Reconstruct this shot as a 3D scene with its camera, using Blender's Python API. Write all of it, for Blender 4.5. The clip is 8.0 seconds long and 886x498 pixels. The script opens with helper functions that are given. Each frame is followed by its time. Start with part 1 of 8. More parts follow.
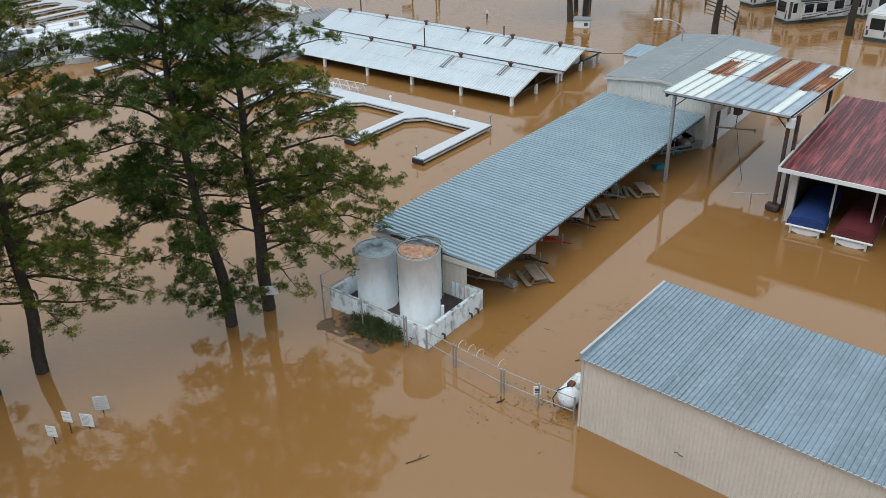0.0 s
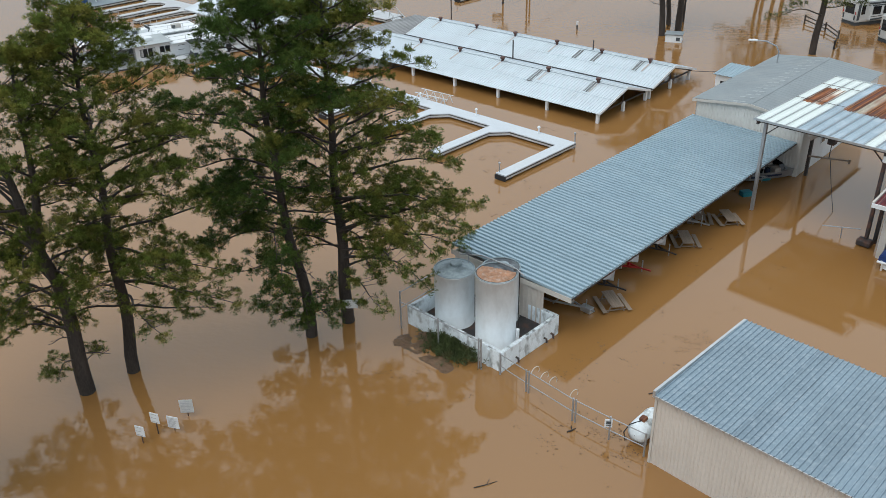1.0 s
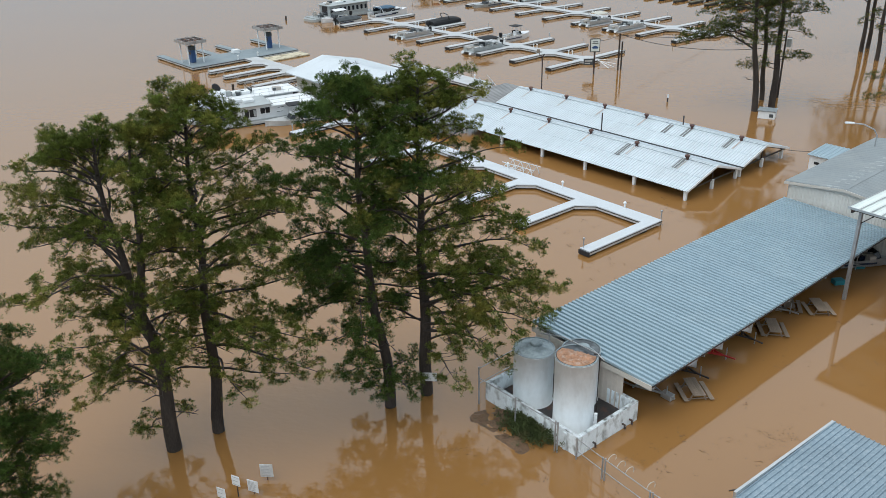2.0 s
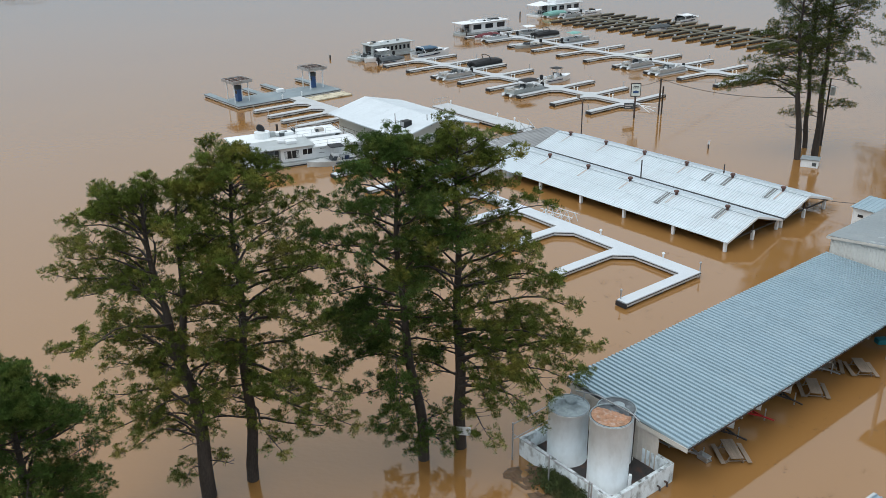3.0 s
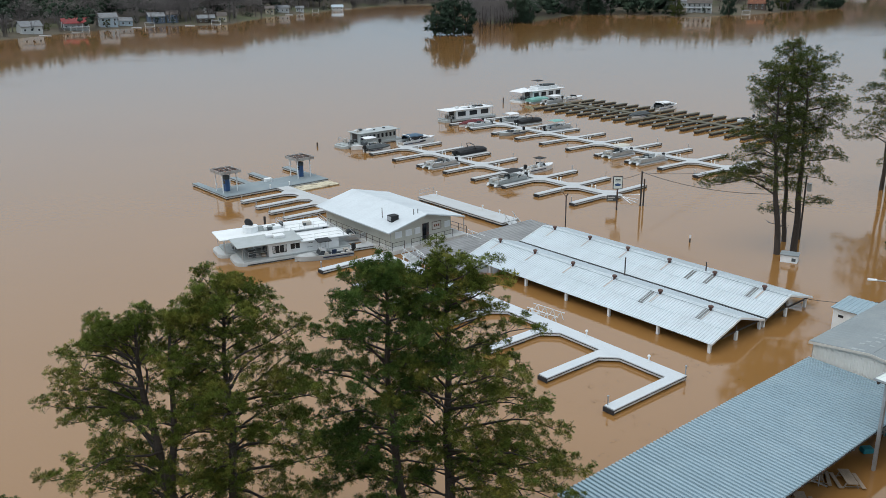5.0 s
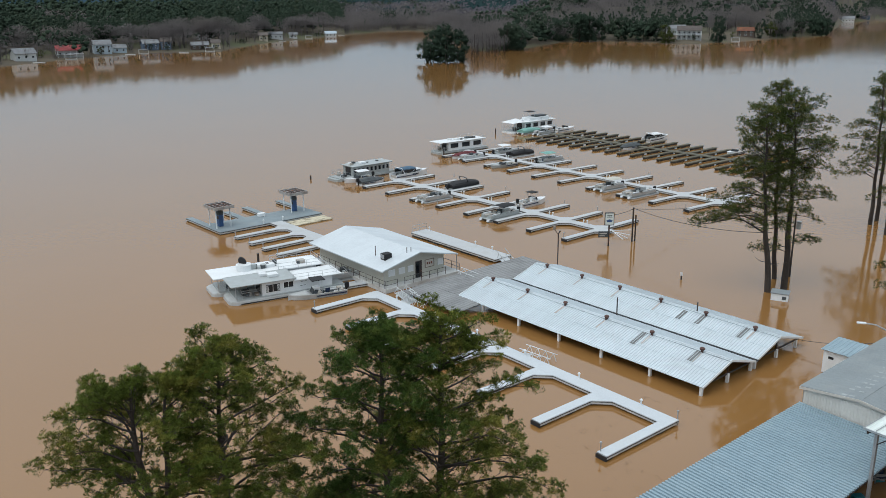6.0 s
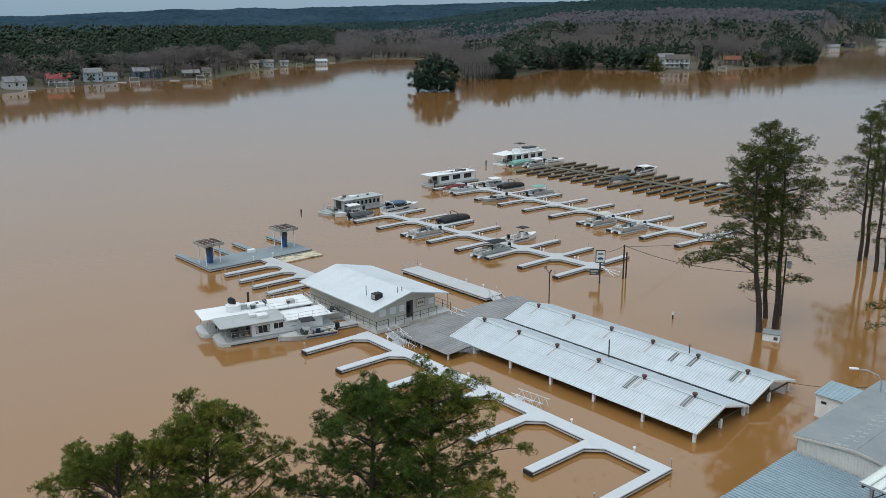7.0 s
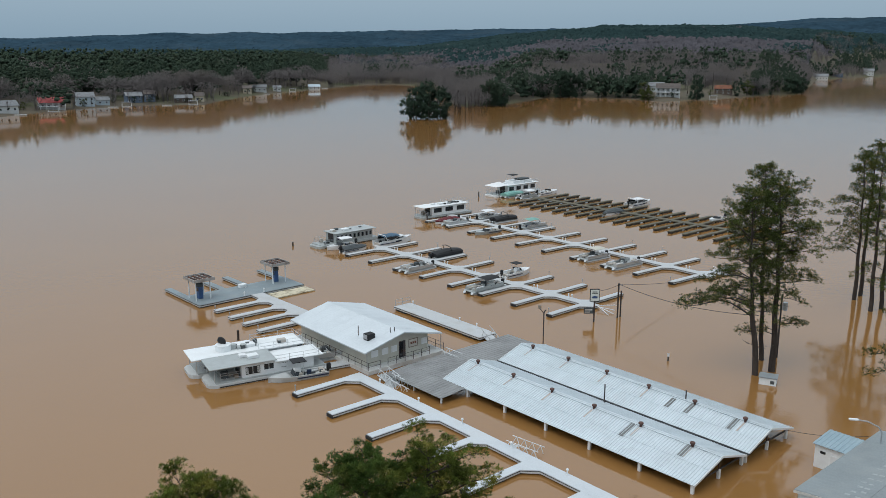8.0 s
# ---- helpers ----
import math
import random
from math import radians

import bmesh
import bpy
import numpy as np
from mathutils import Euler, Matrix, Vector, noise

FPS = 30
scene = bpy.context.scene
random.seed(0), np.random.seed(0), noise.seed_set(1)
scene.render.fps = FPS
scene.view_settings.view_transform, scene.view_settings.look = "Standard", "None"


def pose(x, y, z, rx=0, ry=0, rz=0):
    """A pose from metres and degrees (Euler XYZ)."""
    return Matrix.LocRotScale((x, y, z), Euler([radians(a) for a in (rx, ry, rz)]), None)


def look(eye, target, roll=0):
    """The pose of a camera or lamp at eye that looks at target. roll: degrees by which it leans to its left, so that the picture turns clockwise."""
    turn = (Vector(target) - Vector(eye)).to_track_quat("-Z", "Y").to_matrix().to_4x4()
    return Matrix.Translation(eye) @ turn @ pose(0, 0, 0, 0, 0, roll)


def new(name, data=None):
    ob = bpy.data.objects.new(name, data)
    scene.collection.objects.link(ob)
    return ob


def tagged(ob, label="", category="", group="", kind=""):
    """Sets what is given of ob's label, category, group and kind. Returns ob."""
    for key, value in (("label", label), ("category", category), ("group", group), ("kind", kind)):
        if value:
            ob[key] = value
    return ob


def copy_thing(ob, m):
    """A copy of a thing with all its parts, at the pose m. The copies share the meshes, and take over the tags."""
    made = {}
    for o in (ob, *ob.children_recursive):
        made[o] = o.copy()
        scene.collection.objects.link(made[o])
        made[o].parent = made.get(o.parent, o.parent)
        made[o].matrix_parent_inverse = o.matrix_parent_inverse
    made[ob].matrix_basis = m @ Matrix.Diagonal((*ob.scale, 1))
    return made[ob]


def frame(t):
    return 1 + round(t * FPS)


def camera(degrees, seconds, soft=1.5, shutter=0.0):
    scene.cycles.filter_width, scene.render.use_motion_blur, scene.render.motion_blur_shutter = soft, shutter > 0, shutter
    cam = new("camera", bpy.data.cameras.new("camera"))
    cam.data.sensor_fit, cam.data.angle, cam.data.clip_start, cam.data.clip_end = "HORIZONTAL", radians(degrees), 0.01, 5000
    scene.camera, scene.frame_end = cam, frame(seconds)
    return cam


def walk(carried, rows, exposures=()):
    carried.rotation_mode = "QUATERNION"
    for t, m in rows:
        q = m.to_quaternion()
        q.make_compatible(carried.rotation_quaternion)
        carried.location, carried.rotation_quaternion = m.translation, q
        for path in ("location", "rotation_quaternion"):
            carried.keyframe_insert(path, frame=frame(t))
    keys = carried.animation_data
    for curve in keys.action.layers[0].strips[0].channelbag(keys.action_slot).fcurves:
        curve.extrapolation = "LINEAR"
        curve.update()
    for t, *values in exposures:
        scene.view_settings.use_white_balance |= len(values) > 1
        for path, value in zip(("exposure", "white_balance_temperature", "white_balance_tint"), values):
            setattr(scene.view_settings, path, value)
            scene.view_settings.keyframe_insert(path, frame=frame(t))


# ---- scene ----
cam = camera(55.3, 8.0, soft=0.5)
PATH = [
    (0, (0.245, 0.013, 25.239), (0.222, 1.772, 24.286), -1.2),
    (0.5, (0.253, 0.112, 25.961), (0.142, 1.866, 25.007), -1.2),
    (1, (0.19, 0.142, 26.657), (-0.016, 1.888, 25.703), -1.2),
    (1.5, (0.108, 0.104, 27.404), (-0.194, 1.838, 26.454), -1.1),
    (2, (0.071, 0.067, 28.136), (-0.329, 1.839, 27.299), -1.1),
    (2.2, (0.12, 0.081, 28.36), (-0.32, 1.863, 27.566), -1.3),
    (3.3, (0.018, 0.332, 29.8), (-0.477, 2.118, 29.048), -0.9),
    (3.5, (-0.064, 0.374, 29.979), (-0.554, 2.17, 29.25), -0.9),
    (4, (-0.15, 0.415, 30.697), (-0.634, 2.233, 30.018), -0.8),
    (4.5, (-0.142, 0.412, 31.465), (-0.618, 2.244, 30.822), -0.7),
    (5, (-0.277, 0.423, 32.316), (-0.744, 2.269, 31.706), -0.6),
    (6.5, (-0.319, 0.639, 35.172), (-0.765, 2.515, 34.64), -0.5),
    (7, (-0.555, 1.274, 35.979), (-0.99, 3.161, 35.477), -0.4),
    (7.5, (-0.901, 1.987, 36.86), (-1.325, 3.883, 36.384), -0.1),
    (8, (-1.197, 2.705, 37.634), (-1.614, 4.609, 37.187), 0.1),
]
walk(cam, [(t, look(eye, target, roll)) for t, eye, target, roll in PATH],
     exposures=((0, -0.05), (2, 0.06), (3.5, -0.01), (5, -0.08), (6.5, -0.15), (8, -0.23)))

# ---- world and light ----
sky_world = bpy.data.worlds.new("overcast_sky")
scene.world = sky_world
sky_world.use_nodes = True
wn, wl = sky_world.node_tree.nodes, sky_world.node_tree.links
wn.clear()
w_out = wn.new("ShaderNodeOutputWorld")
w_bg = wn.new("ShaderNodeBackground")
w_sky = wn.new("ShaderNodeTexSky")
w_sky.sky_type = "NISHITA"
w_sky.sun_disc = False
w_sky.sun_elevation = radians(62)
w_sky.sun_rotation = radians(217)
w_sky.dust_density = 3.0
w_dir, w_sep, w_ramp = wn.new("ShaderNodeTexCoord"), wn.new("ShaderNodeSeparateXYZ"), wn.new("ShaderNodeMapRange")
wl.new(w_dir.outputs["Generated"], w_sep.inputs[0])
wl.new(w_sep.outputs["Z"], w_ramp.inputs[0])
w_ramp.inputs["From Max"].default_value = 0.47
w_cloud, w_mix = wn.new("ShaderNodeMix"), wn.new("ShaderNodeMix")
w_cloud.data_type = w_mix.data_type = "RGBA"
w_cloud.inputs[6].default_value = (3.15, 4.7, 6.1, 1)
w_cloud.inputs[7].default_value = (11.0, 12.3, 13.4, 1)
wl.new(w_ramp.outputs[0], w_cloud.inputs[0])
w_mix.inputs[0].default_value = 0.9
wl.new(w_sky.outputs[0], w_mix.inputs[6])
wl.new(w_cloud.outputs[2], w_mix.inputs[7])
wl.new(w_mix.outputs[2], w_bg.inputs[0])
w_bg.inputs[1].default_value = 0.09
wl.new(w_bg.outputs[0], w_out.inputs[0])
sun = new("sun", bpy.data.lights.new("sun", "SUN"))
sun.data.energy, sun.data.angle, sun.data.color = 1.25, radians(40), (1, 0.98, 0.95)
sun.matrix_world = look((-60, -80, 190), (0, 0, 0))
scene.view_settings.exposure = 0.0


# ---- helpers for shapes and materials ----
def material(name, base, rough=0.6, metal=0.0, var=0.15, scale=0.7, fine=14.0, bump=0.0, dirt=None, dirt_amount=0.0,
             dirt_scale=0.5, stretch=(1, 1, 1), tint=0.0, local=False):
    m = bpy.data.materials.new(name)
    m.use_nodes = True
    n, l = m.node_tree.nodes, m.node_tree.links
    b = n["Principled BSDF"]
    b.inputs["Roughness"].default_value, b.inputs["Metallic"].default_value = rough, metal
    if local:
        # each sheet takes its own stretch of the pattern
        oi, sc_, sh = n.new("ShaderNodeObjectInfo"), n.new("ShaderNodeMath"), n.new("ShaderNodeVectorMath")
        sc_.operation, sc_.inputs[1].default_value = "MULTIPLY", 71.0
        l.new(oi.outputs["Random"], sc_.inputs[0])
        sh.operation = "ADD"
        l.new(n.new("ShaderNodeTexCoord").outputs["Object"], sh.inputs[0])
        l.new(sc_.outputs[0], sh.inputs[1])
        src = sh.outputs[0]
    else:
        src = n.new("ShaderNodeNewGeometry").outputs["Position"]
    mp = n.new("ShaderNodeMapping")
    mp.inputs["Scale"].default_value = stretch
    l.new(src, mp.inputs[0])
    big, small = n.new("ShaderNodeTexNoise"), n.new("ShaderNodeTexNoise")
    for node, sc, det in ((big, scale, 4.0), (small, fine, 3.0)):
        node.inputs["Scale"].default_value, node.inputs["Detail"].default_value = sc, det
        l.new(mp.outputs[0], node.inputs["Vector"])
    add = n.new("ShaderNodeMath")
    add.operation = "ADD"
    l.new(big.outputs[0], add.inputs[0])
    l.new(small.outputs[0], add.inputs[1])
    ramp = n.new("ShaderNodeMapRange")
    ramp.inputs["From Min"].default_value, ramp.inputs["From Max"].default_value = 0.65, 1.35
    ramp.inputs["To Min"].default_value, ramp.inputs["To Max"].default_value = 1 - var, 1 + var
    l.new(add.outputs[0], ramp.inputs[0])
    mul = n.new("ShaderNodeMix")
    mul.data_type, mul.blend_type = "RGBA", "MULTIPLY"
    mul.inputs[0].default_value = 1
    mul.inputs[6].default_value = (*base, 1)
    l.new(ramp.outputs[0], mul.inputs[7])
    col = mul.outputs[2]
    if tint:
        info, hsv = n.new("ShaderNodeObjectInfo"), n.new("ShaderNodeHueSaturation")
        mr = n.new("ShaderNodeMapRange")
        mr.inputs["To Min"].default_value, mr.inputs["To Max"].default_value = 1 - tint, 1 + tint
        l.new(info.outputs["Random"], mr.inputs[0])
        l.new(mr.outputs[0], hsv.inputs["Value"])
        l.new(col, hsv.inputs["Color"])
        col = hsv.outputs[0]
    if dirt:
        dn, dr, dm = n.new("ShaderNodeTexNoise"), n.new("ShaderNodeMapRange"), n.new("ShaderNodeMix")
        dn.inputs["Scale"].default_value, dn.inputs["Detail"].default_value = dirt_scale, 7.0
        l.new(mp.outputs[0], dn.inputs["Vector"])
        dr.inputs["From Min"].default_value, dr.inputs["From Max"].default_value = 0.5, 0.68
        dr.inputs["To Max"].default_value = dirt_amount
        l.new(dn.outputs[0], dr.inputs[0])
        dm.data_type = "RGBA"
        dm.inputs[7].default_value = (*dirt, 1)
        l.new(dr.outputs[0], dm.inputs[0])
        l.new(col, dm.inputs[6])
        col = dm.outputs[2]
    l.new(col, b.inputs["Base Color"])
    if bump:
        bp = n.new("ShaderNodeBump")
        bp.inputs["Strength"].default_value, bp.inputs["Distance"].default_value = 0.6, bump
        l.new(small.outputs[0], bp.inputs["Height"])
        l.new(bp.outputs[0], b.inputs["Normal"])
    return m


def to_mesh(name, bm):
    me = bpy.data.meshes.new(name)
    bm.normal_update()
    bm.to_mesh(me)
    bm.free()
    return me


def part(name, bm, mat, parent=None, label="", m=None):
    me = bm if isinstance(bm, bpy.types.Mesh) else to_mesh(name, bm)
    if mat is not None and not me.materials:
        me.materials.append(mat)
    ob = new(name, me)
    if parent is not None:
        ob.parent = parent
    if m is not None:
        ob.matrix_basis = m
    if label:
        ob["label"] = label
    return ob


def thing(name, m, label, category, group="", kind=""):
    ob = new(name)
    ob.empty_display_size = 0.3
    ob.matrix_basis = m
    return tagged(ob, label, category, group, kind)


def box(bm, x0, x1, y0, y1, z0, z1):
    v = [bm.verts.new((x, y, z)) for z in (z0, z1) for x, y in ((x0, y0), (x1, y0), (x1, y1), (x0, y1))]
    for f in ((3, 2, 1, 0), (4, 5, 6, 7), (0, 1, 5, 4), (1, 2, 6, 5), (2, 3, 7, 6), (3, 0, 4, 7)):
        bm.faces.new([v[i] for i in f])
    return bm


def boxes(*rows):
    bm = bmesh.new()
    for r in rows:
        box(bm, *r)
    return bm


def soft_box(x0, x1, y0, y1, z0, z1, r=0.03, seg=2):
    bm = boxes((x0, x1, y0, y1, z0, z1))
    bmesh.ops.bevel(bm, geom=bm.edges[:], offset=r, segments=seg, affect="EDGES", profile=0.5)
    return bm


def prism(bm, pts, z0, z1):
    """A flat outline (counter-clockwise) raised from z0 to z1."""
    lo = [bm.verts.new((x, y, z0)) for x, y in pts]
    hi = [bm.verts.new((x, y, z1)) for x, y in pts]
    bm.faces.new(hi)
    bm.faces.new(lo[::-1])
    k = len(pts)
    for i in range(k):
        bm.faces.new((lo[i], lo[(i + 1) % k], hi[(i + 1) % k], hi[i]))
    return bm


def tube(bm, pts, r, n=8, r_end=None, caps=True):
    pts = [Vector(p) for p in pts]
    rings = []
    for i, p in enumerate(pts):
        d = (pts[min(i + 1, len(pts) - 1)] - pts[max(i - 1, 0)]).normalized()
        side = d.cross(Vector((0, 0, 1)))
        side = side.normalized() if side.length > 1e-4 else Vector((1, 0, 0))
        up = side.cross(d)
        rr = r if r_end is None else r + (r_end - r) * i / (len(pts) - 1)
        rings.append([bm.verts.new(p + rr * (math.cos(2 * math.pi * k / n) * side + math.sin(2 * math.pi * k / n) * up)) for k in range(n)])
    for a, b in zip(rings, rings[1:]):
        for k in range(n):
            bm.faces.new((a[k], a[(k + 1) % n], b[(k + 1) % n], b[k]))
    if caps:
        bm.faces.new(rings[0][::-1])
        bm.faces.new(rings[-1])
    return bm


def beam(bm, p, q, w, h):
    """A square-edged bar from p to q."""
    p, q = Vector(p), Vector(q)
    d = (q - p).normalized()
    side = d.cross(Vector((0, 0, 1)))
    side = side.normalized() if side.length > 1e-4 else Vector((1, 0, 0))
    up = side.cross(d)
    v = [bm.verts.new(c + a * side * w / 2 + b * up * h / 2) for c in (p, q) for a, b in ((-1, -1), (1, -1), (1, 1), (-1, 1))]
    for f in ((3, 2, 1, 0), (4, 5, 6, 7), (0, 1, 5, 4), (1, 2, 6, 5), (2, 3, 7, 6), (3, 0, 4, 7)):
        bm.faces.new([v[i] for i in f])
    return bm


def lathe(bm, profile, n=32, centre=(0, 0)):
    """Turns (radius, z) pairs round an upright axis."""
    rings = [[bm.verts.new((centre[0] + r * math.cos(2 * math.pi * k / n), centre[1] + r * math.sin(2 * math.pi * k / n), z)) for k in range(n)] for r, z in profile]
    for a, b in zip(rings, rings[1:]):
        for k in range(n):
            bm.faces.new((a[k], a[(k + 1) % n], b[(k + 1) % n], b[k]))
    bm.faces.new(rings[0][::-1])
    bm.faces.new(rings[-1])
    return bm


def panel_mesh(name, width, length, ribs, h, mat, rows=3, thick=0.02, shape="rib"):
    """One ribbed metal sheet: x across, y along the ribs, with an underside."""
    prof = []
    pitch = width / ribs
    for k in range(ribs):
        if shape == "rib":
            prof += [(k * pitch, 0), (k * pitch + 0.30 * pitch, 0), (k * pitch + 0.42 * pitch, h), (k * pitch + 0.58 * pitch, h), (k * pitch + 0.70 * pitch, 0)]
        else:
            prof += [(k * pitch, 0), (k * pitch + 0.36 * pitch, 0), (k * pitch + 0.44 * pitch, h), (k * pitch + 0.92 * pitch, h)]
    prof.append((width, 0))
    ys = [length * i / (rows - 1) for i in range(rows)]
    k = len(prof)
    verts = [(x, y, z) for y in ys for x, z in prof] + [(x, y, -thick) for y in (0, length) for x in (0, width)]
    faces = [(j * k + i, j * k + i + 1, (j + 1) * k + i + 1, (j + 1) * k + i) for j in range(rows - 1) for i in range(k - 1)]
    b0 = rows * k
    faces += [(b0 + 2, b0 + 3, b0 + 1, b0), (*range(k - 1, -1, -1), b0, b0 + 1), (*range((rows - 1) * k, rows * k), b0 + 3, b0 + 2)]
    me = bpy.data.meshes.new(name)
    me.from_pydata(verts, [], faces)
    me.materials.append(mat)
    return me


def lay_panels(parent, corner, along, slope, total, length, width, ribs, h, mat, seed=1, shape="rib", lift=0.012, name="roof_panel"):
    """Sheets side by side from corner in the direction along, each running down the direction slope."""
    rng = random.Random(seed)
    ax, ay = Vector(along).normalized(), Vector(slope).normalized()
    corner = Vector(corner)
    if ax.cross(ay).z < -0.1:
        corner, ax = corner + ax * total, -ax
    az = ax.cross(ay).normalized()
    count = max(1, round(total / width))
    me = panel_mesh(name, total / count, length, ribs, h, mat, shape=shape)
    made = []
    for i in range(count):
        p = Vector(corner) + ax * (i * total / count) + az * rng.uniform(0, lift)
        mm = Matrix(((ax.x, ay.x, az.x, p.x), (ax.y, ay.y, az.y, p.y), (ax.z, ay.z, az.z, p.z), (0, 0, 0, 1)))
        made.append(part(name, me, None, parent, m=mm))
    return made


# ---- materials ----
M_blue_roof = material("blue_grey_sheet_metal", (0.285, 0.385, 0.440), 0.5, 0.2, 0.05, 0.25, 3.0, dirt=(0.40, 0.48, 0.51), dirt_amount=0.2, tint=0.03)
M_shed_roof = material("galvanised_blue_sheet", (0.225, 0.295, 0.345), 0.38, 0.3, 0.14, 0.5, 8.0, dirt=(0.42, 0.48, 0.52), dirt_amount=0.3, dirt_scale=4.0, tint=0.06)
M_white_roof = material("white_coated_sheet", (0.55, 0.615, 0.65), 0.45, 0.1, 0.06, 0.3, 4.0, dirt=(0.45, 0.48, 0.5), dirt_amount=0.3, dirt_scale=0.35, tint=0.03)
M_grey_roof = material("grey_bitumen_roofing", (0.22, 0.25, 0.26), 0.55, 0, 0.12, 0.4, 9.0, dirt=(0.28, 0.30, 0.30), dirt_amount=0.5, dirt_scale=0.5)
M_lean_roof = material("weathered_grey_sheet", (0.25, 0.255, 0.255), 0.6, 0.1, 0.15, 0.4, 6.0, dirt=(0.12, 0.12, 0.12), dirt_amount=0.4, tint=0.06)
# Pink streaks mix fading with sky gloss on wet metal, coloured in.
M_red_roof = material("faded_red_sheet_gloss_streaks", (0.095, 0.016, 0.021), 0.4, 0.1, 0.4, 0.7, 5.0, dirt=(0.40, 0.095, 0.098), dirt_amount=0.9, dirt_scale=0.9, stretch=(3.0, 0.3, 1), tint=0.03, local=True)
M_rust_sheet = material("rusty_sheet_metal", (0.30, 0.105, 0.035), 0.75, 0.1, 0.5, 0.5, 7.0, dirt=(0.70, 0.66, 0.58), dirt_amount=1.0, dirt_scale=0.5, stretch=(1.6, 0.6, 1), local=True)
M_dark_rust = material("brown_rusted_sheet", (0.12, 0.045, 0.028), 0.8, 0.1, 0.5, 0.7, 8.0, dirt=(0.36, 0.14, 0.05), dirt_amount=0.85, dirt_scale=0.6, stretch=(2.4, 0.4, 1), local=True)
M_orange_rust = material("bright_orange_rust", (0.36, 0.13, 0.035), 0.8, 0, 0.4, 0.8, 9.0, dirt=(0.16, 0.05, 0.025), dirt_amount=0.6, dirt_scale=1.2)
M_tan_sheet = material("tan_stained_sheet", (0.42, 0.36, 0.28), 0.7, 0.1, 0.3, 0.6, 7.0, dirt=(0.25, 0.10, 0.05), dirt_amount=0.7, dirt_scale=0.6, stretch=(2.4, 0.4, 1), local=True)
M_clear_sheet = material("pale_fibreglass_sheet", (0.68, 0.74, 0.71), 0.4, 0, 0.05, 0.6, 6.0)
M_canopy_sheet = material("light_blue_sheet", (0.36, 0.45, 0.51), 0.4, 0.2, 0.12, 0.5, 6.0, dirt=(0.6, 0.64, 0.66), dirt_amount=0.4)
M_cream = material("cream_painted_metal", (0.60, 0.545, 0.48), 0.55, 0, 0.06, 0.6, 6.0, dirt=(0.47, 0.41, 0.35), dirt_amount=0.35, dirt_scale=0.4)
M_cream_trim = material("cream_trim", (0.55, 0.52, 0.47), 0.5, 0, 0.08, 1.0, 10.0)
M_white = material("white_paint", (0.74, 0.77, 0.78), 0.45, 0, 0.07, 0.7, 9.0, dirt=(0.5, 0.5, 0.48), dirt_amount=0.25)
M_white_dirty = material("mildewed_white_masonry", (0.78, 0.85, 0.88), 0.8, 0, 0.12, 1.2, 12.0, 0.01, dirt=(0.14, 0.145, 0.125), dirt_amount=0.75, dirt_scale=2.2, stretch=(1, 1, 0.6))
M_tank = material("white_tank_steel", (0.86, 0.91, 0.93), 0.6, 0, 0.05, 0.9, 7.0, dirt=(0.62, 0.64, 0.63), dirt_amount=0.4, dirt_scale=1.6, stretch=(1, 1, 0.5))
M_tank_top = material("stained_tank_top", (0.30, 0.36, 0.38), 0.6, 0, 0.3, 1.2, 6.0, dirt=(0.10, 0.13, 0.14), dirt_amount=0.8, dirt_scale=1.2)
M_litter = material("brown_leaf_litter", (0.42, 0.23, 0.14), 0.9, 0, 0.5, 3.0, 25.0, 0.03, dirt=(0.55, 0.45, 0.38), dirt_amount=0.8, dirt_scale=4.0)
M_deck = material("pale_dock_decking", (0.53, 0.57, 0.60), 0.6, 0, 0.1, 0.5, 9.0, dirt=(0.45, 0.45, 0.43), dirt_amount=0.3)
M_far_deck = material("weathered_dock_decking", (0.46, 0.48, 0.49), 0.65, 0, 0.12, 0.5, 9.0, dirt=(0.3, 0.29, 0.26), dirt_amount=0.35)
M_deck_blue = material("blue_grey_dock_deck", (0.20, 0.245, 0.265), 0.65, 0, 0.15, 0.6, 8.0, dirt=(0.3, 0.31, 0.3), dirt_amount=0.3)
M_fascia = material("dock_fascia", (0.56, 0.57, 0.56), 0.6, 0, 0.15, 0.8, 8.0, dirt=(0.25, 0.2, 0.15), dirt_amount=0.4)
M_rubber = material("black_rubber", (0.02, 0.02, 0.022), 0.7, 0, 0.3, 2.0, 20.0)
M_wood = material("weathered_wood", (0.21, 0.165, 0.125), 0.85, 0, 0.3, 1.0, 20.0, 0.005, tint=0.18)
M_old_dock = material("mossy_dock_timber", (0.098, 0.092, 0.066), 0.9, 0, 0.3, 0.7, 12.0, 0.005, dirt=(0.155, 0.128, 0.088), dirt_amount=0.6, tint=0.15)
M_steel = material("galvanised_steel", (0.40, 0.41, 0.42), 0.5, 0.6, 0.15, 1.5, 15.0)
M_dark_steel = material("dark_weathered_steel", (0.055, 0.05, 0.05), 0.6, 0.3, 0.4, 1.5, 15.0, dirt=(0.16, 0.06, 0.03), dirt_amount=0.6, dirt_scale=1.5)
M_alu = material("aluminium", (0.55, 0.57, 0.58), 0.38, 0.7, 0.1, 1.5, 15.0)
M_black = material("black_canvas", (0.012, 0.013, 0.015), 0.75, 0, 0.3, 1.5, 20.0)
M_charcoal = material("charcoal_canvas", (0.06, 0.07, 0.075), 0.8, 0, 0.3, 1.5, 20.0)
M_blue_canvas = material("royal_blue_canvas", (0.010, 0.036, 0.15), 0.75, 0, 0.25, 1.2, 12.0, 0.01)
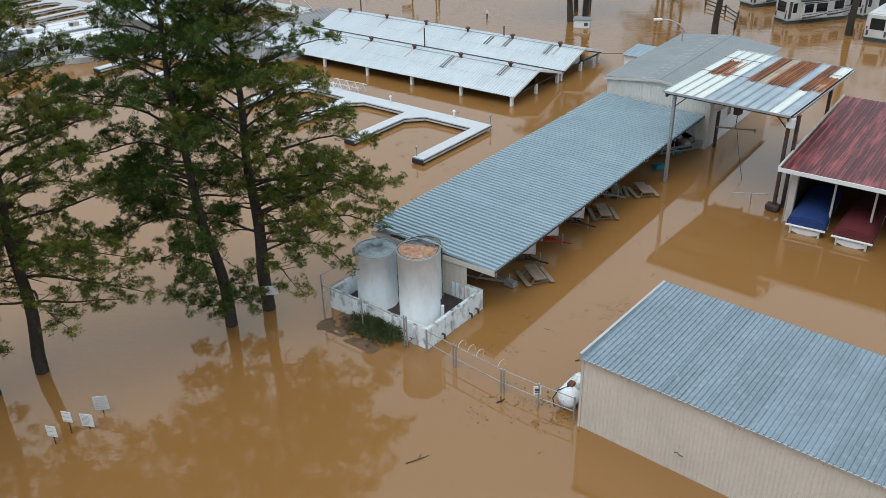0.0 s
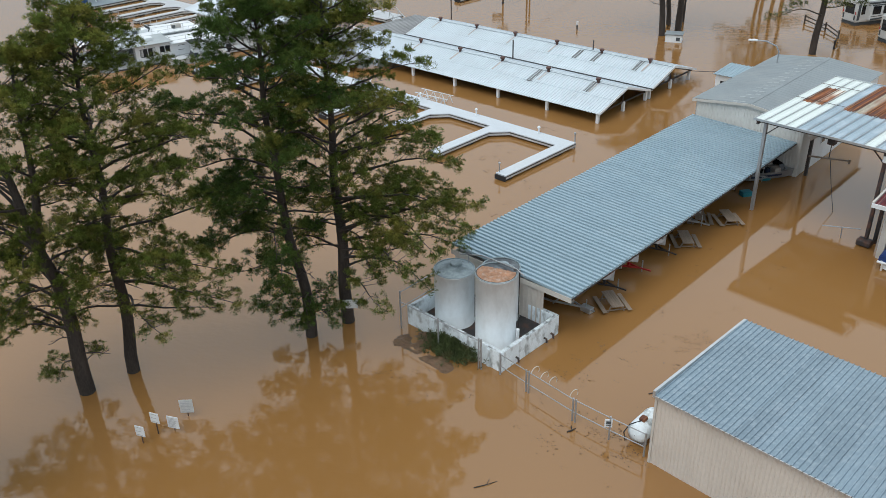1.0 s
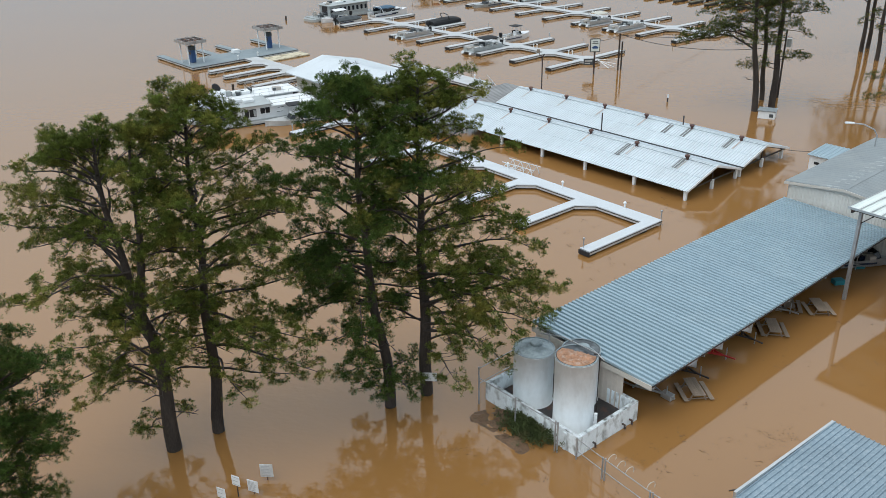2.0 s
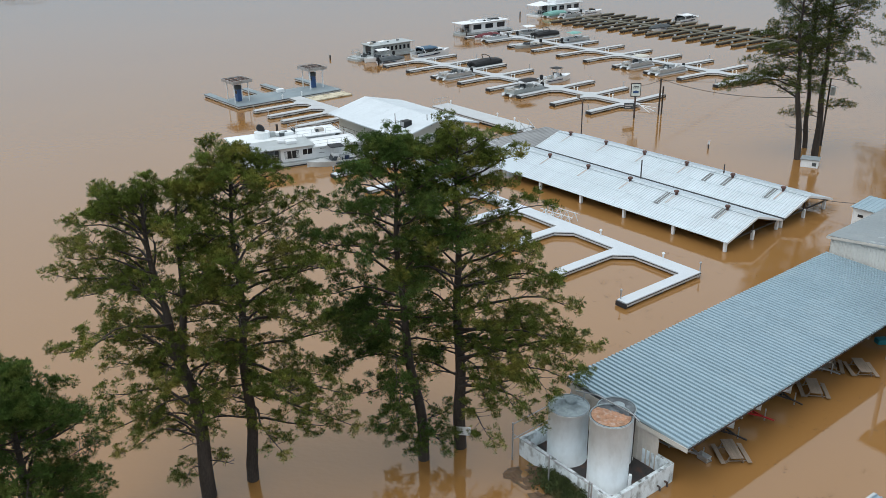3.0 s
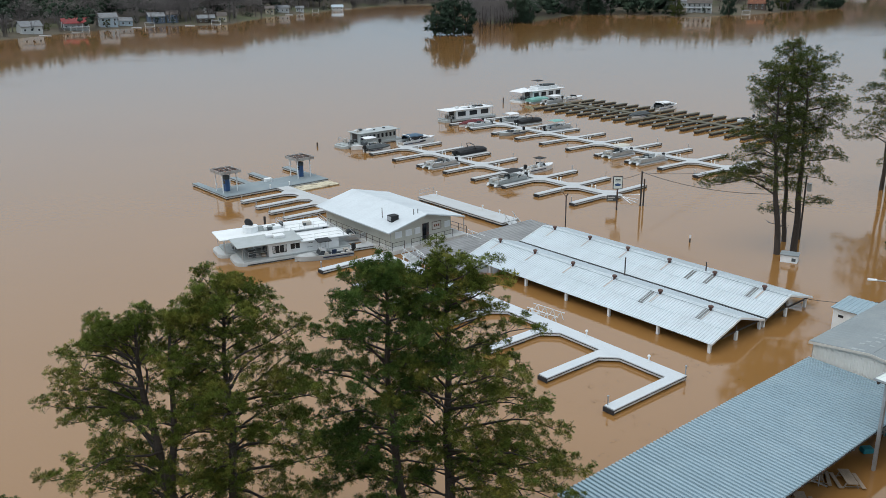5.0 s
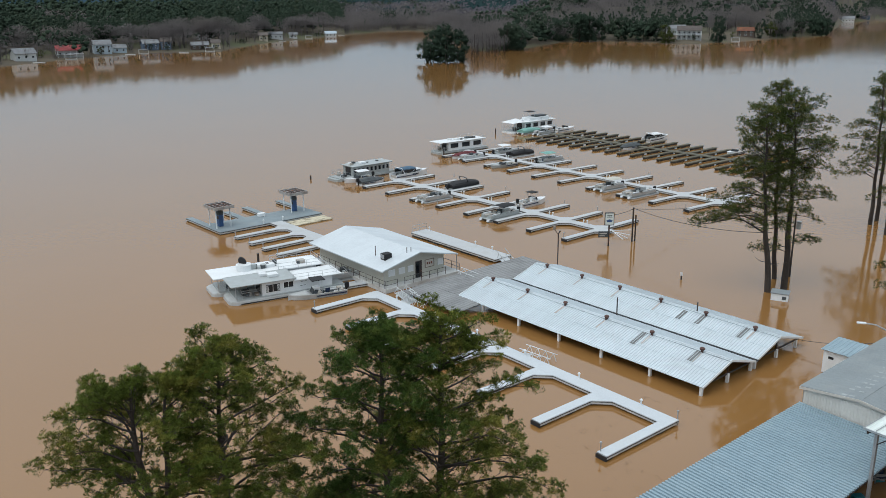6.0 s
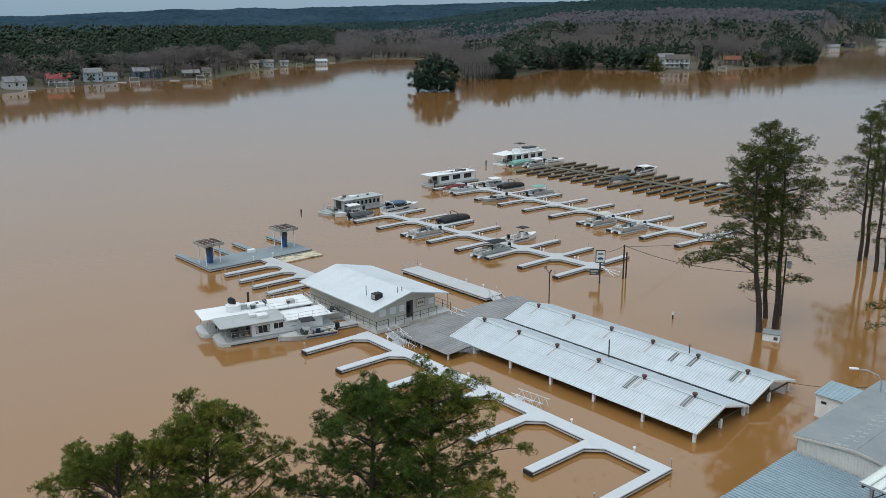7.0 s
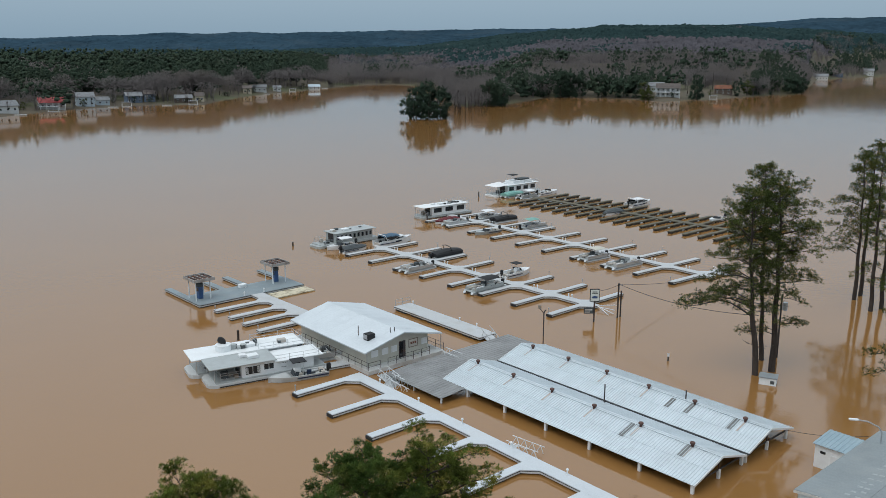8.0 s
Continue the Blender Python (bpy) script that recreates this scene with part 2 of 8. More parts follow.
M_red_canvas = material("maroon_canvas", (0.11, 0.016, 0.021), 0.75, 0, 0.25, 1.2, 12.0, 0.01)
M_teal = material("teal_canvas", (0.17, 0.36, 0.32), 0.75, 0, 0.15, 1.5, 12.0)
M_gel = material("white_gelcoat", (0.72, 0.74, 0.75), 0.22, 0, 0.04, 0.8, 6.0, dirt=(0.5, 0.48, 0.44), dirt_amount=0.2)
M_gel_grey = material("grey_gelcoat", (0.36, 0.39, 0.39), 0.4, 0, 0.1, 0.8, 6.0, dirt=(0.25, 0.25, 0.23), dirt_amount=0.3)
M_navy = material("navy_hull_band", (0.015, 0.03, 0.07), 0.3, 0, 0.1, 1.0, 8.0)
M_seat = material("beige_vinyl", (0.40, 0.37, 0.33), 0.6, 0, 0.15, 1.5, 12.0)
M_red_paint = material("red_paint", (0.40, 0.02, 0.02), 0.45, 0, 0.15, 1.5, 12.0)
M_teal_paint = material("teal_plastic", (0.02, 0.20, 0.24), 0.45, 0, 0.15, 1.5, 12.0)
M_pump_blue = material("blue_dispenser_paint", (0.03, 0.08, 0.20), 0.4, 0, 0.15, 1.5, 12.0)
M_mat = material("beige_foam_mat", (0.55, 0.50, 0.37), 0.85, 0, 0.15, 1.0, 10.0, dirt=(0.16, 0.12, 0.07), dirt_amount=0.8, dirt_scale=1.1)
M_shingle = material("brown_grey_shingles", (0.13, 0.11, 0.10), 0.85, 0, 0.3, 0.3, 5.0, tint=0.3)
M_shop_roof = material("white_membrane_roofing", (0.56, 0.61, 0.64), 0.5, 0, 0.07, 0.25, 4.0, dirt=(0.43, 0.47, 0.5), dirt_amount=0.5, dirt_scale=0.3)
M_taupe = material("taupe_siding", (0.49, 0.48, 0.42), 0.7, 0, 0.1, 0.6, 9.0)
M_glass = bpy.data.materials.new("dark_window_glass")
M_glass.use_nodes = True
_b = M_glass.node_tree.nodes["Principled BSDF"]
_b.inputs["Base Color"].default_value, _b.inputs["Roughness"].default_value, _b.inputs["IOR"].default_value = (0.012, 0.016, 0.02, 1), 0.06, 1.5
M_bark = material("pine_bark", (0.043, 0.034, 0.028), 0.9, 0, 0.45, 1.2, 16.0, 0.02, dirt=(0.075, 0.057, 0.046), dirt_amount=0.6, dirt_scale=2.0, stretch=(1, 1, 0.3))


def needle_material(name, base, light):
    """Needles: a dull green with yellower sprays, letting some light through."""
    m = material(name, base, 0.6, 0, 0.4, 0.6, 3.0, dirt=light, dirt_amount=0.8, dirt_scale=0.55)
    n, l = m.node_tree.nodes, m.node_tree.links
    b = n["Principled BSDF"]
    col = b.inputs["Base Color"].links[0].from_socket
    tr, mix, out = n.new("ShaderNodeBsdfTranslucent"), n.new("ShaderNodeMixShader"), n["Material Output"]
    l.new(col, tr.inputs["Color"])
    mix.inputs[0].default_value = 0.42
    l.new(b.outputs[0], mix.inputs[1])
    l.new(tr.outputs[0], mix.inputs[2])
    l.new(mix.outputs[0], out.inputs["Surface"])
    return m


M_needle = needle_material("green_pine_needles", (0.102, 0.134, 0.028), (0.275, 0.250, 0.058))
M_needle_dark = needle_material("dark_pine_needles", (0.064, 0.108, 0.027), (0.142, 0.168, 0.040))
M_needle_olive = needle_material("olive_pine_needles", (0.068, 0.090, 0.027), (0.130, 0.132, 0.040))
# Far-shore base colours are raised a little for haze across the lake.
M_far_pine = material("distant_pine_foliage", (0.034, 0.053, 0.036), 0.9, 0, 0.3, 0.02, 0.15, dirt=(0.055, 0.068, 0.040), dirt_amount=0.5, dirt_scale=0.03)
M_far_bare = material("distant_bare_twigs", (0.158, 0.144, 0.142), 0.95, 0, 0.3, 0.02, 0.2, dirt=(0.190, 0.164, 0.148), dirt_amount=0.5, dirt_scale=0.012)
# Hillside canopy colours are lifted and cooled to carry some distance haze.
M_hill_bare = material("hazy_bare_hillside_canopy", (0.074, 0.071, 0.080), 0.95, 0, 0.25, 0.01, 0.1, dirt=(0.086, 0.076, 0.080), dirt_amount=0.6, dirt_scale=0.008)
M_hill_pine = material("hazy_hillside_evergreens", (0.022, 0.041, 0.042), 0.95, 0, 0.3, 0.01, 0.1, dirt=(0.030, 0.047, 0.045), dirt_amount=0.6, dirt_scale=0.01)
# The ridge's blue is distance haze put into the base colour.
M_hazy_ridge = material("hazy_ridge_foliage", (0.027, 0.053, 0.076), 0.9, 0, 0.35, 0.004, 0.03, dirt=(0.046, 0.069, 0.087), dirt_amount=0.6, dirt_scale=0.005)


def foliage(m, up, spread):
    """Soft foliage shading: sprays shaded partly as the crown they belong to, each a little lighter or darker than the next."""
    n, l = m.node_tree.nodes, m.node_tree.links
    b = n["Principled BSDF"]
    b.inputs["Specular IOR Level"].default_value = 0.05
    c = b.inputs["Base Color"].links[0].from_socket
    g, r, h = n.new("ShaderNodeNewGeometry"), n.new("ShaderNodeMapRange"), n.new("ShaderNodeHueSaturation")
    r.inputs["To Min"].default_value, r.inputs["To Max"].default_value = 1 - spread, 1 + spread
    l.new(g.outputs["Random Per Island"], r.inputs[0])
    l.new(r.outputs[0], h.inputs["Value"])
    l.new(c, h.inputs["Color"])
    for link in list(c.links):
        if link.to_node != h:
            l.new(h.outputs[0], link.to_socket)
    if up:
        mix = n.new("ShaderNodeMix")
        mix.data_type = "VECTOR"
        mix.inputs[0].default_value = up
        mix.inputs[5].default_value = (0, 0, 1)
        l.new(g.outputs["Normal"], mix.inputs[4])
        nm = n.new("ShaderNodeVectorMath")
        nm.operation = "NORMALIZE"
        l.new(mix.outputs[1], nm.inputs[0])
        l.new(nm.outputs[0], b.inputs["Normal"])


for m in (M_hill_bare, M_hill_pine, M_hazy_ridge):
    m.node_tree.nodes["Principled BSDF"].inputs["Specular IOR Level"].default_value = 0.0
foliage(M_far_pine, 0.75, 0.10)
foliage(M_far_bare, 0.85, 0.07)
foliage(M_needle, 0, 0.55)
foliage(M_needle_dark, 0, 0.4)
foliage(M_needle_olive, 0, 0.4)


def water_material():
    m = bpy.data.materials.new("muddy_flood_water")
    m.use_nodes = True
    n, l = m.node_tree.nodes, m.node_tree.links
    b = n["Principled BSDF"]
    b.inputs["Roughness"].default_value, b.inputs["IOR"].default_value = 0.05, 1.66
    geo = n.new("ShaderNodeNewGeometry")
    big = n.new("ShaderNodeTexNoise")
    big.inputs["Scale"].default_value, big.inputs["Detail"].default_value = 0.035, 5
    l.new(geo.outputs["Position"], big.inputs["Vector"])
    mix = n.new("ShaderNodeMix")
    mix.data_type = "RGBA"
    mix.inputs[6].default_value, mix.inputs[7].default_value = (0.247, 0.1225, 0.0375, 1), (0.284, 0.1455, 0.049, 1)
    l.new(big.outputs[0], mix.inputs[0])
    l.new(mix.outputs[2], b.inputs["Base Color"])
    mp = n.new("ShaderNodeMapping")
    mp.inputs["Scale"].default_value = (0.75, 1.2, 1.0)
    l.new(geo.outputs["Position"], mp.inputs[0])
    r1, r2 = n.new("ShaderNodeTexNoise"), n.new("ShaderNodeTexNoise")
    for r, sc, det in ((r1, 0.9, 2.0), (r2, 3.2, 2.0)):
        r.inputs["Scale"].default_value, r.inputs["Detail"].default_value = sc, det
        l.new(mp.outputs[0], r.inputs["Vector"])
    patch = n.new("ShaderNodeTexNoise")
    patch.inputs["Scale"].default_value, patch.inputs["Detail"].default_value = 0.06, 3
    l.new(geo.outputs["Position"], patch.inputs["Vector"])
    pr = n.new("ShaderNodeMapRange")
    pr.inputs["From Min"].default_value, pr.inputs["From Max"].default_value = 0.47, 0.68
    pr.inputs["To Min"].default_value, pr.inputs["To Max"].default_value = 0.26, 0.85
    l.new(patch.outputs[0], pr.inputs[0])
    sep, calm, still = n.new("ShaderNodeSeparateXYZ"), n.new("ShaderNodeMapRange"), n.new("ShaderNodeMath")
    l.new(geo.outputs["Position"], sep.inputs[0])
    calm.inputs["From Min"].default_value, calm.inputs["From Max"].default_value = 130, 300
    calm.inputs["To Min"].default_value, calm.inputs["To Max"].default_value = 1.0, 0.35
    l.new(sep.outputs["Y"], calm.inputs[0])
    # the water between the buildings is sheltered and lies flat
    lee, past, most = n.new("ShaderNodeMapRange"), n.new("ShaderNodeMapRange"), n.new("ShaderNodeMath")
    lee.inputs["From Min"].default_value, lee.inputs["From Max"].default_value = -9, -1
    lee.inputs["To Min"].default_value, lee.inputs["To Max"].default_value = 1.0, 0.14
    l.new(sep.outputs["X"], lee.inputs[0])
    past.inputs["From Min"].default_value, past.inputs["From Max"].default_value = 62, 90
    l.new(sep.outputs["Y"], past.inputs[0])
    most.operation = "MAXIMUM"
    l.new(lee.outputs[0], most.inputs[0])
    l.new(past.outputs[0], most.inputs[1])
    open_water = n.new("ShaderNodeMath")
    open_water.operation = "MULTIPLY"
    l.new(most.outputs[0], open_water.inputs[0])
    l.new(calm.outputs[0], open_water.inputs[1])
    still.operation = "MULTIPLY"
    l.new(pr.outputs[0], still.inputs[0])
    l.new(open_water.outputs[0], still.inputs[1])
    b1, b2 = n.new("ShaderNodeBump"), n.new("ShaderNodeBump")
    b1.inputs["Distance"].default_value, b2.inputs["Distance"].default_value = 0.030, 0.014
    l.new(still.outputs[0], b1.inputs["Strength"])
    l.new(still.outputs[0], b2.inputs["Strength"])
    l.new(r1.outputs[0], b1.inputs["Height"])
    l.new(r2.outputs[0], b2.inputs["Height"])
    l.new(b1.outputs[0], b2.inputs["Normal"])
    l.new(b2.outputs[0], b.inputs["Normal"])
    return m


M_water = water_material()
M_ground = material("wet_leaf_covered_ground", (0.082, 0.066, 0.042), 0.95, 0, 0.35, 0.012, 0.2, dirt=(0.075, 0.092, 0.034), dirt_amount=0.8, dirt_scale=0.015)

# ---- lake and land ----
bm = bmesh.new()
bmesh.ops.create_grid(bm, x_segments=8, y_segments=8, size=4800)
part("water", bm, M_water)
tagged(bpy.data.objects["water"], "brown muddy flood water, nearly still", "water", kind="structure")

SHORE = ((-180, 600), (-70, 420), (-50, 470), (-40, 590), (-37, 637), (-35, 661), (-32, 690), (-28, 690), (-25, 829), (-21.3, 953), (-17.5, 1125), (-15.6, 1130),
         (-13.0, 1040), (-12.0, 700), (-11.0, 640), (-8, 684), (-5.5, 790), (-4, 815), (2.1, 745), (5, 800), (9.8, 930), (10.4, 1000), (10.7, 1480),
         (12.7, 1650), (15, 1900), (20, 1800), (35, 800), (60, 500), (180, 600))


# crest heights of the two ridges by bearing
MID_RIDGE = ((-180, 20), (-46, 26), (-26, 38), (-15, 50), (-8, 88), (-2, 110), (6, 112), (10, 96), (15, 82), (22, 80), (40, 40), (180, 20))
FAR_RIDGE = ((-180, 60), (-46, 86), (-39, 98), (-33, 118), (-26, 130), (-19, 138), (-11.8, 152), (-4, 154), (4, 164), (9.3, 184), (14.5, 196), (22, 204), (180, 60))


def table(az, rows):
    for (a, r), (b, s) in zip(rows, rows[1:]):
        if a <= az <= b:
            return r + (s - r) * (az - a) / (b - a)
    return rows[0][1]


def shore(az):
    return table(az, SHORE)


def land_height(x, y):
    r, az = math.hypot(x, y), math.degrees(math.atan2(x, y))
    d = r - shore(az) + 10 * noise.noise((x / 60, y / 60, 0))
    if d < 0:
        return max(-4.0, d * 0.06)
    roll_ = 6 * noise.noise((x / 420, y / 420, 3)) + 3 * noise.noise((x / 150, y / 150, 5))

    def ease(a, b):
        q = min(1, max(0, (r - a) / (b - a)))
        return q * q * (3 - 2 * q)
    wave = 5 * noise.noise((az / 6, 1.7, 0.3)) + 4 * noise.noise((az / 2.4, 4.1, 2))
    mid = table(az, MID_RIDGE) + wave
    high = table(az, FAR_RIDGE) + 1.5 * wave
    bank = max(0, min(1, (-az - 17) / 4)) * 17 + max(0, min(1, (az + 9) / 3)) * max(0, min(1, (11 - az) / 1.5)) * 21
    q = min(1, max(0, (d - 45) / 300))
    bank *= q * q * (3 - 2 * q) * (1 - ease(1100, 2200))
    low = min(d, 60) * 0.05 + min(1, d / 500) * (4 + roll_) * (1 - ease(1500, 2500))
    return bank + low + mid * ease(1250, 2700) * min(1, d / 600) - 0.35 * mid * ease(2750, 3200) * (1 - ease(3200, 4300)) + (high - mid) * ease(3000, 4250)


radii = [5, 60, 150, 300] + [380 + 18 * i for i in range(40)] + [1110 + 45 * i for i in range(30)] + [2500 + 120 * i for i in range(19)]
steps = [-180 + 4 * i for i in range(33)] + [-48 + 0.5 * i for i in range(150)] + [27 + 4 * i for i in range(39)]
verts, faces = [], []
for r in radii:
    for a in steps:
        x, y = r * math.sin(radians(a)), r * math.cos(radians(a))
        verts.append((x, y, land_height(x, y)))
k = len(steps)
faces = [(j * k + i, (j + 1) * k + i, (j + 1) * k + (i + 1) % k, j * k + (i + 1) % k) for j in range(len(radii) - 1) for i in range(k)]
faces.append(tuple(range(k)))
me = bpy.data.meshes.new("ground")
me.from_pydata(verts, [], faces)
for p in me.polygons:
    p.use_smooth = True
part("ground", me, M_ground)
tagged(bpy.data.objects["ground"], "wooded lake shore and low hills in winter", "ground", kind="structure")

# ---- large buildings ----
def wall_sheets(parent, p, q, z0, z1, mat, width=0.9, ribs=3, h=0.035, name="wall_panel", seed=2):
    """Upright ribbed sheets from p to q, the outside to the right of that way."""
    d = Vector((q[0] - p[0], q[1] - p[1], 0))
    return lay_panels(parent, (p[0], p[1], z0), d, (0, 0, 1), d.length, z1 - z0, width, ribs, h, mat, seed, lift=0.004, name=name)


def storage_shelter():
    """Long open-sided shelter with a low blue-grey roof over trailers and tables."""
    t = thing("storage_shelter", pose(2.45, 38.85, 0, 0, 0, -36.4), "long open shelter with blue-grey ribbed metal roof standing in flood water", "shelter")
    W, L, z_lo, z_hi = 8.6, 29.4, 2.75, 3.05
    roof = part("roof", boxes((-W + 0.3, -0.3, 0.3, L - 0.1, z_lo - 0.22, z_lo - 0.06)), M_steel, t, "underside framing")
    slope = Vector((W, 0, z_lo - z_hi))
    lay_panels(roof, (-W, 0, z_hi), (0, 1, 0), slope, L, slope.length, 1.05, 3, 0.12, M_blue_roof, 3, shape="pan")
    part("fascia", boxes((-W, 0, -0.04, 0.0, z_lo - 0.28, z_lo + 0.02)), M_cream_trim, t)
    part("gutter", boxes((-0.02, 0.03, 0, L, z_lo - 0.10, z_lo - 0.03)), M_dark_steel, t)
    for y in [0.35 + i * 4.75 for i in range(7)]:
        for x in (-W + 0.35, -W / 2, -2.7):
            part("post", boxes((x - 0.07, x + 0.07, y - 0.07, y + 0.07, -1.5, z_lo - 0.1)), M_steel, t)
    for y in [0.35 + i * 4.75 for i in range(7)]:
        part("rafter", boxes((-W + 0.1, -0.1, y - 0.05, y + 0.05, z_lo - 0.4, z_lo - 0.2)), M_steel, t)
    wall_sheets(t, (-W + 0.2, 0.12), (-1.9, 0.12), -1.4, z_lo - 0.2, M_cream)
    wall_sheets(t, (-W + 0.12, L), (-W + 0.12, 0.2), -1.4, z_lo - 0.1, M_cream)
    return t


storage_shelter()


M_workshop = material("pale_painted_metal", (0.64, 0.63, 0.59), 0.55, 0, 0.06, 0.6, 6.0, dirt=(0.5, 0.46, 0.4), dirt_amount=0.3, dirt_scale=0.4)


M_sealant = material("pale_roof_sealant", (0.33, 0.36, 0.37), 0.6, 0, 0.2, 1.5, 9.0)


def grey_workshop():
    t = thing("workshop", pose(12.95, 67.55, 0, 0, 0, -36.2), "cream metal workshop with low grey roof standing in flood water", "workshop")
    W, L, ze, zr = 9.0, 16.3, 4.45, 4.95
    body = bmesh.new()
    pts = [(0.1, -1.5), (W - 0.1, -1.5), (W - 0.1, ze - 0.05), (W / 2, zr - 0.05), (0.1, ze - 0.05)]
    lo = [body.verts.new((x, 0.2, z)) for x, z in pts]
    hi = [body.verts.new((x, L - 0.2, z)) for x, z in pts]
    body.faces.new(lo)
    body.faces.new(hi[::-1])
    for i in range(5):
        body.faces.new((lo[i], hi[i], hi[(i + 1) % 5], lo[(i + 1) % 5]))
    bmesh.ops.recalc_face_normals(body, faces=body.faces[:])
    part("wall", body, M_workshop, t)
    wall_sheets(t, (0.15, 0.17), (W - 0.15, 0.17), -1.4, ze - 0.05, M_workshop, 1.0, 4, 0.03)
    wall_sheets(t, (0.07, L - 0.2), (0.07, 0.2), -1.4, ze - 0.05, M_workshop, 1.0, 4, 0.03)
    roof = part("roof", boxes((W / 2 - 0.16, W / 2 + 0.16, 0, L, zr - 0.02, zr + 0.032)), M_grey_roof, t, "grey ridge cap")
    rg = random.Random(8)
    for row, side in ((0.62, -1), (1.25, -1)):
        for k in range(16):
            y, q = L * (k + rg.uniform(0.3, 0.7)) / 16, row + rg.uniform(-0.12, 0.12)
            a = beam(bmesh.new(), (W / 2 + side * (q - 0.2), y, zr + 0.035 - (q - 0.2) * 0.111), (W / 2 + side * (q + 0.2), y, zr + 0.035 - (q + 0.2) * 0.111), rg.uniform(0.18, 0.34), 0.008)
            part("sealant_patch", a, M_sealant, roof, "pale smear of roof sealant")
    s1 = Vector((W / 2, 0, zr - ze))
    lay_panels(roof, (W / 2, L, zr + 0.01), (0, -1, 0), (-W / 2 - 0.2, 0, ze - zr), L, s1.length + 0.2, 1.6, 3, 0.014, M_grey_roof, 5)
    lay_panels(roof, (W / 2, 0, zr + 0.01), (0, 1, 0), (W / 2 + 0.2, 0, ze - zr), L, s1.length + 0.2, 1.6, 3, 0.014, M_grey_roof, 6)
    fas = bmesh.new()
    beam(fas, (-0.2, -0.03, ze - 0.12), (W / 2, -0.03, zr - 0.08), 0.05, 0.2)
    beam(fas, (W / 2, -0.03, zr - 0.08), (W + 0.2, -0.03, ze - 0.12), 0.05, 0.2)
    part("fascia", fas, M_cream_trim, t)
    part("side_wall_cladding", boxes((W - 0.1, W - 0.04, 2.4, L - 0.3, -1.0, ze - 0.1)), M_white, t, "white painted side wall")
    for y in (4.2, 7.4):
        win = part("window", boxes((W - 0.05, W + 0.0, y, y + 0.8, 1.5, 2.8)), M_white, t)
        part("pane", boxes((W - 0.0, W + 0.012, y + 0.08, y + 0.72, 1.6, 2.7)), M_glass, win)
    return t


grey_workshop()


def blue_shed():
    t = thing("metal_shed", pose(5.8, 29.72, 0, 0, 0, -39.6), "cream metal shed with blue ribbed roof standing in flood water", "shed")
    W, L, z0, z1 = 7.55, 24.0, 3.75, 3.95
    part("wall", boxes((0.04, L, 0.04, W - 0.1, -1.5, z0 - 0.06)), M_cream, t)
    wall_sheets(t, (0.0, 0.0), (L, 0.0), -1.4, z0 - 0.03, M_cream, 0.92, 5, 0.022)
    wall_sheets(t, (0.0, W - 0.1), (0.0, 0.0), -1.4, z0 - 0.03, M_cream, 0.92, 5, 0.022)
    part("corner_trim", boxes((-0.05, 0.06, -0.06, 0.05, -1.4, z0)), M_cream_trim, t)
    roof = part("roof", boxes((0.05, L, 0.05, W - 0.05, z0 - 0.05, z0)), M_shed_roof, t)
    slope = Vector((0, -W - 0.2, z0 - z1))
    lay_panels(roof, (L, W + 0.05, z1 + 0.02), (-1, 0, 0), slope, L + 0.1, slope.length, 0.92, 4, 0.06, M_shed_roof, 7, lift=0.02)
    rg = random.Random(15)
    lip = bmesh.new()
    for k in range(104):
        x = k * (L + 0.1) / 104
        box(lip, x, x + 0.2, -0.19, -0.15, z0 - 0.02 - rg.uniform(0, 0.035), z0 + 0.05)
    part("eave_edge", lip, M_alu, t, "bright ragged sheet edges along the eave")
    scratch = tube(bmesh.new(), [(4.56, -0.03, 1.00), (4.68, -0.03, 1.06), (4.79, -0.03, 0.96), (4.93, -0.03, 1.00)], 0.02, 5)
    part("scratch", scratch, M_charcoal, t, "dark scratch on the wall")
    part("rake_trim", boxes((-0.14, -0.02, -0.15, W + 0.05, z0 - 0.1, z1 + 0.06)), M_alu, t, "bright metal edge trim")
    return t


blue_shed()


M_vent = material("rust_stained_dark_vent", (0.10, 0.052, 0.042), 0.7, 0.2, 0.4, 2.0, 12.0)


M_skylight = material("dirty_translucent_panel", (0.13, 0.135, 0.135), 0.5, 0, 0.2, 0.8, 6.0)
M_stain = material("rust_wash", (0.42, 0.37, 0.33), 0.6, 0, 0.2, 1.2, 8.0)


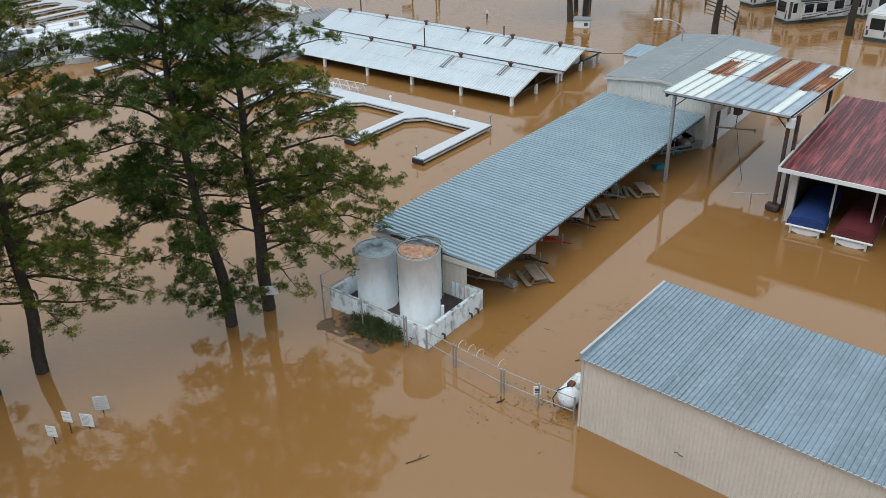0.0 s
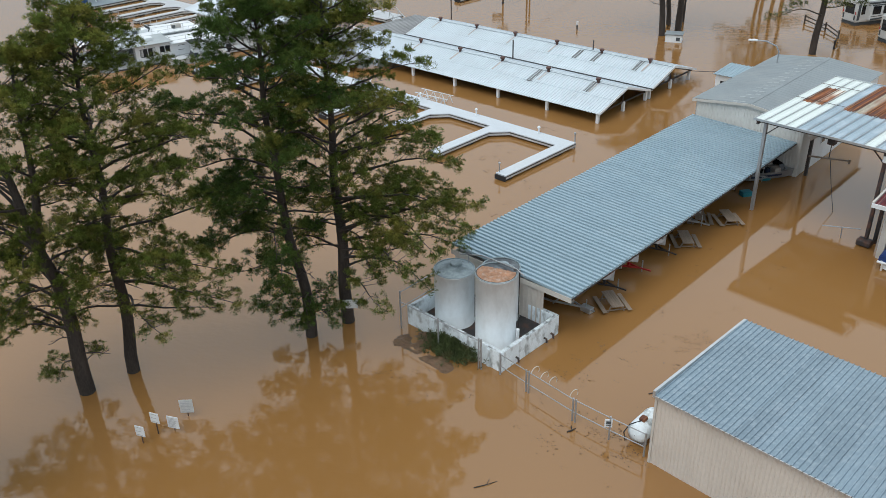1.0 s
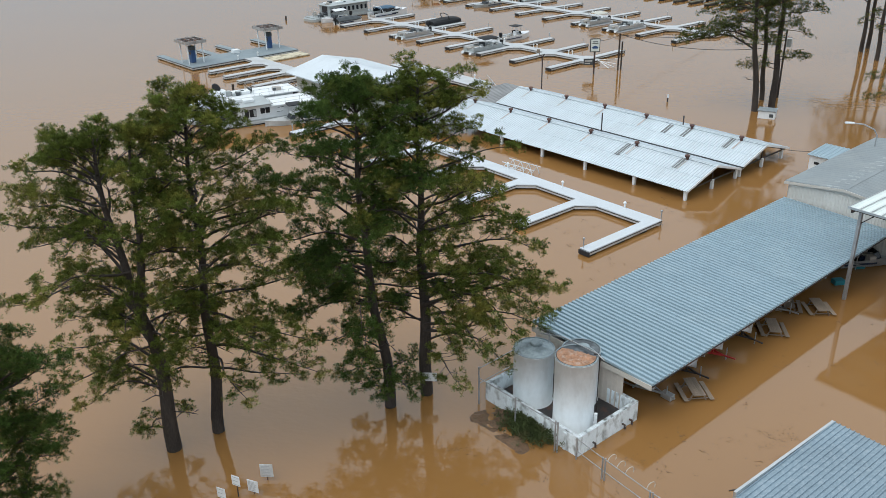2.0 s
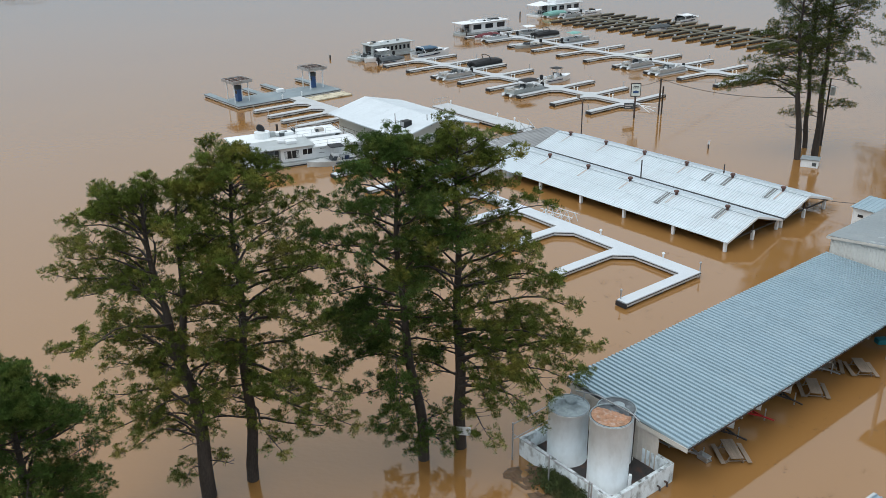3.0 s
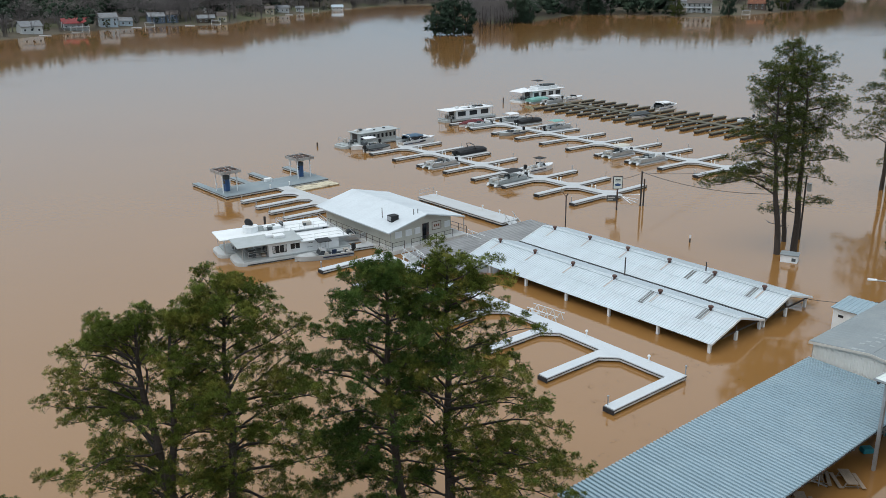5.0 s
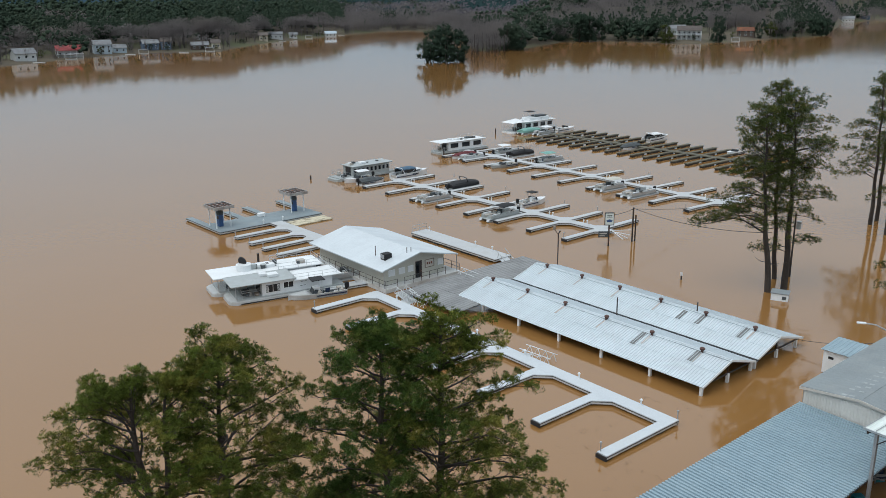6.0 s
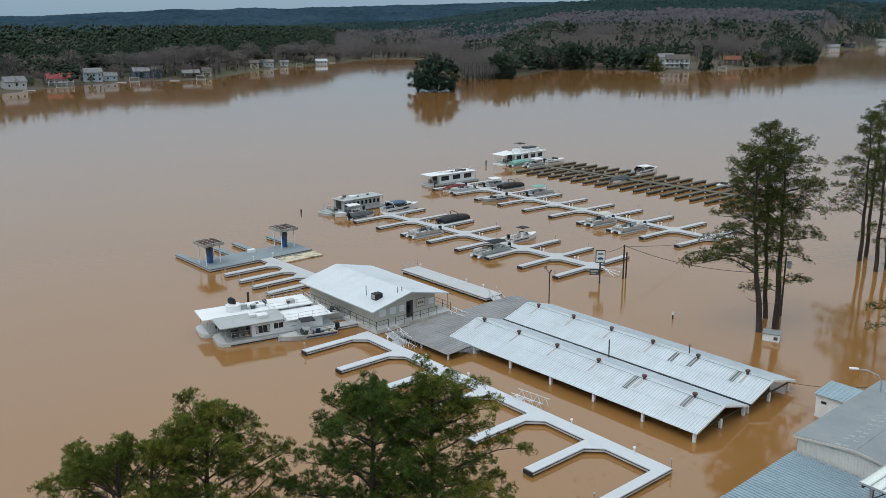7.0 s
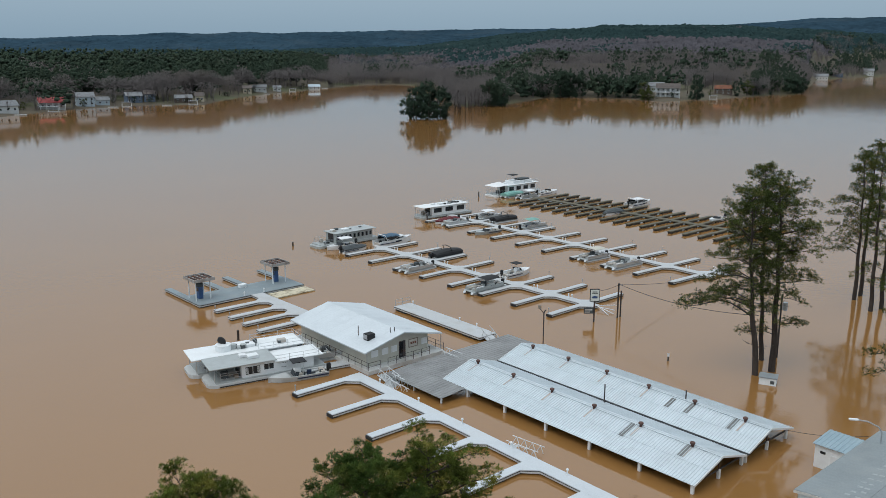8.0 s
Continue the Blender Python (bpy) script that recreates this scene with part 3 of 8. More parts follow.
def boat_pavilion():
    """Two long white gabled roofs side by side on short posts, with a low grey roof at one end."""
    t = thing("boat_pavilion", pose(5.9, 73.3, 0, 0, 0, -36.2), "flooded open pavilion with twin white metal gable roofs", "pavilion")
    L, ze, zr = 33.2, 1.0, 2.28
    ys = (0.0, 4.45, 8.75, 13.2, 17.8)
    for gi, (ya, yr, yb) in enumerate(((ys[0], ys[1], ys[2]), (ys[2] + 0.25, ys[3], ys[4]))):
        roof = part("roof", boxes((-L, 0, yr - 0.12, yr + 0.12, zr - 0.25, zr - 0.06)), M_dark_steel, t, "white ribbed metal gable roof")
        near = Vector((0, ya - yr, ze - zr))
        back = Vector((0, yb - yr, ze - zr))
        lay_panels(roof, Vector((0, yr, zr - 0.02)) + near * 0.48, (-1, 0, 0), near, L, near.length * 0.52 + 0.1, 0.95, 3, 0.06, M_white_roof, 10 + gi)
        lay_panels(roof, (0, yr, zr + 0.015), (-1, 0, 0), near, L, near.length * 0.5, 0.95, 3, 0.06, M_white_roof, 30 + gi)
        lay_panels(roof, (-L, yr, zr), (1, 0, 0), back, L, back.length + 0.1, 0.95, 3, 0.06, M_white_roof, 20 + gi)
        cap = bmesh.new()
        beam(cap, (-L - 0.05, yr - 0.12, zr + 0.03), (0.05, yr - 0.12, zr + 0.03), 0.3, 0.03)
        beam(cap, (-L - 0.05, yr + 0.12, zr + 0.03), (0.05, yr + 0.12, zr + 0.03), 0.3, 0.03)
        part("ridge_cap", cap, M_white_roof, roof)
        for xe in (0.04, -L - 0.04):
            trim = bmesh.new()
            beam(trim, (xe, ya - 0.06, ze - 0.05), (xe, yr, zr - 0.02), 0.06, 0.2)
            beam(trim, (xe, yr, zr - 0.02), (xe, yb + 0.06, ze - 0.05), 0.06, 0.2)
            part("gable_trim", trim, M_white, roof)
        for xe in (-0.35, -5.9, -11.8, -17.5, -23.4, -29.2):
            truss = bmesh.new()
            beam(truss, (xe, ya + 0.1, ze - 0.16), (xe, yb - 0.1, ze - 0.16), 0.1, 0.14)
            beam(truss, (xe, yr, ze - 0.16), (xe, yr, zr - 0.1), 0.09, 0.09)
            beam(truss, (xe, ya + 0.1, ze - 0.2), (xe, yr, zr - 0.16), 0.08, 0.12)
            beam(truss, (xe, yr, zr - 0.16), (xe, yb - 0.1, ze - 0.2), 0.08, 0.12)
            part("truss", truss, M_dark_steel, t, "dark rusty roof truss")
        for x in (-0.3, -5.9, -11.8, -17.5, -23.4, -29.2, -32.8):
            for y in ((ya + 0.2, yb - 0.3) if gi == 0 else (ya + 0.15, yb - 0.8)) + ((yr,) if x == -0.3 else ()):
                part("post", boxes((x - 0.13, x + 0.13, y - 0.13, y + 0.13, -1.5, ze - 0.1)), M_white, t)
        nvent = 6
        for i in range(nvent):
            x = -3.0 - i * 5.75 if gi == 0 else -2.6 - i * 5.7
            vent = bmesh.new()
            lathe(vent, [(0.14, zr - 0.1), (0.14, zr + 0.22), (0.24, zr + 0.23), (0.26, zr + 0.36), (0.2, zr + 0.42)], 12, (x, yr - 0.25))
            rv = part("roof_vent", vent, M_vent, t, "rusty turbine vent")
            sl = (zr - ze) / (yr - ya)
            wash = bmesh.new()
            beam(wash, (x, yr - 0.5, zr + 0.053 - 0.5 * sl), (x, yr - 1.9, zr + 0.053 - 1.9 * sl), 0.24, 0.012)
            part("rust_streak", wash, M_stain, rv, "faint rust streak below the vent")
    for x, y0, y1, gi in ((-3.22, 2.5, 4.3, 0), (-9.55, 2.1, 4.25, 0), (-3.45, 11.2, 13.05, 1), (-8.33, 11.3, 12.9, 1), (-10.63, 11.2, 12.75, 1)):
        yr = ys[1] if gi == 0 else ys[3]
        sl = (zr - ze) / (yr - (ys[0] if gi == 0 else ys[2] + 0.25))
        bm = bmesh.new()
        beam(bm, (x, y0, zr - (yr - y0) * sl + 0.06), (x, y1, zr - (yr - y1) * sl + 0.06), 0.55, 0.03)
        part("skylight", bm, M_skylight, t, "grey translucent skylight panel")
    valley = bmesh.new()
    beam(valley, (-L, ys[2] + 0.12, ze + 0.06), (0.2, ys[2] + 0.12, ze + 0.06), 0.3, 0.06)
    part("valley_gutter", valley, M_black, t, "black gutter strip along the roof valley")
    for x, y in ((-16.3, 8.2), (-9.6, 13.3)):
        part("vent_pipe", tube(bmesh.new(), [(x, y, 1.0), (x, y, 3.3)], 0.07), M_dark_steel, t)
    # low grey end roof
    low = part("end_roof", boxes((-39.3, -29.6, -3.4, -0.15, 0.66, 0.74), (-39.3, -33.2, -0.15, 17, 0.66, 0.74)), M_steel, t, "weathered grey sheet end roof")
    s = Vector((0, -3.65, -0.25))
    lay_panels(low, (-29.4, -0.05, 1.0), (-1, 0, 0), s, 10.1, s.length, 1.0, 2, 0.06, M_lean_roof, 31)
    s = Vector((0, 17.2, 0.0))
    lay_panels(low, (-39.5, -0.05, 1.0), (1, 0, 0), s, 6.25, s.length, 1.0, 2, 0.06, M_lean_roof, 32)
    for x, y in ((-29.8, -3.3), (-39.0, -3.3), (-34.5, -3.3), (-39.0, 8), (-39, 16.6)):
        part("post", boxes((x - 0.08, x + 0.08, y - 0.08, y + 0.08, -1.5, 0.7)), M_white, t)
    return t


boat_pavilion()


def lift_canopy():
    t = thing("lift_canopy", pose(15.0, 56.6, 0, 0, 0, -39.5), "tall open canopy with rusted patched metal roof on steel posts", "canopy")
    W, L, z = 8.7, 12.4, 6.75
    frame_ = bmesh.new()
    for y in (0.15, 3.2, 6.2, 9.2, L - 0.15):
        beam(frame_, (0.05, y, z - 0.14), (W - 0.05, y, z - 0.14), 0.1, 0.2)
    for x in (0.15, W - 0.15):
        beam(frame_, (x, 0.1, z - 0.3), (x, L - 0.1, z - 0.3), 0.12, 0.24)
    roof = part("roof", frame_, M_dark_steel, t, "dark steel roof frame")
    n = 12
    w = W / n
    sheets = {"c": M_clear_sheet, "b": M_canopy_sheet, "r": M_rust_sheet, "d": M_dark_rust, "t": M_tan_sheet}
    lower, upper = "ccccbbbbbbcb", "crrcbdtddbdr"
    for i in range(n):
        cuts = [((0, 0.47), sheets[lower[i]], 0.01), ((0.45, 1.0), sheets[upper[i]], 0.025)]
        if i in (1, 2):
            cuts[1:] = [((0.45, 0.80), M_rust_sheet, 0.025), ((0.78, 1.0), M_clear_sheet, 0.04)]
        elif i == 11:
            cuts[1:] = [((0.45, 0.80), M_rust_sheet, 0.025), ((0.78, 1.0), M_clear_sheet, 0.04)]
        for (lo, hi), m, up in cuts:
            me = panel_mesh("roof_panel", w * 1.03, L * (hi - lo) + 0.2, 2, 0.05, m)
            part("roof_panel", me, None, roof, m=Matrix.Translation((i * w, L * lo - 0.1, z + up)))
            seam = bmesh.new()
            beam(seam, (i * w, L * lo, z + up + 0.052), (i * w, L * hi, z + up + 0.052), 0.05, 0.02)
            if m in (M_rust_sheet, M_dark_rust):
                for q in (0.26, 0.77):
                    beam(seam, (i * w + q * w, L * lo + 0.1, z + up + 0.054), (i * w + q * w, L * hi - 0.1, z + up + 0.054), 0.06, 0.012)
            part("lap_seam", seam, M_orange_rust if m is M_dark_rust else M_dark_rust if m in (M_rust_sheet, M_tan_sheet) else M_steel, roof)
    # Shadows at the sheet laps, laid on as thin dark strips.
    for i0, i1, f in ((0, 4, 0.475), (0, 4, 0.81), (4, 5, 0.475), (10, 12, 0.475), (10, 12, 0.81)):
        lap = bmesh.new()
        beam(lap, (i0 * w, L * f, z + 0.12), (i1 * w, L * f, z + 0.12), 0.07, 0.015)
        part("lap_shadow", lap, M_dark_steel, roof, "dark strip drawn as the shadow of the sheet ends")
    part("eave_trim", boxes((-0.05, W + 0.05, -0.16, -0.11, z - 0.08, z + 0.07), (W + 0.22, W + 0.27, -0.1, L + 0.1, z - 0.08, z + 0.07), (-0.05, W + 0.2, L + 0.1, L + 0.16, z - 0.08, z + 0.12)), M_alu, t)
    for x, y, mat in ((0.7, 0.3, M_steel), (8.55, 0.5, M_dark_steel), (0.7, 8.7, M_dark_steel), (W - 0.4, 9.6, M_dark_steel), (8.9, 1.15, M_dark_steel)):
        post = part("post", boxes((x - 0.1, x + 0.1, y - 0.12, y + 0.12, -1.5, z - 0.2)), mat, t)
        br = bmesh.new()
        beam(br, (x, y, z - 1.1), (x + (0.9 if x < W / 2 else -0.9), y, z - 0.25), 0.07, 0.07)
        part("brace", br, M_dark_steel, post)
    hoist = part("hoist", soft_box(3.2, 3.7, 4.9, 5.5, 4.3, 5.2, 0.06), M_dark_steel, t, "dark chain hoist")
    part("drum", tube(bmesh.new(), [(1.9, 4.9, 4.5), (3.3, 5.6, 5.6)], 0.28, 14), M_cream_trim, hoist, "pale hoist drum")
    ch = bmesh.new()
    beam(ch, (3.45, 5.2, 3.25), (3.45, 5.2, 4.3), 0.05, 0.05)
    beam(ch, (3.45, 5.2, 5.2), (3.45, 5.2, z - 0.2), 0.06, 0.06)
    part("hoist_chain", ch, M_dark_steel, hoist)
    bar = bmesh.new()
    beam(bar, (2.2, 4.74, 3.2), (4.69, 5.73, 3.2), 0.1, 0.1)
    beam(bar, (4.69, 5.73, 3.0), (4.69, 5.73, 3.3), 0.12, 0.12)
    part("spreader_bar", bar, M_wood, t, "weathered spreader bar")
    part("cable", tube(bmesh.new(), [(3.6, 5.1, 3.2), (4.2, 4.6, 1.6), (5.0, 3.8, 0.0)], 0.02, 5), M_black, t)
    part("junction_box", soft_box(W - 0.25, W + 0.25, 0.2, 0.6, z - 0.9, z - 0.25, 0.06), M_white, t, "white electrical box")
    part("winch", soft_box(8.1, 9.0, 0.0, 0.7, 0.05, 0.45, 0.08), M_dark_steel, t)
    return t


lift_canopy()


# Paler red for the seams: the light that ribs catch, as colour.
M_seam_red = material("dusty_red_rib_highlight", (0.30, 0.135, 0.115), 0.5, 0, 0.35, 0.9, 9.0)


def red_boathouse():
    t = thing("boathouse", pose(20.95, 49.3, 0, 0, 0, -36.0), "open boathouse with peeling, gloss-streaked dark red metal roof", "boathouse")
    W, L, z0, z1 = 20.0, 15.6, 4.0, 4.35
    roof = part("roof", boxes((0.1, W, 0.1, L, z0 - 0.2, z0 - 0.05)), M_dark_steel, t, "underside framing")
    s = Vector((0, -L - 0.1, z0 - z1))
    lay_panels(roof, (W, L, z1), (-1, 0, 0), s, W, s.length, 0.42, 1, 0.05, M_red_roof, 41, lift=0.015)
    part("eave_trim", boxes((-0.1, W, -0.2, -0.12, z0 - 0.2, z0 + 0.06), (-0.08, -0.04, -0.12, L, z0 - 0.1, z0 + 0.05)), M_white, t, "white eave trim")
    part("rake_trim", beam(bmesh.new(), (-0.07, -0.15, z0 + 0.07), (-0.07, L, z1 + 0.07), 0.12, 0.12), M_cream_trim, t, "cream edge trim")
    for i in range(48):
        x = W * (i + 0.5) / 48
        if x < W:
            part("standing_seam", beam(bmesh.new(), (x, -0.1, z0 + 0.057), (x, L - 0.05, z1 + 0.057), 0.028, 0.02), M_seam_red, roof)
    for x, y in ((0.75, 1.2), (5.6, 1.2), (10.5, 1.2), (0.75, L - 0.4), (10, L - 0.4), (15.5, 1.2), (3.2, 1.3), (8, 1.3)):
        w = 0.2 if y < 1.25 and x < 1 else 0.06
        part("post", boxes((x - w, x + w, y - w, y + w, -1.5, z0 - 0.1)), M_cream_trim, t)
    wall_sheets(t, (W, L - 0.1), (0.2, L - 0.1), -1.4, z0, M_cream)
    wall_sheets(t, (0.6, L), (0.6, 1.5), -1.4, z0, M_cream)
    # Dark lining just inside the cream wall sheets.
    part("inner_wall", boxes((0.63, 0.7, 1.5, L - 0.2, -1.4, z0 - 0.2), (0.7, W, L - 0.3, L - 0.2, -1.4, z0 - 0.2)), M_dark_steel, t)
    return t


red_boathouse()


# ---- floating shop ----
M_seam = material("grey_roof_seam", (0.535, 0.585, 0.615), 0.6, 0, 0.1, 1.0, 9.0)


def floating_shop():
    t = thing("floating_shop", pose(-30.6, 94.4, 0, 0, 0, -37.2), "floating marina store with white low-pitched roof and taupe siding", "marina store")
    X, Y, zd, ze, zr = 17.0, 12.0, 0.55, 2.95, 4.15
    part("float_deck", boxes((-X, 0.3, 0, Y, 0.05, zd)), M_fascia, t, "floating deck")
    part("float", boxes((-X + 0.3, 0, 0.25, Y - 0.2, -0.4, 0.05)), M_rubber, t)
    body = bmesh.new()
    x0, x1, y0, y1 = -X + 0.5, -1.2, 0.9, Y - 1.6
    ym = (y0 + y1) / 2
    prof = [(y0, zd), (y1, zd), (y1, ze), (ym, zr - 0.12), (y0, ze)]
    a = [body.verts.new((x0, y, z)) for y, z in prof]
    b = [body.verts.new((x1, y, z)) for y, z in prof]
    body.faces.new(a)
    body.faces.new(b[::-1])
    for i in range(5):
        body.faces.new((a[i], b[i], b[(i + 1) % 5], a[(i + 1) % 5]))
    bmesh.ops.recalc_face_normals(body, faces=body.faces[:])
    part("wall", body, M_taupe, t)
    rf = bmesh.new()
    for ya, yb in ((-0.35, ym), (ym, Y - 0.2)):
        za, zb = (ze - 0.2, zr) if ya < 0 else (zr, ze - 0.2)
        v = [rf.verts.new(p) for p in ((-X - 0.2, ya, za), (0.1, ya, za), (0.1, yb, zb), (-X - 0.2, yb, zb))]
        w = [rf.verts.new((p.co.x, p.co.y, p.co.z + 0.16)) for p in v]
        rf.faces.new(v[::-1])
        rf.faces.new(w)
        for i in range(4):
            rf.faces.new((v[i], v[(i + 1) % 4], w[(i + 1) % 4], w[i]))
    part("roof", rf, M_shop_roof, t, "white coated roof")
    for side in (0, 1):
        ya, za = (-0.3, ze - 0.04) if side == 0 else (Y - 0.25, ze - 0.04)
        for i in range(1, 9):
            seam = bmesh.new()
            x = -X - 0.2 + i * (X + 0.3) / 9
            beam(seam, (x, ya, za + 0.004), (x, ym, zr + 0.164), 0.09, 0.012)
            part("roof_seam", seam, M_seam, t)
    for x, y in ((-1.4, 4.6), (-1.2, 5.1), (-4.6, 2.0)):
        part("vent_pipe", tube(bmesh.new(), [(x, y, 3.3), (x, y, 4.75)], 0.05, 8), M_dark_steel, t)
    ac = part("air_conditioner", soft_box(-3.1, -2.1, 1.7, 2.8, 3.35, 4.2, 0.05), M_black, t, "black rooftop air conditioner")
    part("grille", boxes((-2.95, -2.25, 1.66, 1.7, 3.55, 4.1)), M_steel, ac)
    for y, w in ((1.5, 1.0), (3.1, 0.95), (4.5, 0.9), (9.35, 0.9)):
        win = part("window", boxes((x1, x1 + 0.06, y, y + w, 1.55, 2.35)), M_white, t, "white boarded window")
        part("pane", boxes((x1 + 0.06, x1 + 0.075, y + 0.08, y + w - 0.08, 1.62, 2.28)), M_gel, win)
    # The doorway's inner shade is a dark slab on the closed wall.
    door = part("door", boxes((x1, x1 + 0.07, 5.75, 6.75, zd, 2.7)), M_dark_steel, t, "dark slab drawn as the shade in an open doorway")
    part("door_leaf", boxes((x1 + 0.07, x1 + 0.11, 5.8, 6.3, zd + 0.05, 2.6)), M_glass, door)
    sg = part("sign_board", boxes((x1, x1 + 0.06, 7.25, 8.75, 1.55, 2.65)), M_cream_trim, t, "framed wall sign")
    part("sign_frame", boxes((x1 + 0.06, x1 + 0.09, 7.25, 8.75, 1.55, 1.63), (x1 + 0.06, x1 + 0.09, 7.25, 8.75, 2.57, 2.65), (x1 + 0.06, x1 + 0.09, 7.25, 7.33, 1.55, 2.65), (x1 + 0.06, x1 + 0.09, 8.67, 8.75, 1.55, 2.65)), M_wood, sg)
    part("sign_bars", boxes((x1 + 0.06, x1 + 0.075, 7.55, 7.78, 1.95, 2.25), (x1 + 0.06, x1 + 0.075, 7.88, 8.1, 1.95, 2.25), (x1 + 0.06, x1 + 0.075, 8.2, 8.45, 1.95, 2.25)), M_dark_rust, sg)
    rail = bmesh.new()
    for p, q in (((0.2, 0.1), (0.2, 1.9)), ((0.2, 3.0), (0.2, Y - 2.4)), ((-X, 0.1), (0.2, 0.1)), ((0.2, Y - 0.1), (-3, Y - 0.1))):
        for z in (zd + 0.5, zd + 1.0):
            beam(rail, (*p, z), (*q, z), 0.04, 0.04)
        n = max(1, round((Vector(q) - Vector(p)).length / 1.4))
        for i in range(n + 1):
            c = Vector(p).lerp(Vector(q), i / n)
            beam(rail, (c.x, c.y, zd), (c.x, c.y, zd + 1.0), 0.05, 0.05)
    part("railing", rail, M_dark_steel, t, "thin dark metal railing")
    for y in (0.15, Y - 0.2):
        for x in (-0.2,):
            part("corner_post", tube(bmesh.new(), [(x, y, zd), (x, y, ze - 0.1)], 0.05), M_steel, t)
    return t


floating_shop()


# ---- docks ----
def slab(parent, name, outline, mat, z=0.5, label=""):
    """A floating dock piece: deck, dark rubbing strake and fascia under one outline."""
    cx, cy = sum(p[0] for p in outline) / len(outline), sum(p[1] for p in outline) / len(outline)
    deck = part(name, prism(bmesh.new(), outline, z - 0.09, z), mat, parent, label)

    def grown(g):
        return [(x + (g if x > cx else -g), y + (g if y > cy else -g)) for x, y in outline]
    part("rub_strake", prism(bmesh.new(), grown(0.012), z - 0.16, z - 0.095), M_rubber, deck)
    part("fascia_board", prism(bmesh.new(), grown(-0.01), z - 0.34, z - 0.165), M_fascia, deck)
    return deck


def floats(parent, rows):
    for r in rows:
        part("float", boxes((*r, -0.25, 0.17)), M_rubber, parent)


def bollard_mesh():
    bm = bmesh.new()
    lathe(bm, [(0.11, 0), (0.11, 0.06), (0.07, 0.08), (0.07, 0.48), (0.14, 0.5), (0.14, 0.57), (0.06, 0.66)], 12)
    me = to_mesh("pedestal_lamp", bm)
    me.materials.append(M_white)
    return me


BOLLARD = bollard_mesh()


def tip_post(parent, x, y, z=0.5, h=0.75):
    bm = tube(bmesh.new(), [(x, y, z - 0.5), (x, y, z + h)], 0.05)
    bmesh.ops.create_uvsphere(bm, u_segments=8, v_segments=6, radius=0.11, matrix=Matrix.Translation((x, y, z + h)))
    part("guide_post", bm, M_steel, parent, "thin post with pale cap")


def slip_dock(name, m, label, xs, x_end, width, y_near, y_far, fw, mat, posts=(), both=True, z=0.5, group="slip docks"):
    """A spine along -x with fingers to -y and, where both, to +y."""
    t = thing(name, m, label, "dock", group)
    slab(t, "walkway", [(x_end, -width / 2), (0, -width / 2), (0, width / 2), (x_end, width / 2)], mat, z)
    for i, x in enumerate(xs):
        for sgn, ln in ((-1, y_near), (1, y_far)):
            if ln <= 0:
                continue
            y0, y1 = sgn * (width / 2 + 0.004), sgn * ln
            g = 1.3
            if sgn < 0:
                pts = [(x - fw / 2, y1), (x + fw / 2, y1), (x + fw / 2, y0 - g), (min(x + fw / 2 + g, -0.01), y0), (x - fw / 2, y0)]
            else:
                pts = [(x - fw / 2, y1), (x - fw / 2, y0 + g), (x - fw / 2 - g, y0), (x + fw / 2, y0), (x + fw / 2, y1)]
            f = slab(t, "finger", pts, mat, z)
            floats(f, [(x - fw / 2 + 0.08, x + fw / 2 - 0.08, min(a, b), max(a, b)) for a, b in ((y1, y1 - sgn * 0.9), (y0 + (y1 - y0) * 0.55, y0 + (y1 - y0) * 0.42), (y0 + (y1 - y0) * 0.15, y0 + (y1 - y0) * 0.05))])
            part("end_bumper", boxes((x - fw / 2 - 0.03, x + fw / 2 + 0.03, min(y1 + sgn * 0.015, y1 + sgn * 0.12), max(y1 + sgn * 0.015, y1 + sgn * 0.12), 0.05, z - 0.1)), M_rubber, f)
            if (i, sgn) in posts:
                tip_post(f, x - fw / 2 + 0.15, y1 - sgn * 0.25, z)
    for x in xs[:-1]:
        part("pedestal_lamp", BOLLARD, None, t, m=Matrix.Translation((x - 3.2, width / 2 - 0.3, z)))
        if both:
            part("pedestal_lamp", BOLLARD, None, t, m=Matrix.Translation((x - 3.8, width / 2 - 0.45, z)))
    return t


near_dock = slip_dock("slip_dock", pose(3.3, 66.95, 0, 0, 0, -37.1) @ pose(0, -0.17, 0), "pale floating slip dock with empty berths", [-0.5 - 7.15 * i for i in range(7)], -44.0, 1.55, 8.45, 0, 1.0, M_deck,
                      posts=((0, -1), (6, -1)), both=False)
tip_post(near_dock, -0.15, 0.8)
slip_dock("slip_dock", pose(-4.8, 128.3, 0, 0, 0, -35.8), "pale floating dock with paired finger berths and moored boats", [-2.0 - 7.28 * i for i in range(8)], -54.6, 1.65, 8.5, 8.7, 1.0, M_far_deck,
          posts=((0, -1), (1, 1), (2, 1), (4, 1), (6, 1), (6, -1), (4, -1)))
slip_dock("slip_dock", pose(14.2, 150.9, 0, 0, 0, -39.3), "pale floating dock with finger berths and several boats", [-2.1 - 7.55 * i for i in range(10)], -73.0, 1.65, 9.0, 9.2, 1.0, M_far_deck,
          posts=((0, -1), (4, -1), (3, 1), (6, 1), (2, 1)))


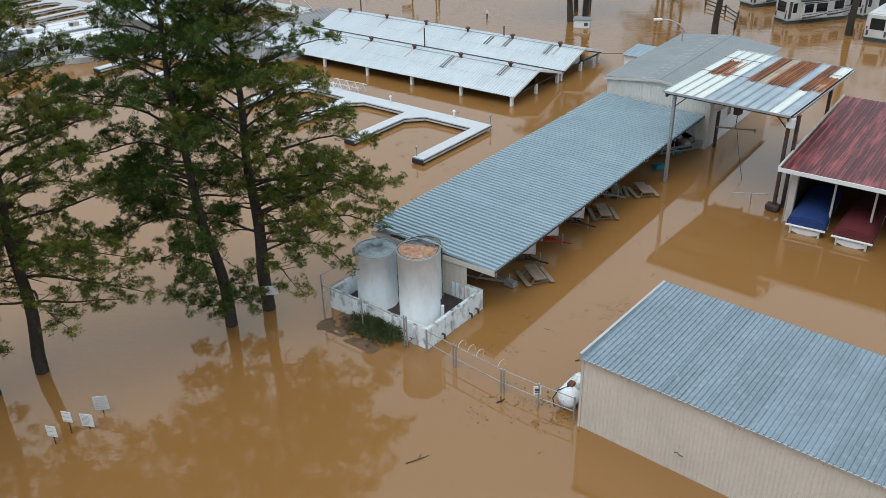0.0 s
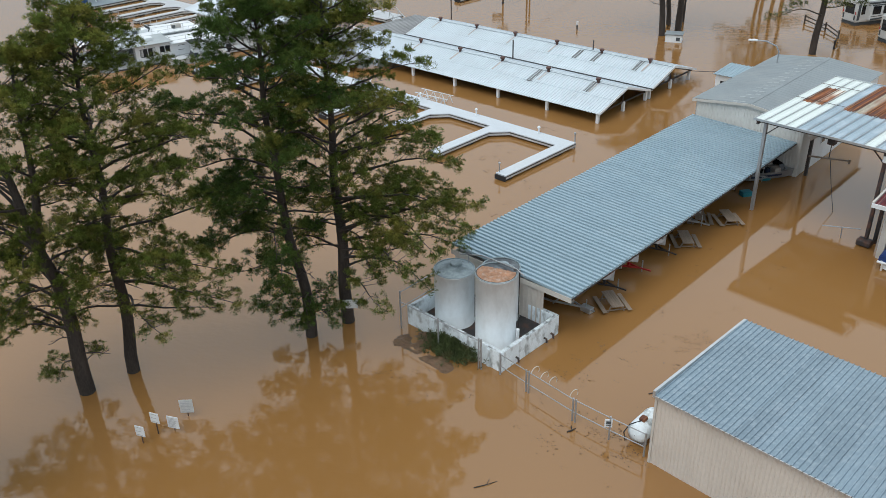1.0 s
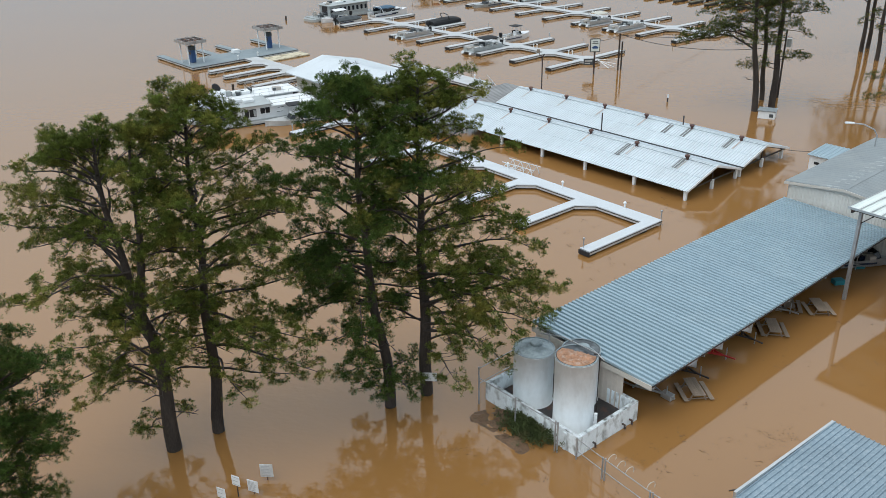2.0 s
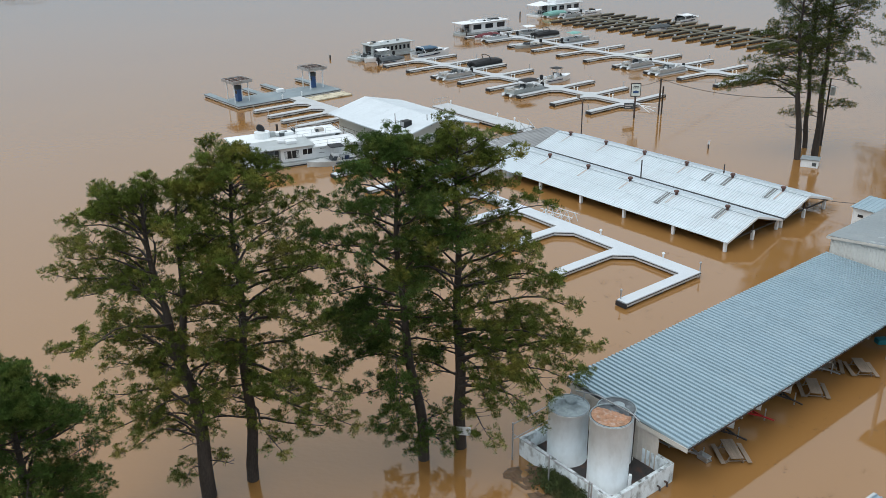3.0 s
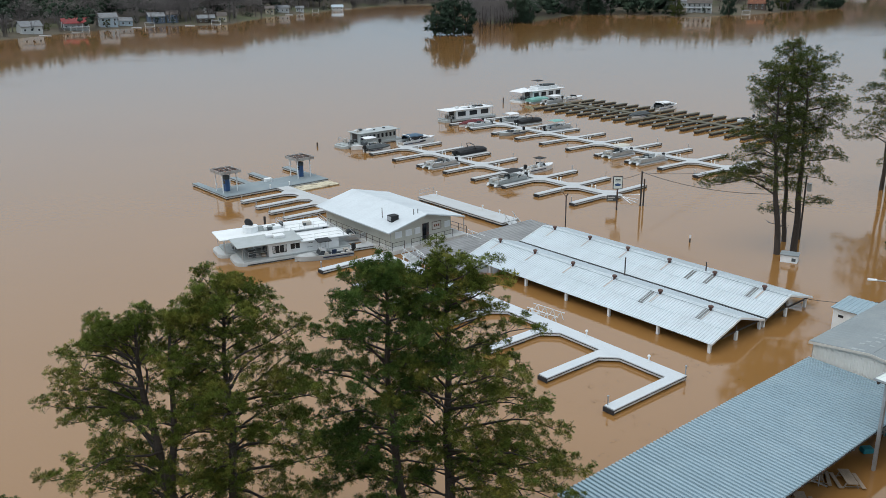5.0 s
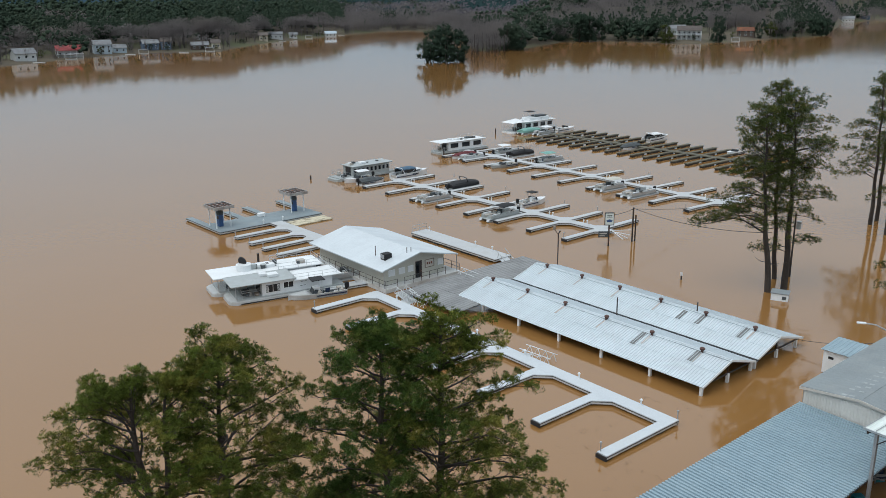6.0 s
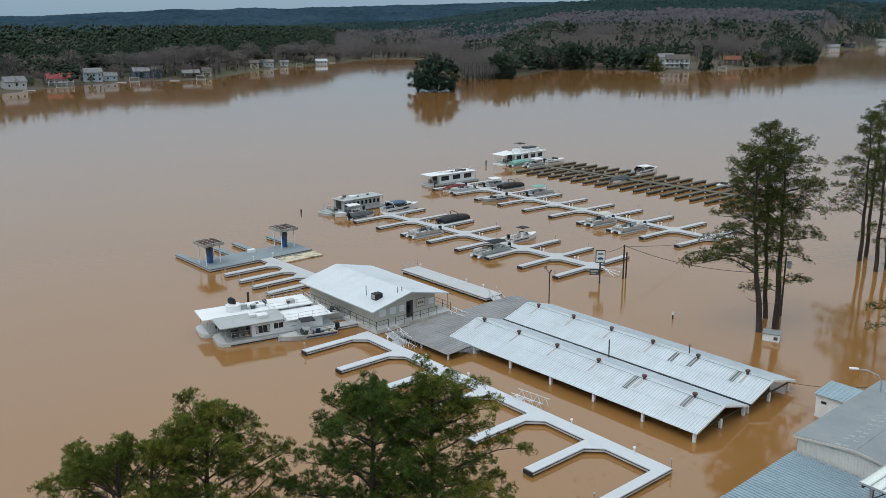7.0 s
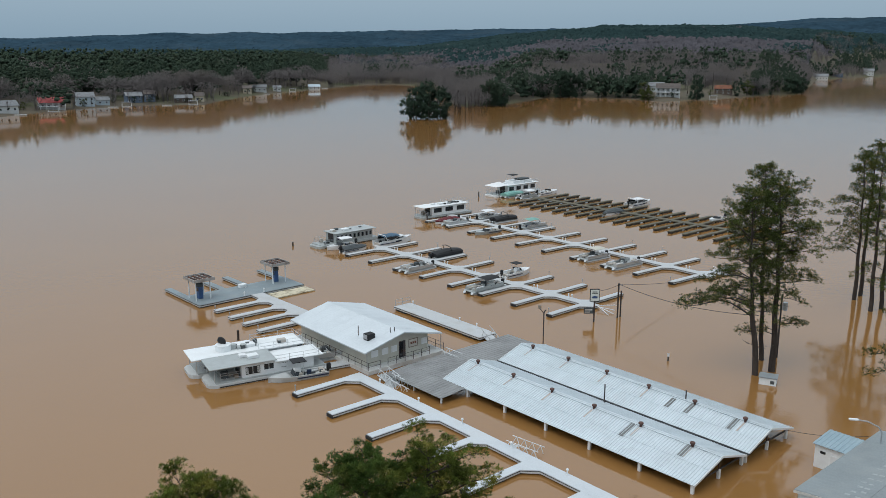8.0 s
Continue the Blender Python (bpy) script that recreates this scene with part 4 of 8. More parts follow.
def old_dock():
    a = radians(-36.0)
    t = thing("timber_dock", pose(-88 * math.cos(a) - 169.0 * math.sin(a), -88 * math.sin(a) + 169.0 * math.cos(a), 0, 0, 0, -36.0),
              "old mossy timber dock with many narrow fingers", "dock", "slip docks")
    L = 66
    part("walkway", boxes((-L, 0, -0.8, 0.8, 0.28, 0.5)), M_old_dock, t)
    for i in range(18):
        x = -1.5 - 3.68 * i
        for s in (-1, 1):
            f = part("finger", boxes((x - 0.45, x + 0.45, min(s * 0.82, s * 11.6), max(s * 0.82, s * 11.6), 0.3, 0.52)), M_old_dock, t)
            part("float", boxes((x - 0.38, x + 0.38, min(s * 7, s * 11.4), max(s * 7, s * 11.4), -0.2, 0.295), (x - 0.38, x + 0.38, min(s * 1, s * 5), max(s * 1, s * 5), -0.2, 0.295)), M_rubber, f)
    return t


old_dock()


def fuel_dock():
    t = thing("fuel_dock", pose(-63.7, 115.2, 0, 0, 0, -35.8), "blue-grey floating fuel dock with finger berths", "dock")
    slab(t, "platform", [(-6.2, 0), (0, 0), (0, 18.6), (-6.2, 18.6)], M_deck_blue)
    for y, x1 in ((0.55, -12.3), (7.1, -11.9), (11.1, -13.0), (18.0, -13.4)):
        f = slab(t, "finger", [(x1, y - 0.55), (-6.204, y - 0.55), (-6.204, y + 0.55), (x1, y + 0.55)], M_deck_blue)
        floats(f, [(x1, x1 + 1, y - 0.4, y + 0.4), (-9, -8, y - 0.4, y + 0.4)])
    floats(t, [(-6, -4.5, 0.1, 18.4), (-1.6, -0.1, 0.1, 18.4)])
    slab(t, "walkway", [(0.004, 8.8), (17.5, 8.8), (17.5, 10.9), (0.004, 10.9)], M_far_deck, label="pale walkway to the store")
    for x in (3.9, 8.4, 12.4, 16.5):
        f = slab(t, "finger", [(x - 0.5, 0.6), (x + 0.5, 0.6), (x + 0.5, 7.6), (x + 1.5, 8.796), (x - 1.5, 8.796), (x - 0.5, 7.6)], M_far_deck)
        floats(f, [(x - 0.4, x + 0.4, 0.65, 1.6), (x - 0.4, x + 0.4, 3.2, 4.2), (x - 0.4, x + 0.4, 5.8, 6.6)])
        tip_post(f, x - 0.35, 0.8, h=0.55)
    for x, y in ((-0.3, 7.8), (-0.3, 11.3), (-4.5, 10.3)):
        part("pedestal_lamp", BOLLARD, None, t, m=Matrix.Translation((x, y, 0.5)))
    part("dock_box", soft_box(-5.4, -4.6, 9.4, 10.6, 0.5, 1.05, 0.05), M_white, t)
    return t


fuel_dock()


M_rim = material("stained_grey_rim", (0.33, 0.32, 0.31), 0.75, 0, 0.2, 1.5, 9.0, dirt=(0.12, 0.08, 0.06), dirt_amount=0.6, dirt_scale=1.2)


def pump_canopy(m):
    t = thing("fuel_pump_canopy", m, "small square canopy on white posts over a fuel dispenser", "pump canopy", "fuel pump canopies")
    for x in (-1.2, 1.2):
        for y in (-1.2, 1.2):
            part("post", tube(bmesh.new(), [(x, y, 0), (x, y, 3.1)], 0.09, 10), M_white, t)
    part("roof", boxes((-1.75, 1.75, -1.55, 1.55, 3.1, 3.24)), M_dark_rust, t, "dark stained roof tray")
    part("roof_rim", boxes((-1.9, 1.9, -1.7, -1.6, 3.05, 3.5), (-1.9, 1.9, 1.6, 1.7, 3.05, 3.5), (-1.9, -1.8, -1.6, 1.6, 3.05, 3.5), (1.8, 1.9, -1.6, 1.6, 3.05, 3.5)), M_rim, t, "weathered pale rim")
    for y in (-0.8, 0.0, 0.8):
        part("roof_joist", boxes((-1.8, 1.8, y - 0.07, y + 0.07, 3.24, 3.42)), M_rim, t)
    for x in (-0.9, 0.2, 1.0):
        part("roof_strut", boxes((x - 0.05, x + 0.05, -1.6, 1.6, 3.42, 3.5)), M_dark_steel, t)
    d = part("dispenser", soft_box(-0.45, 0.45, -0.35, 0.35, 0.0, 1.9, 0.05), M_pump_blue, t, "blue fuel dispenser")
    part("display", boxes((-0.35, 0.35, -0.37, -0.355, 1.2, 1.7)), M_glass, d)
    part("head", soft_box(-0.5, 0.5, -0.4, 0.4, 1.9, 2.5, 0.05), M_charcoal, d)
    return t


for x, y in ((-3.6, 1.9), (-4.6, 16.0)):
    pump_canopy(pose(-63.7, 115.2, 0, 0, 0, -35.8) @ Matrix.Translation((x, y, 0.5)))

t = thing("swim_mat", pose(-63.7, 115.2, 0, 0, 0, -35.8) @ Matrix.Translation((0.3, 11.6, 0.0)), "stained beige floating foam mats", "floating mat")
for i in range(5):
    part("mat_section", soft_box(0, 2.9, i * 1.42, i * 1.42 + 1.38, 0.02, 0.22, 0.04), M_mat, t)


def long_pier():
    t = thing("pier", pose(-19.5, 109.35, 0, 0, 0, -37.3), "long pale floating pier with ramp at its end", "pier")
    L, W = 19.0, 3.1
    slab(t, "deck", [(-L, 0), (0, 0), (0, W), (-L, W)], M_far_deck, 0.62)
    floats(t, [(-L + 0.2 + i * 3.8, -L + 2.6 + i * 3.8, 0.1, W - 0.1) for i in range(5)])
    rail = bmesh.new()
    for z in (1.1, 1.6):
        beam(rail, (-L + 0.1, 0.2, z), (-L + 0.1, W - 0.1, z), 0.05, 0.05)
    for y in (0.2, W / 2, W - 0.1):
        beam(rail, (-L + 0.1, y, 0.6), (-L + 0.1, y, 1.6), 0.05, 0.05)
    part("end_rail", rail, M_alu, t)
    for x in (-L + 1.2, -L / 2 + 2.4, -3.5):
        part("pedestal_lamp", BOLLARD, None, t, m=Matrix.Translation((x, W - 0.4, 0.62)))
    ramp = bmesh.new()
    beam(ramp, (-0.3, W / 2, 0.62), (1.6, W / 2, -0.15), 1.6, 0.08)
    for y in (W / 2 - 0.8, W / 2 + 0.8):
        beam(ramp, (-0.6, y, 1.7), (1.9, y, 0.1), 0.06, 0.06)
        for k in range(4):
            x = -0.3 + k * 0.6
            beam(ramp, (x, y, 0.6 - (x + 0.3) * 0.4), (x + 0.3, y, 1.45 - (x + 0.3) * 0.6), 0.05, 0.05)
    part("ramp", ramp, M_alu, t, "bright metal ramp dipping into the water")
    return t


long_pier()


# ---- boats ----
M_slate_blue = material("faded_blue_canvas", (0.055, 0.11, 0.17), 0.75, 0, 0.2, 1.2, 12.0)
M_gel_pale = material("pale_grey_gelcoat", (0.50, 0.52, 0.52), 0.35, 0, 0.08, 0.8, 6.0, dirt=(0.33, 0.33, 0.31), dirt_amount=0.3)


def hull(bm, L, W, H, bow=0.45, floor=0.25, deck_from=0.62, keel=-0.25):
    """An open hull, stern at y = -L/2, bow at +L/2, with a cockpit and a fore deck."""
    n = 13
    rows = []
    for i in range(n):
        s = i / (n - 1)
        w = W / 2 * (1 - max(0, (s - (1 - bow)) / bow) ** 2.1 * 0.97) * (0.92 + 0.08 * min(1, s * 4))
        sheer = H * (1 + 0.22 * max(0, s - 0.4))
        y = -L / 2 + L * s
        inner = max(0.02, w - 0.14)
        fl = sheer - 0.03 if s >= deck_from else floor
        k = keel + 0.5 * abs(keel) * max(0, s - 0.6) * 4 * s
        rows.append([(0, y, k), (w * 0.82, y - 0.04 * L * (s > 0.98), 0.0 + 0.3 * H * max(0, s - 0.7)), (w, y, sheer), (inner, y, sheer), (inner * 0.96, y, fl), (0, y, fl)])
    rings = []
    for r in rows:
        right = [bm.verts.new(p) for p in r]
        left = [bm.verts.new((-p[0], p[1], p[2])) for p in r[1:5]]
        rings.append([*right, *left[::-1]])
    m = len(rings[0])
    for a, b in zip(rings, rings[1:]):
        for j in range(m):
            bm.faces.new((a[j], a[(j + 1) % m], b[(j + 1) % m], b[j]))
    bm.faces.new(rings[0])
    bm.faces.new(rings[-1][::-1])
    bmesh.ops.recalc_face_normals(bm, faces=bm.faces[:])
    return bm


def outboard(parent, y, x=0.0, z=0.3):
    bm = bmesh.new()
    box(bm, x - 0.24, x + 0.24, y - 0.55, y - 0.05, z + 0.25, z + 0.95)
    bmesh.ops.bevel(bm, geom=bm.edges[:], offset=0.08, segments=2, affect="EDGES")
    box(bm, x - 0.09, x + 0.09, y - 0.32, y - 0.12, z - 0.6, z + 0.26)
    part("outboard_motor", bm, M_black, parent, "black outboard motor")


def bow_top(parent, y0, y1, half, z, rise, mat, name="bimini_top"):
    """A canvas top arched across the boat, on thin hoops."""
    bm = bmesh.new()
    n, k = 9, 5
    g = []
    for j in range(k):
        y = y0 + (y1 - y0) * j / (k - 1)
        edge = rise * (0.25 if j in (0, k - 1) else 1.0)
        g.append([bm.verts.new((half * (2 * i / (n - 1) - 1), y, z - 0.35 * rise * 0 + edge * (1 - (2 * i / (n - 1) - 1) ** 2) - 0.12 * abs(2 * i / (n - 1) - 1) ** 4)) for i in range(n)])
    for a, b in zip(g, g[1:]):
        for i in range(n - 1):
            bm.faces.new((a[i], a[i + 1], b[i + 1], b[i]))
    ext = bmesh.ops.extrude_face_region(bm, geom=bm.faces[:])
    bmesh.ops.translate(bm, verts=[e for e in ext["geom"] if isinstance(e, bmesh.types.BMVert)], vec=(0, 0, -0.03))
    bmesh.ops.recalc_face_normals(bm, faces=bm.faces[:])
    top = part(name, bm, mat, parent, "canvas sun top")
    ym = (y0 + y1) / 2
    for s in (-1, 1):
        for y in (y0, y1):
            part("top_pole", tube(bmesh.new(), [(s * half, y, z - 0.1), (s * half * 0.96, ym, 0.95)], 0.025, 6), M_alu, top)


def clutter(t, half, y0, y1, z, seed, count=7):
    """Loose gear lying about an open deck."""
    rg = random.Random(seed)
    for _ in range(count):
        x, y = rg.uniform(-half, half - 0.4), rg.uniform(y0, y1 - 0.4)
        a, b, h = rg.uniform(0.2, 0.5), rg.uniform(0.25, 0.7), rg.uniform(0.2, 0.65)
        part("deck_gear", soft_box(x, x + a, y, y + b, z, z + h, 0.04, 1), rg.choice((M_black, M_charcoal, M_charcoal, M_gel_grey, M_seat, M_navy)), t)


def pontoon(m, label, L=6.8, top=None, cover=None, panel=None, arch=False):
    panel = panel or M_alu
    t = thing("pontoon_boat", m, label, "boat", "moored boats")
    W = 2.45
    for s in (-1, 1):
        bm = tube(bmesh.new(), [(s * 0.85, -L / 2, 0.08), (s * 0.85, L / 2 - 0.7, 0.08), (s * 0.85, L / 2 - 0.2, 0.2), (s * 0.85, L / 2, 0.36)], 0.31, 10)
        part("float_tube", bm, M_alu, t, "silver float tube")
    part("deck", soft_box(-W / 2, W / 2, -L / 2 + 0.2, L / 2 - 0.1, 0.42, 0.52, 0.02, 1), M_gel_grey, t)
    if cover:
        bm = bmesh.new()
        n, k = 9, 12
        g = []
        rng = random.Random(int(L * 10))
        for j in range(k):
            y = -L / 2 + 0.3 + (L - 0.5) * j / (k - 1)
            hgt = 1.15 + 0.25 * math.sin(3.1 * j / (k - 1)) + rng.uniform(-0.05, 0.05)
            g.append([bm.verts.new((W / 2 * c, y, z)) for c, z in ((-1.02, 0.5), (-1.0, 1.0), (-0.8, hgt), (-0.4, hgt + 0.12), (0, hgt + 0.18), (0.4, hgt + 0.12), (0.8, hgt), (1.0, 1.0), (1.02, 0.5))])
        for a, b in zip(g, g[1:]):
            for i in range(n - 1):
                bm.faces.new((a[i], a[i + 1], b[i + 1], b[i]))
        bm.faces.new(g[0][::-1])
        bm.faces.new(g[-1])
        bm.faces.new([r[0] for r in g] + [r[-1] for r in g[::-1]])
        bmesh.ops.recalc_face_normals(bm, faces=bm.faces[:])
        part("mooring_cover", bm, cover, t, "fitted canvas mooring cover")
    else:
        fence = bmesh.new()
        for x0, x1, y0, y1 in ((-W / 2, -W / 2 + 0.05, -L / 2 + 0.9, L / 2 - 0.5), (W / 2 - 0.05, W / 2, -L / 2 + 0.9, L / 2 - 0.5), (-W / 2, -0.4, L / 2 - 0.55, L / 2 - 0.5), (0.4, W / 2, L / 2 - 0.55, L / 2 - 0.5), (-W / 2, 0.5, -L / 2 + 0.9, -L / 2 + 0.95)):
            box(fence, x0, x1, y0, y1, 0.55, 0.98)
            box(fence, x0 - 0.01, x1 + 0.01, y0 - 0.01, y1 + 0.01, 1.06, 1.12)
        for x in (-W / 2 + 0.02, W / 2 - 0.07):
            for i in range(6):
                y = -L / 2 + 0.9 + i * (L - 1.45) / 5
                box(fence, x, x + 0.05, y, y + 0.05, 0.5, 1.1)
        part("rail_fence", fence, panel, t)
        for x0, x1, y0, y1 in ((-W / 2 + 0.1, -W / 2 + 0.75, L / 2 - 2.5, L / 2 - 0.7), (W / 2 - 0.75, W / 2 - 0.1, L / 2 - 2.5, L / 2 - 0.7), (-W / 2 + 0.1, W / 2 - 0.9, -L / 2 + 1.0, -L / 2 + 1.6)):
            seat = part("bench_seat", soft_box(x0, x1, y0, y1, 0.52, 0.9, 0.05), M_seat, t)
            part("backrest", soft_box(x0 if x0 < 0 else x1 - 0.18, x0 + 0.18 if x0 < 0 else x1, y0, y1, 0.9, 1.2, 0.04), M_gel, seat)
        part("console", soft_box(0.35, 1.05, -0.6, 0.1, 0.52, 1.35, 0.06), M_charcoal, t)
        clutter(t, W / 2 - 0.25, -L / 2 + 1.0, L / 2 - 0.8, 0.52, int(L * 100) + len(label))
    outboard(t, -L / 2 + 0.2)
    if top:
        bow_top(t, -L * 0.28, L * 0.14, W / 2 - 0.05, 2.15, 0.18, top)
    if arch:
        bm = tube(bmesh.new(), [(-1.1, 0.8, 0.9), (-1.05, 0.2, 2.1), (0, 0.0, 2.35), (1.05, 0.2, 2.1), (1.1, 0.8, 0.9)], 0.07, 7)
        part("folded_top", bm, M_black, t, "folded dark canvas top")
    return t


def runabout(m, label, L=6.2, W=2.3, H=0.75, hull_mat=None, cover=None, top=None, cabin=False, hardtop=False, motor=True, name="motor_boat"):
    t = thing(name, m, label, "boat", "moored boats")
    part("hull", hull(bmesh.new(), L, W, H), hull_mat or M_gel, t)
    band = bmesh.new()
    for s in (-1, 1):
        beam(band, (s * W * 0.47, -L / 2 + 0.1, H * 0.55), (s * W * 0.495, L * 0.05, H * 0.58), 0.05, 0.14)
    part("hull_stripe", band, M_navy, t)
    if cover:
        bm = bmesh.new()
        n = 10
        g = []
        for j in range(n):
            s = j / (n - 1)
            w = W / 2 * 1.02 * (1 - max(0, (s - 0.55) / 0.45) ** 2.1 * 0.95)
            hgt = H + 0.5 * math.sin(math.pi * min(1, 0.15 + 0.85 * s)) + 0.12 * (j % 2)
            y = -L / 2 + L * s
            g.append([bm.verts.new(p) for p in ((-w, y, H * 0.8), (-w, y, H + 0.06), (-w * 0.5, y, hgt), (0, y, hgt + 0.1), (w * 0.5, y, hgt), (w, y, H + 0.06), (w, y, H * 0.8))])
        for a, b in zip(g, g[1:]):
            for i in range(6):
                bm.faces.new((a[i], a[i + 1], b[i + 1], b[i]))
        bm.faces.new(g[0][::-1])
        bm.faces.new(g[-1])
        bmesh.ops.recalc_face_normals(bm, faces=bm.faces[:])
        part("canvas_cover", bm, cover, t, "sagging canvas cover")
    else:
        for x in (-0.55, 0.55):
            part("seat", soft_box(x - 0.28, x + 0.28, -0.4, 0.15, 0.25, 0.85, 0.06), M_seat, t)
        part("rear_bench", soft_box(-W / 2 + 0.3, W / 2 - 0.3, -L / 2 + 0.35, -L / 2 + 0.9, 0.25, 0.7, 0.05), M_seat, t)
        ws = bmesh.new()
        for a, b in (((-W * 0.42, 0.25), (-W * 0.3, 0.75)), ((-W * 0.3, 0.75), (W * 0.3, 0.75)), ((W * 0.3, 0.75), (W * 0.42, 0.25))):
            v = [ws.verts.new(p) for p in ((*a, H), (*b, H), (b[0] * 0.93, b[1] - 0.25, H + 0.5), (a[0] * 0.93, a[1] - 0.25, H + 0.5))]
            ws.faces.new(v)
        ext = bmesh.ops.extrude_face_region(ws, geom=ws.faces[:])
        bmesh.ops.translate(ws, verts=[e for e in ext["geom"] if isinstance(e, bmesh.types.BMVert)], vec=(0, -0.02, 0))
        bmesh.ops.recalc_face_normals(ws, faces=ws.faces[:])
        part("windscreen", ws, M_glass, t, "dark raked windscreen")
        clutter(t, W / 2 - 0.4, -L / 2 + 0.4, 0.2, 0.26, int(L * 100) + len(label), 5)
    if cabin:
        c = bmesh.new()
        box(c, -W * 0.36, W * 0.36, -0.2, L * 0.28, H, H + 0.45)
        bmesh.ops.bevel(c, geom=c.edges[:], offset=0.14, segments=2, affect="EDGES")
        part("cabin_top", c, hull_mat or M_gel, t)
        for sx in (-1, 1):
            part("cabin_window", boxes((sx * W * 0.36 - 0.02, sx * W * 0.36 + 0.02, 0.1, L * 0.2, H + 0.12, H + 0.34)), M_glass, t)
            part("hull_window", boxes((sx * W * 0.485 - 0.03, sx * W * 0.485 + 0.03, -L * 0.05, L * 0.12, H * 0.62, H * 0.8)), M_glass, t)
        part("radar_arch", tube(bmesh.new(), [(-W * 0.46, -L * 0.28, H), (-W * 0.4, -L * 0.34, H + 1.1), (W * 0.4, -L * 0.34, H + 1.1), (W * 0.46, -L * 0.28, H)], 0.08, 8), M_gel, t)
    if cabin and top:
        curtain = bmesh.new()
        for sx in (-1, 1):
            beam(curtain, (sx * (W / 2 - 0.22), -L * 0.34, H + 0.42), (sx * (W / 2 - 0.34), L * 0.06, H + 0.42), 0.05, 0.75)
        beam(curtain, (-W / 2 + 0.4, L * 0.07, H + 0.42), (W / 2 - 0.4, L * 0.07, H + 0.42), 0.05, 0.75)
        part("side_curtain", curtain, M_glass, t, "clear cockpit curtains")
        bow_top(t, -L * 0.36, L * 0.08, W / 2 - 0.2, H + 0.82, 0.3, top)
    elif top:
        bow_top(t, -L * 0.3, L * 0.1, W / 2 - 0.15, H + 1.35, 0.16, top)
    if hardtop:
        part("hardtop", soft_box(-0.85, 0.85, -0.9, 0.8, 2.2, 2.3, 0.04), hardtop, t, "small T-top roof")
        for x in (-0.6, 0.6):
            for y in (-0.5, 0.5):
                part("top_pole", tube(bmesh.new(), [(x, y, 0.3), (x * 1.1, y, 2.2)], 0.03, 6), M_alu, t)
        part("console", soft_box(-0.4, 0.4, -0.3, 0.5, 0.25, 1.3, 0.06), M_gel, t)
    if motor:
        outboard(t, -L / 2 + 0.05, z=H - 0.25)
    return t


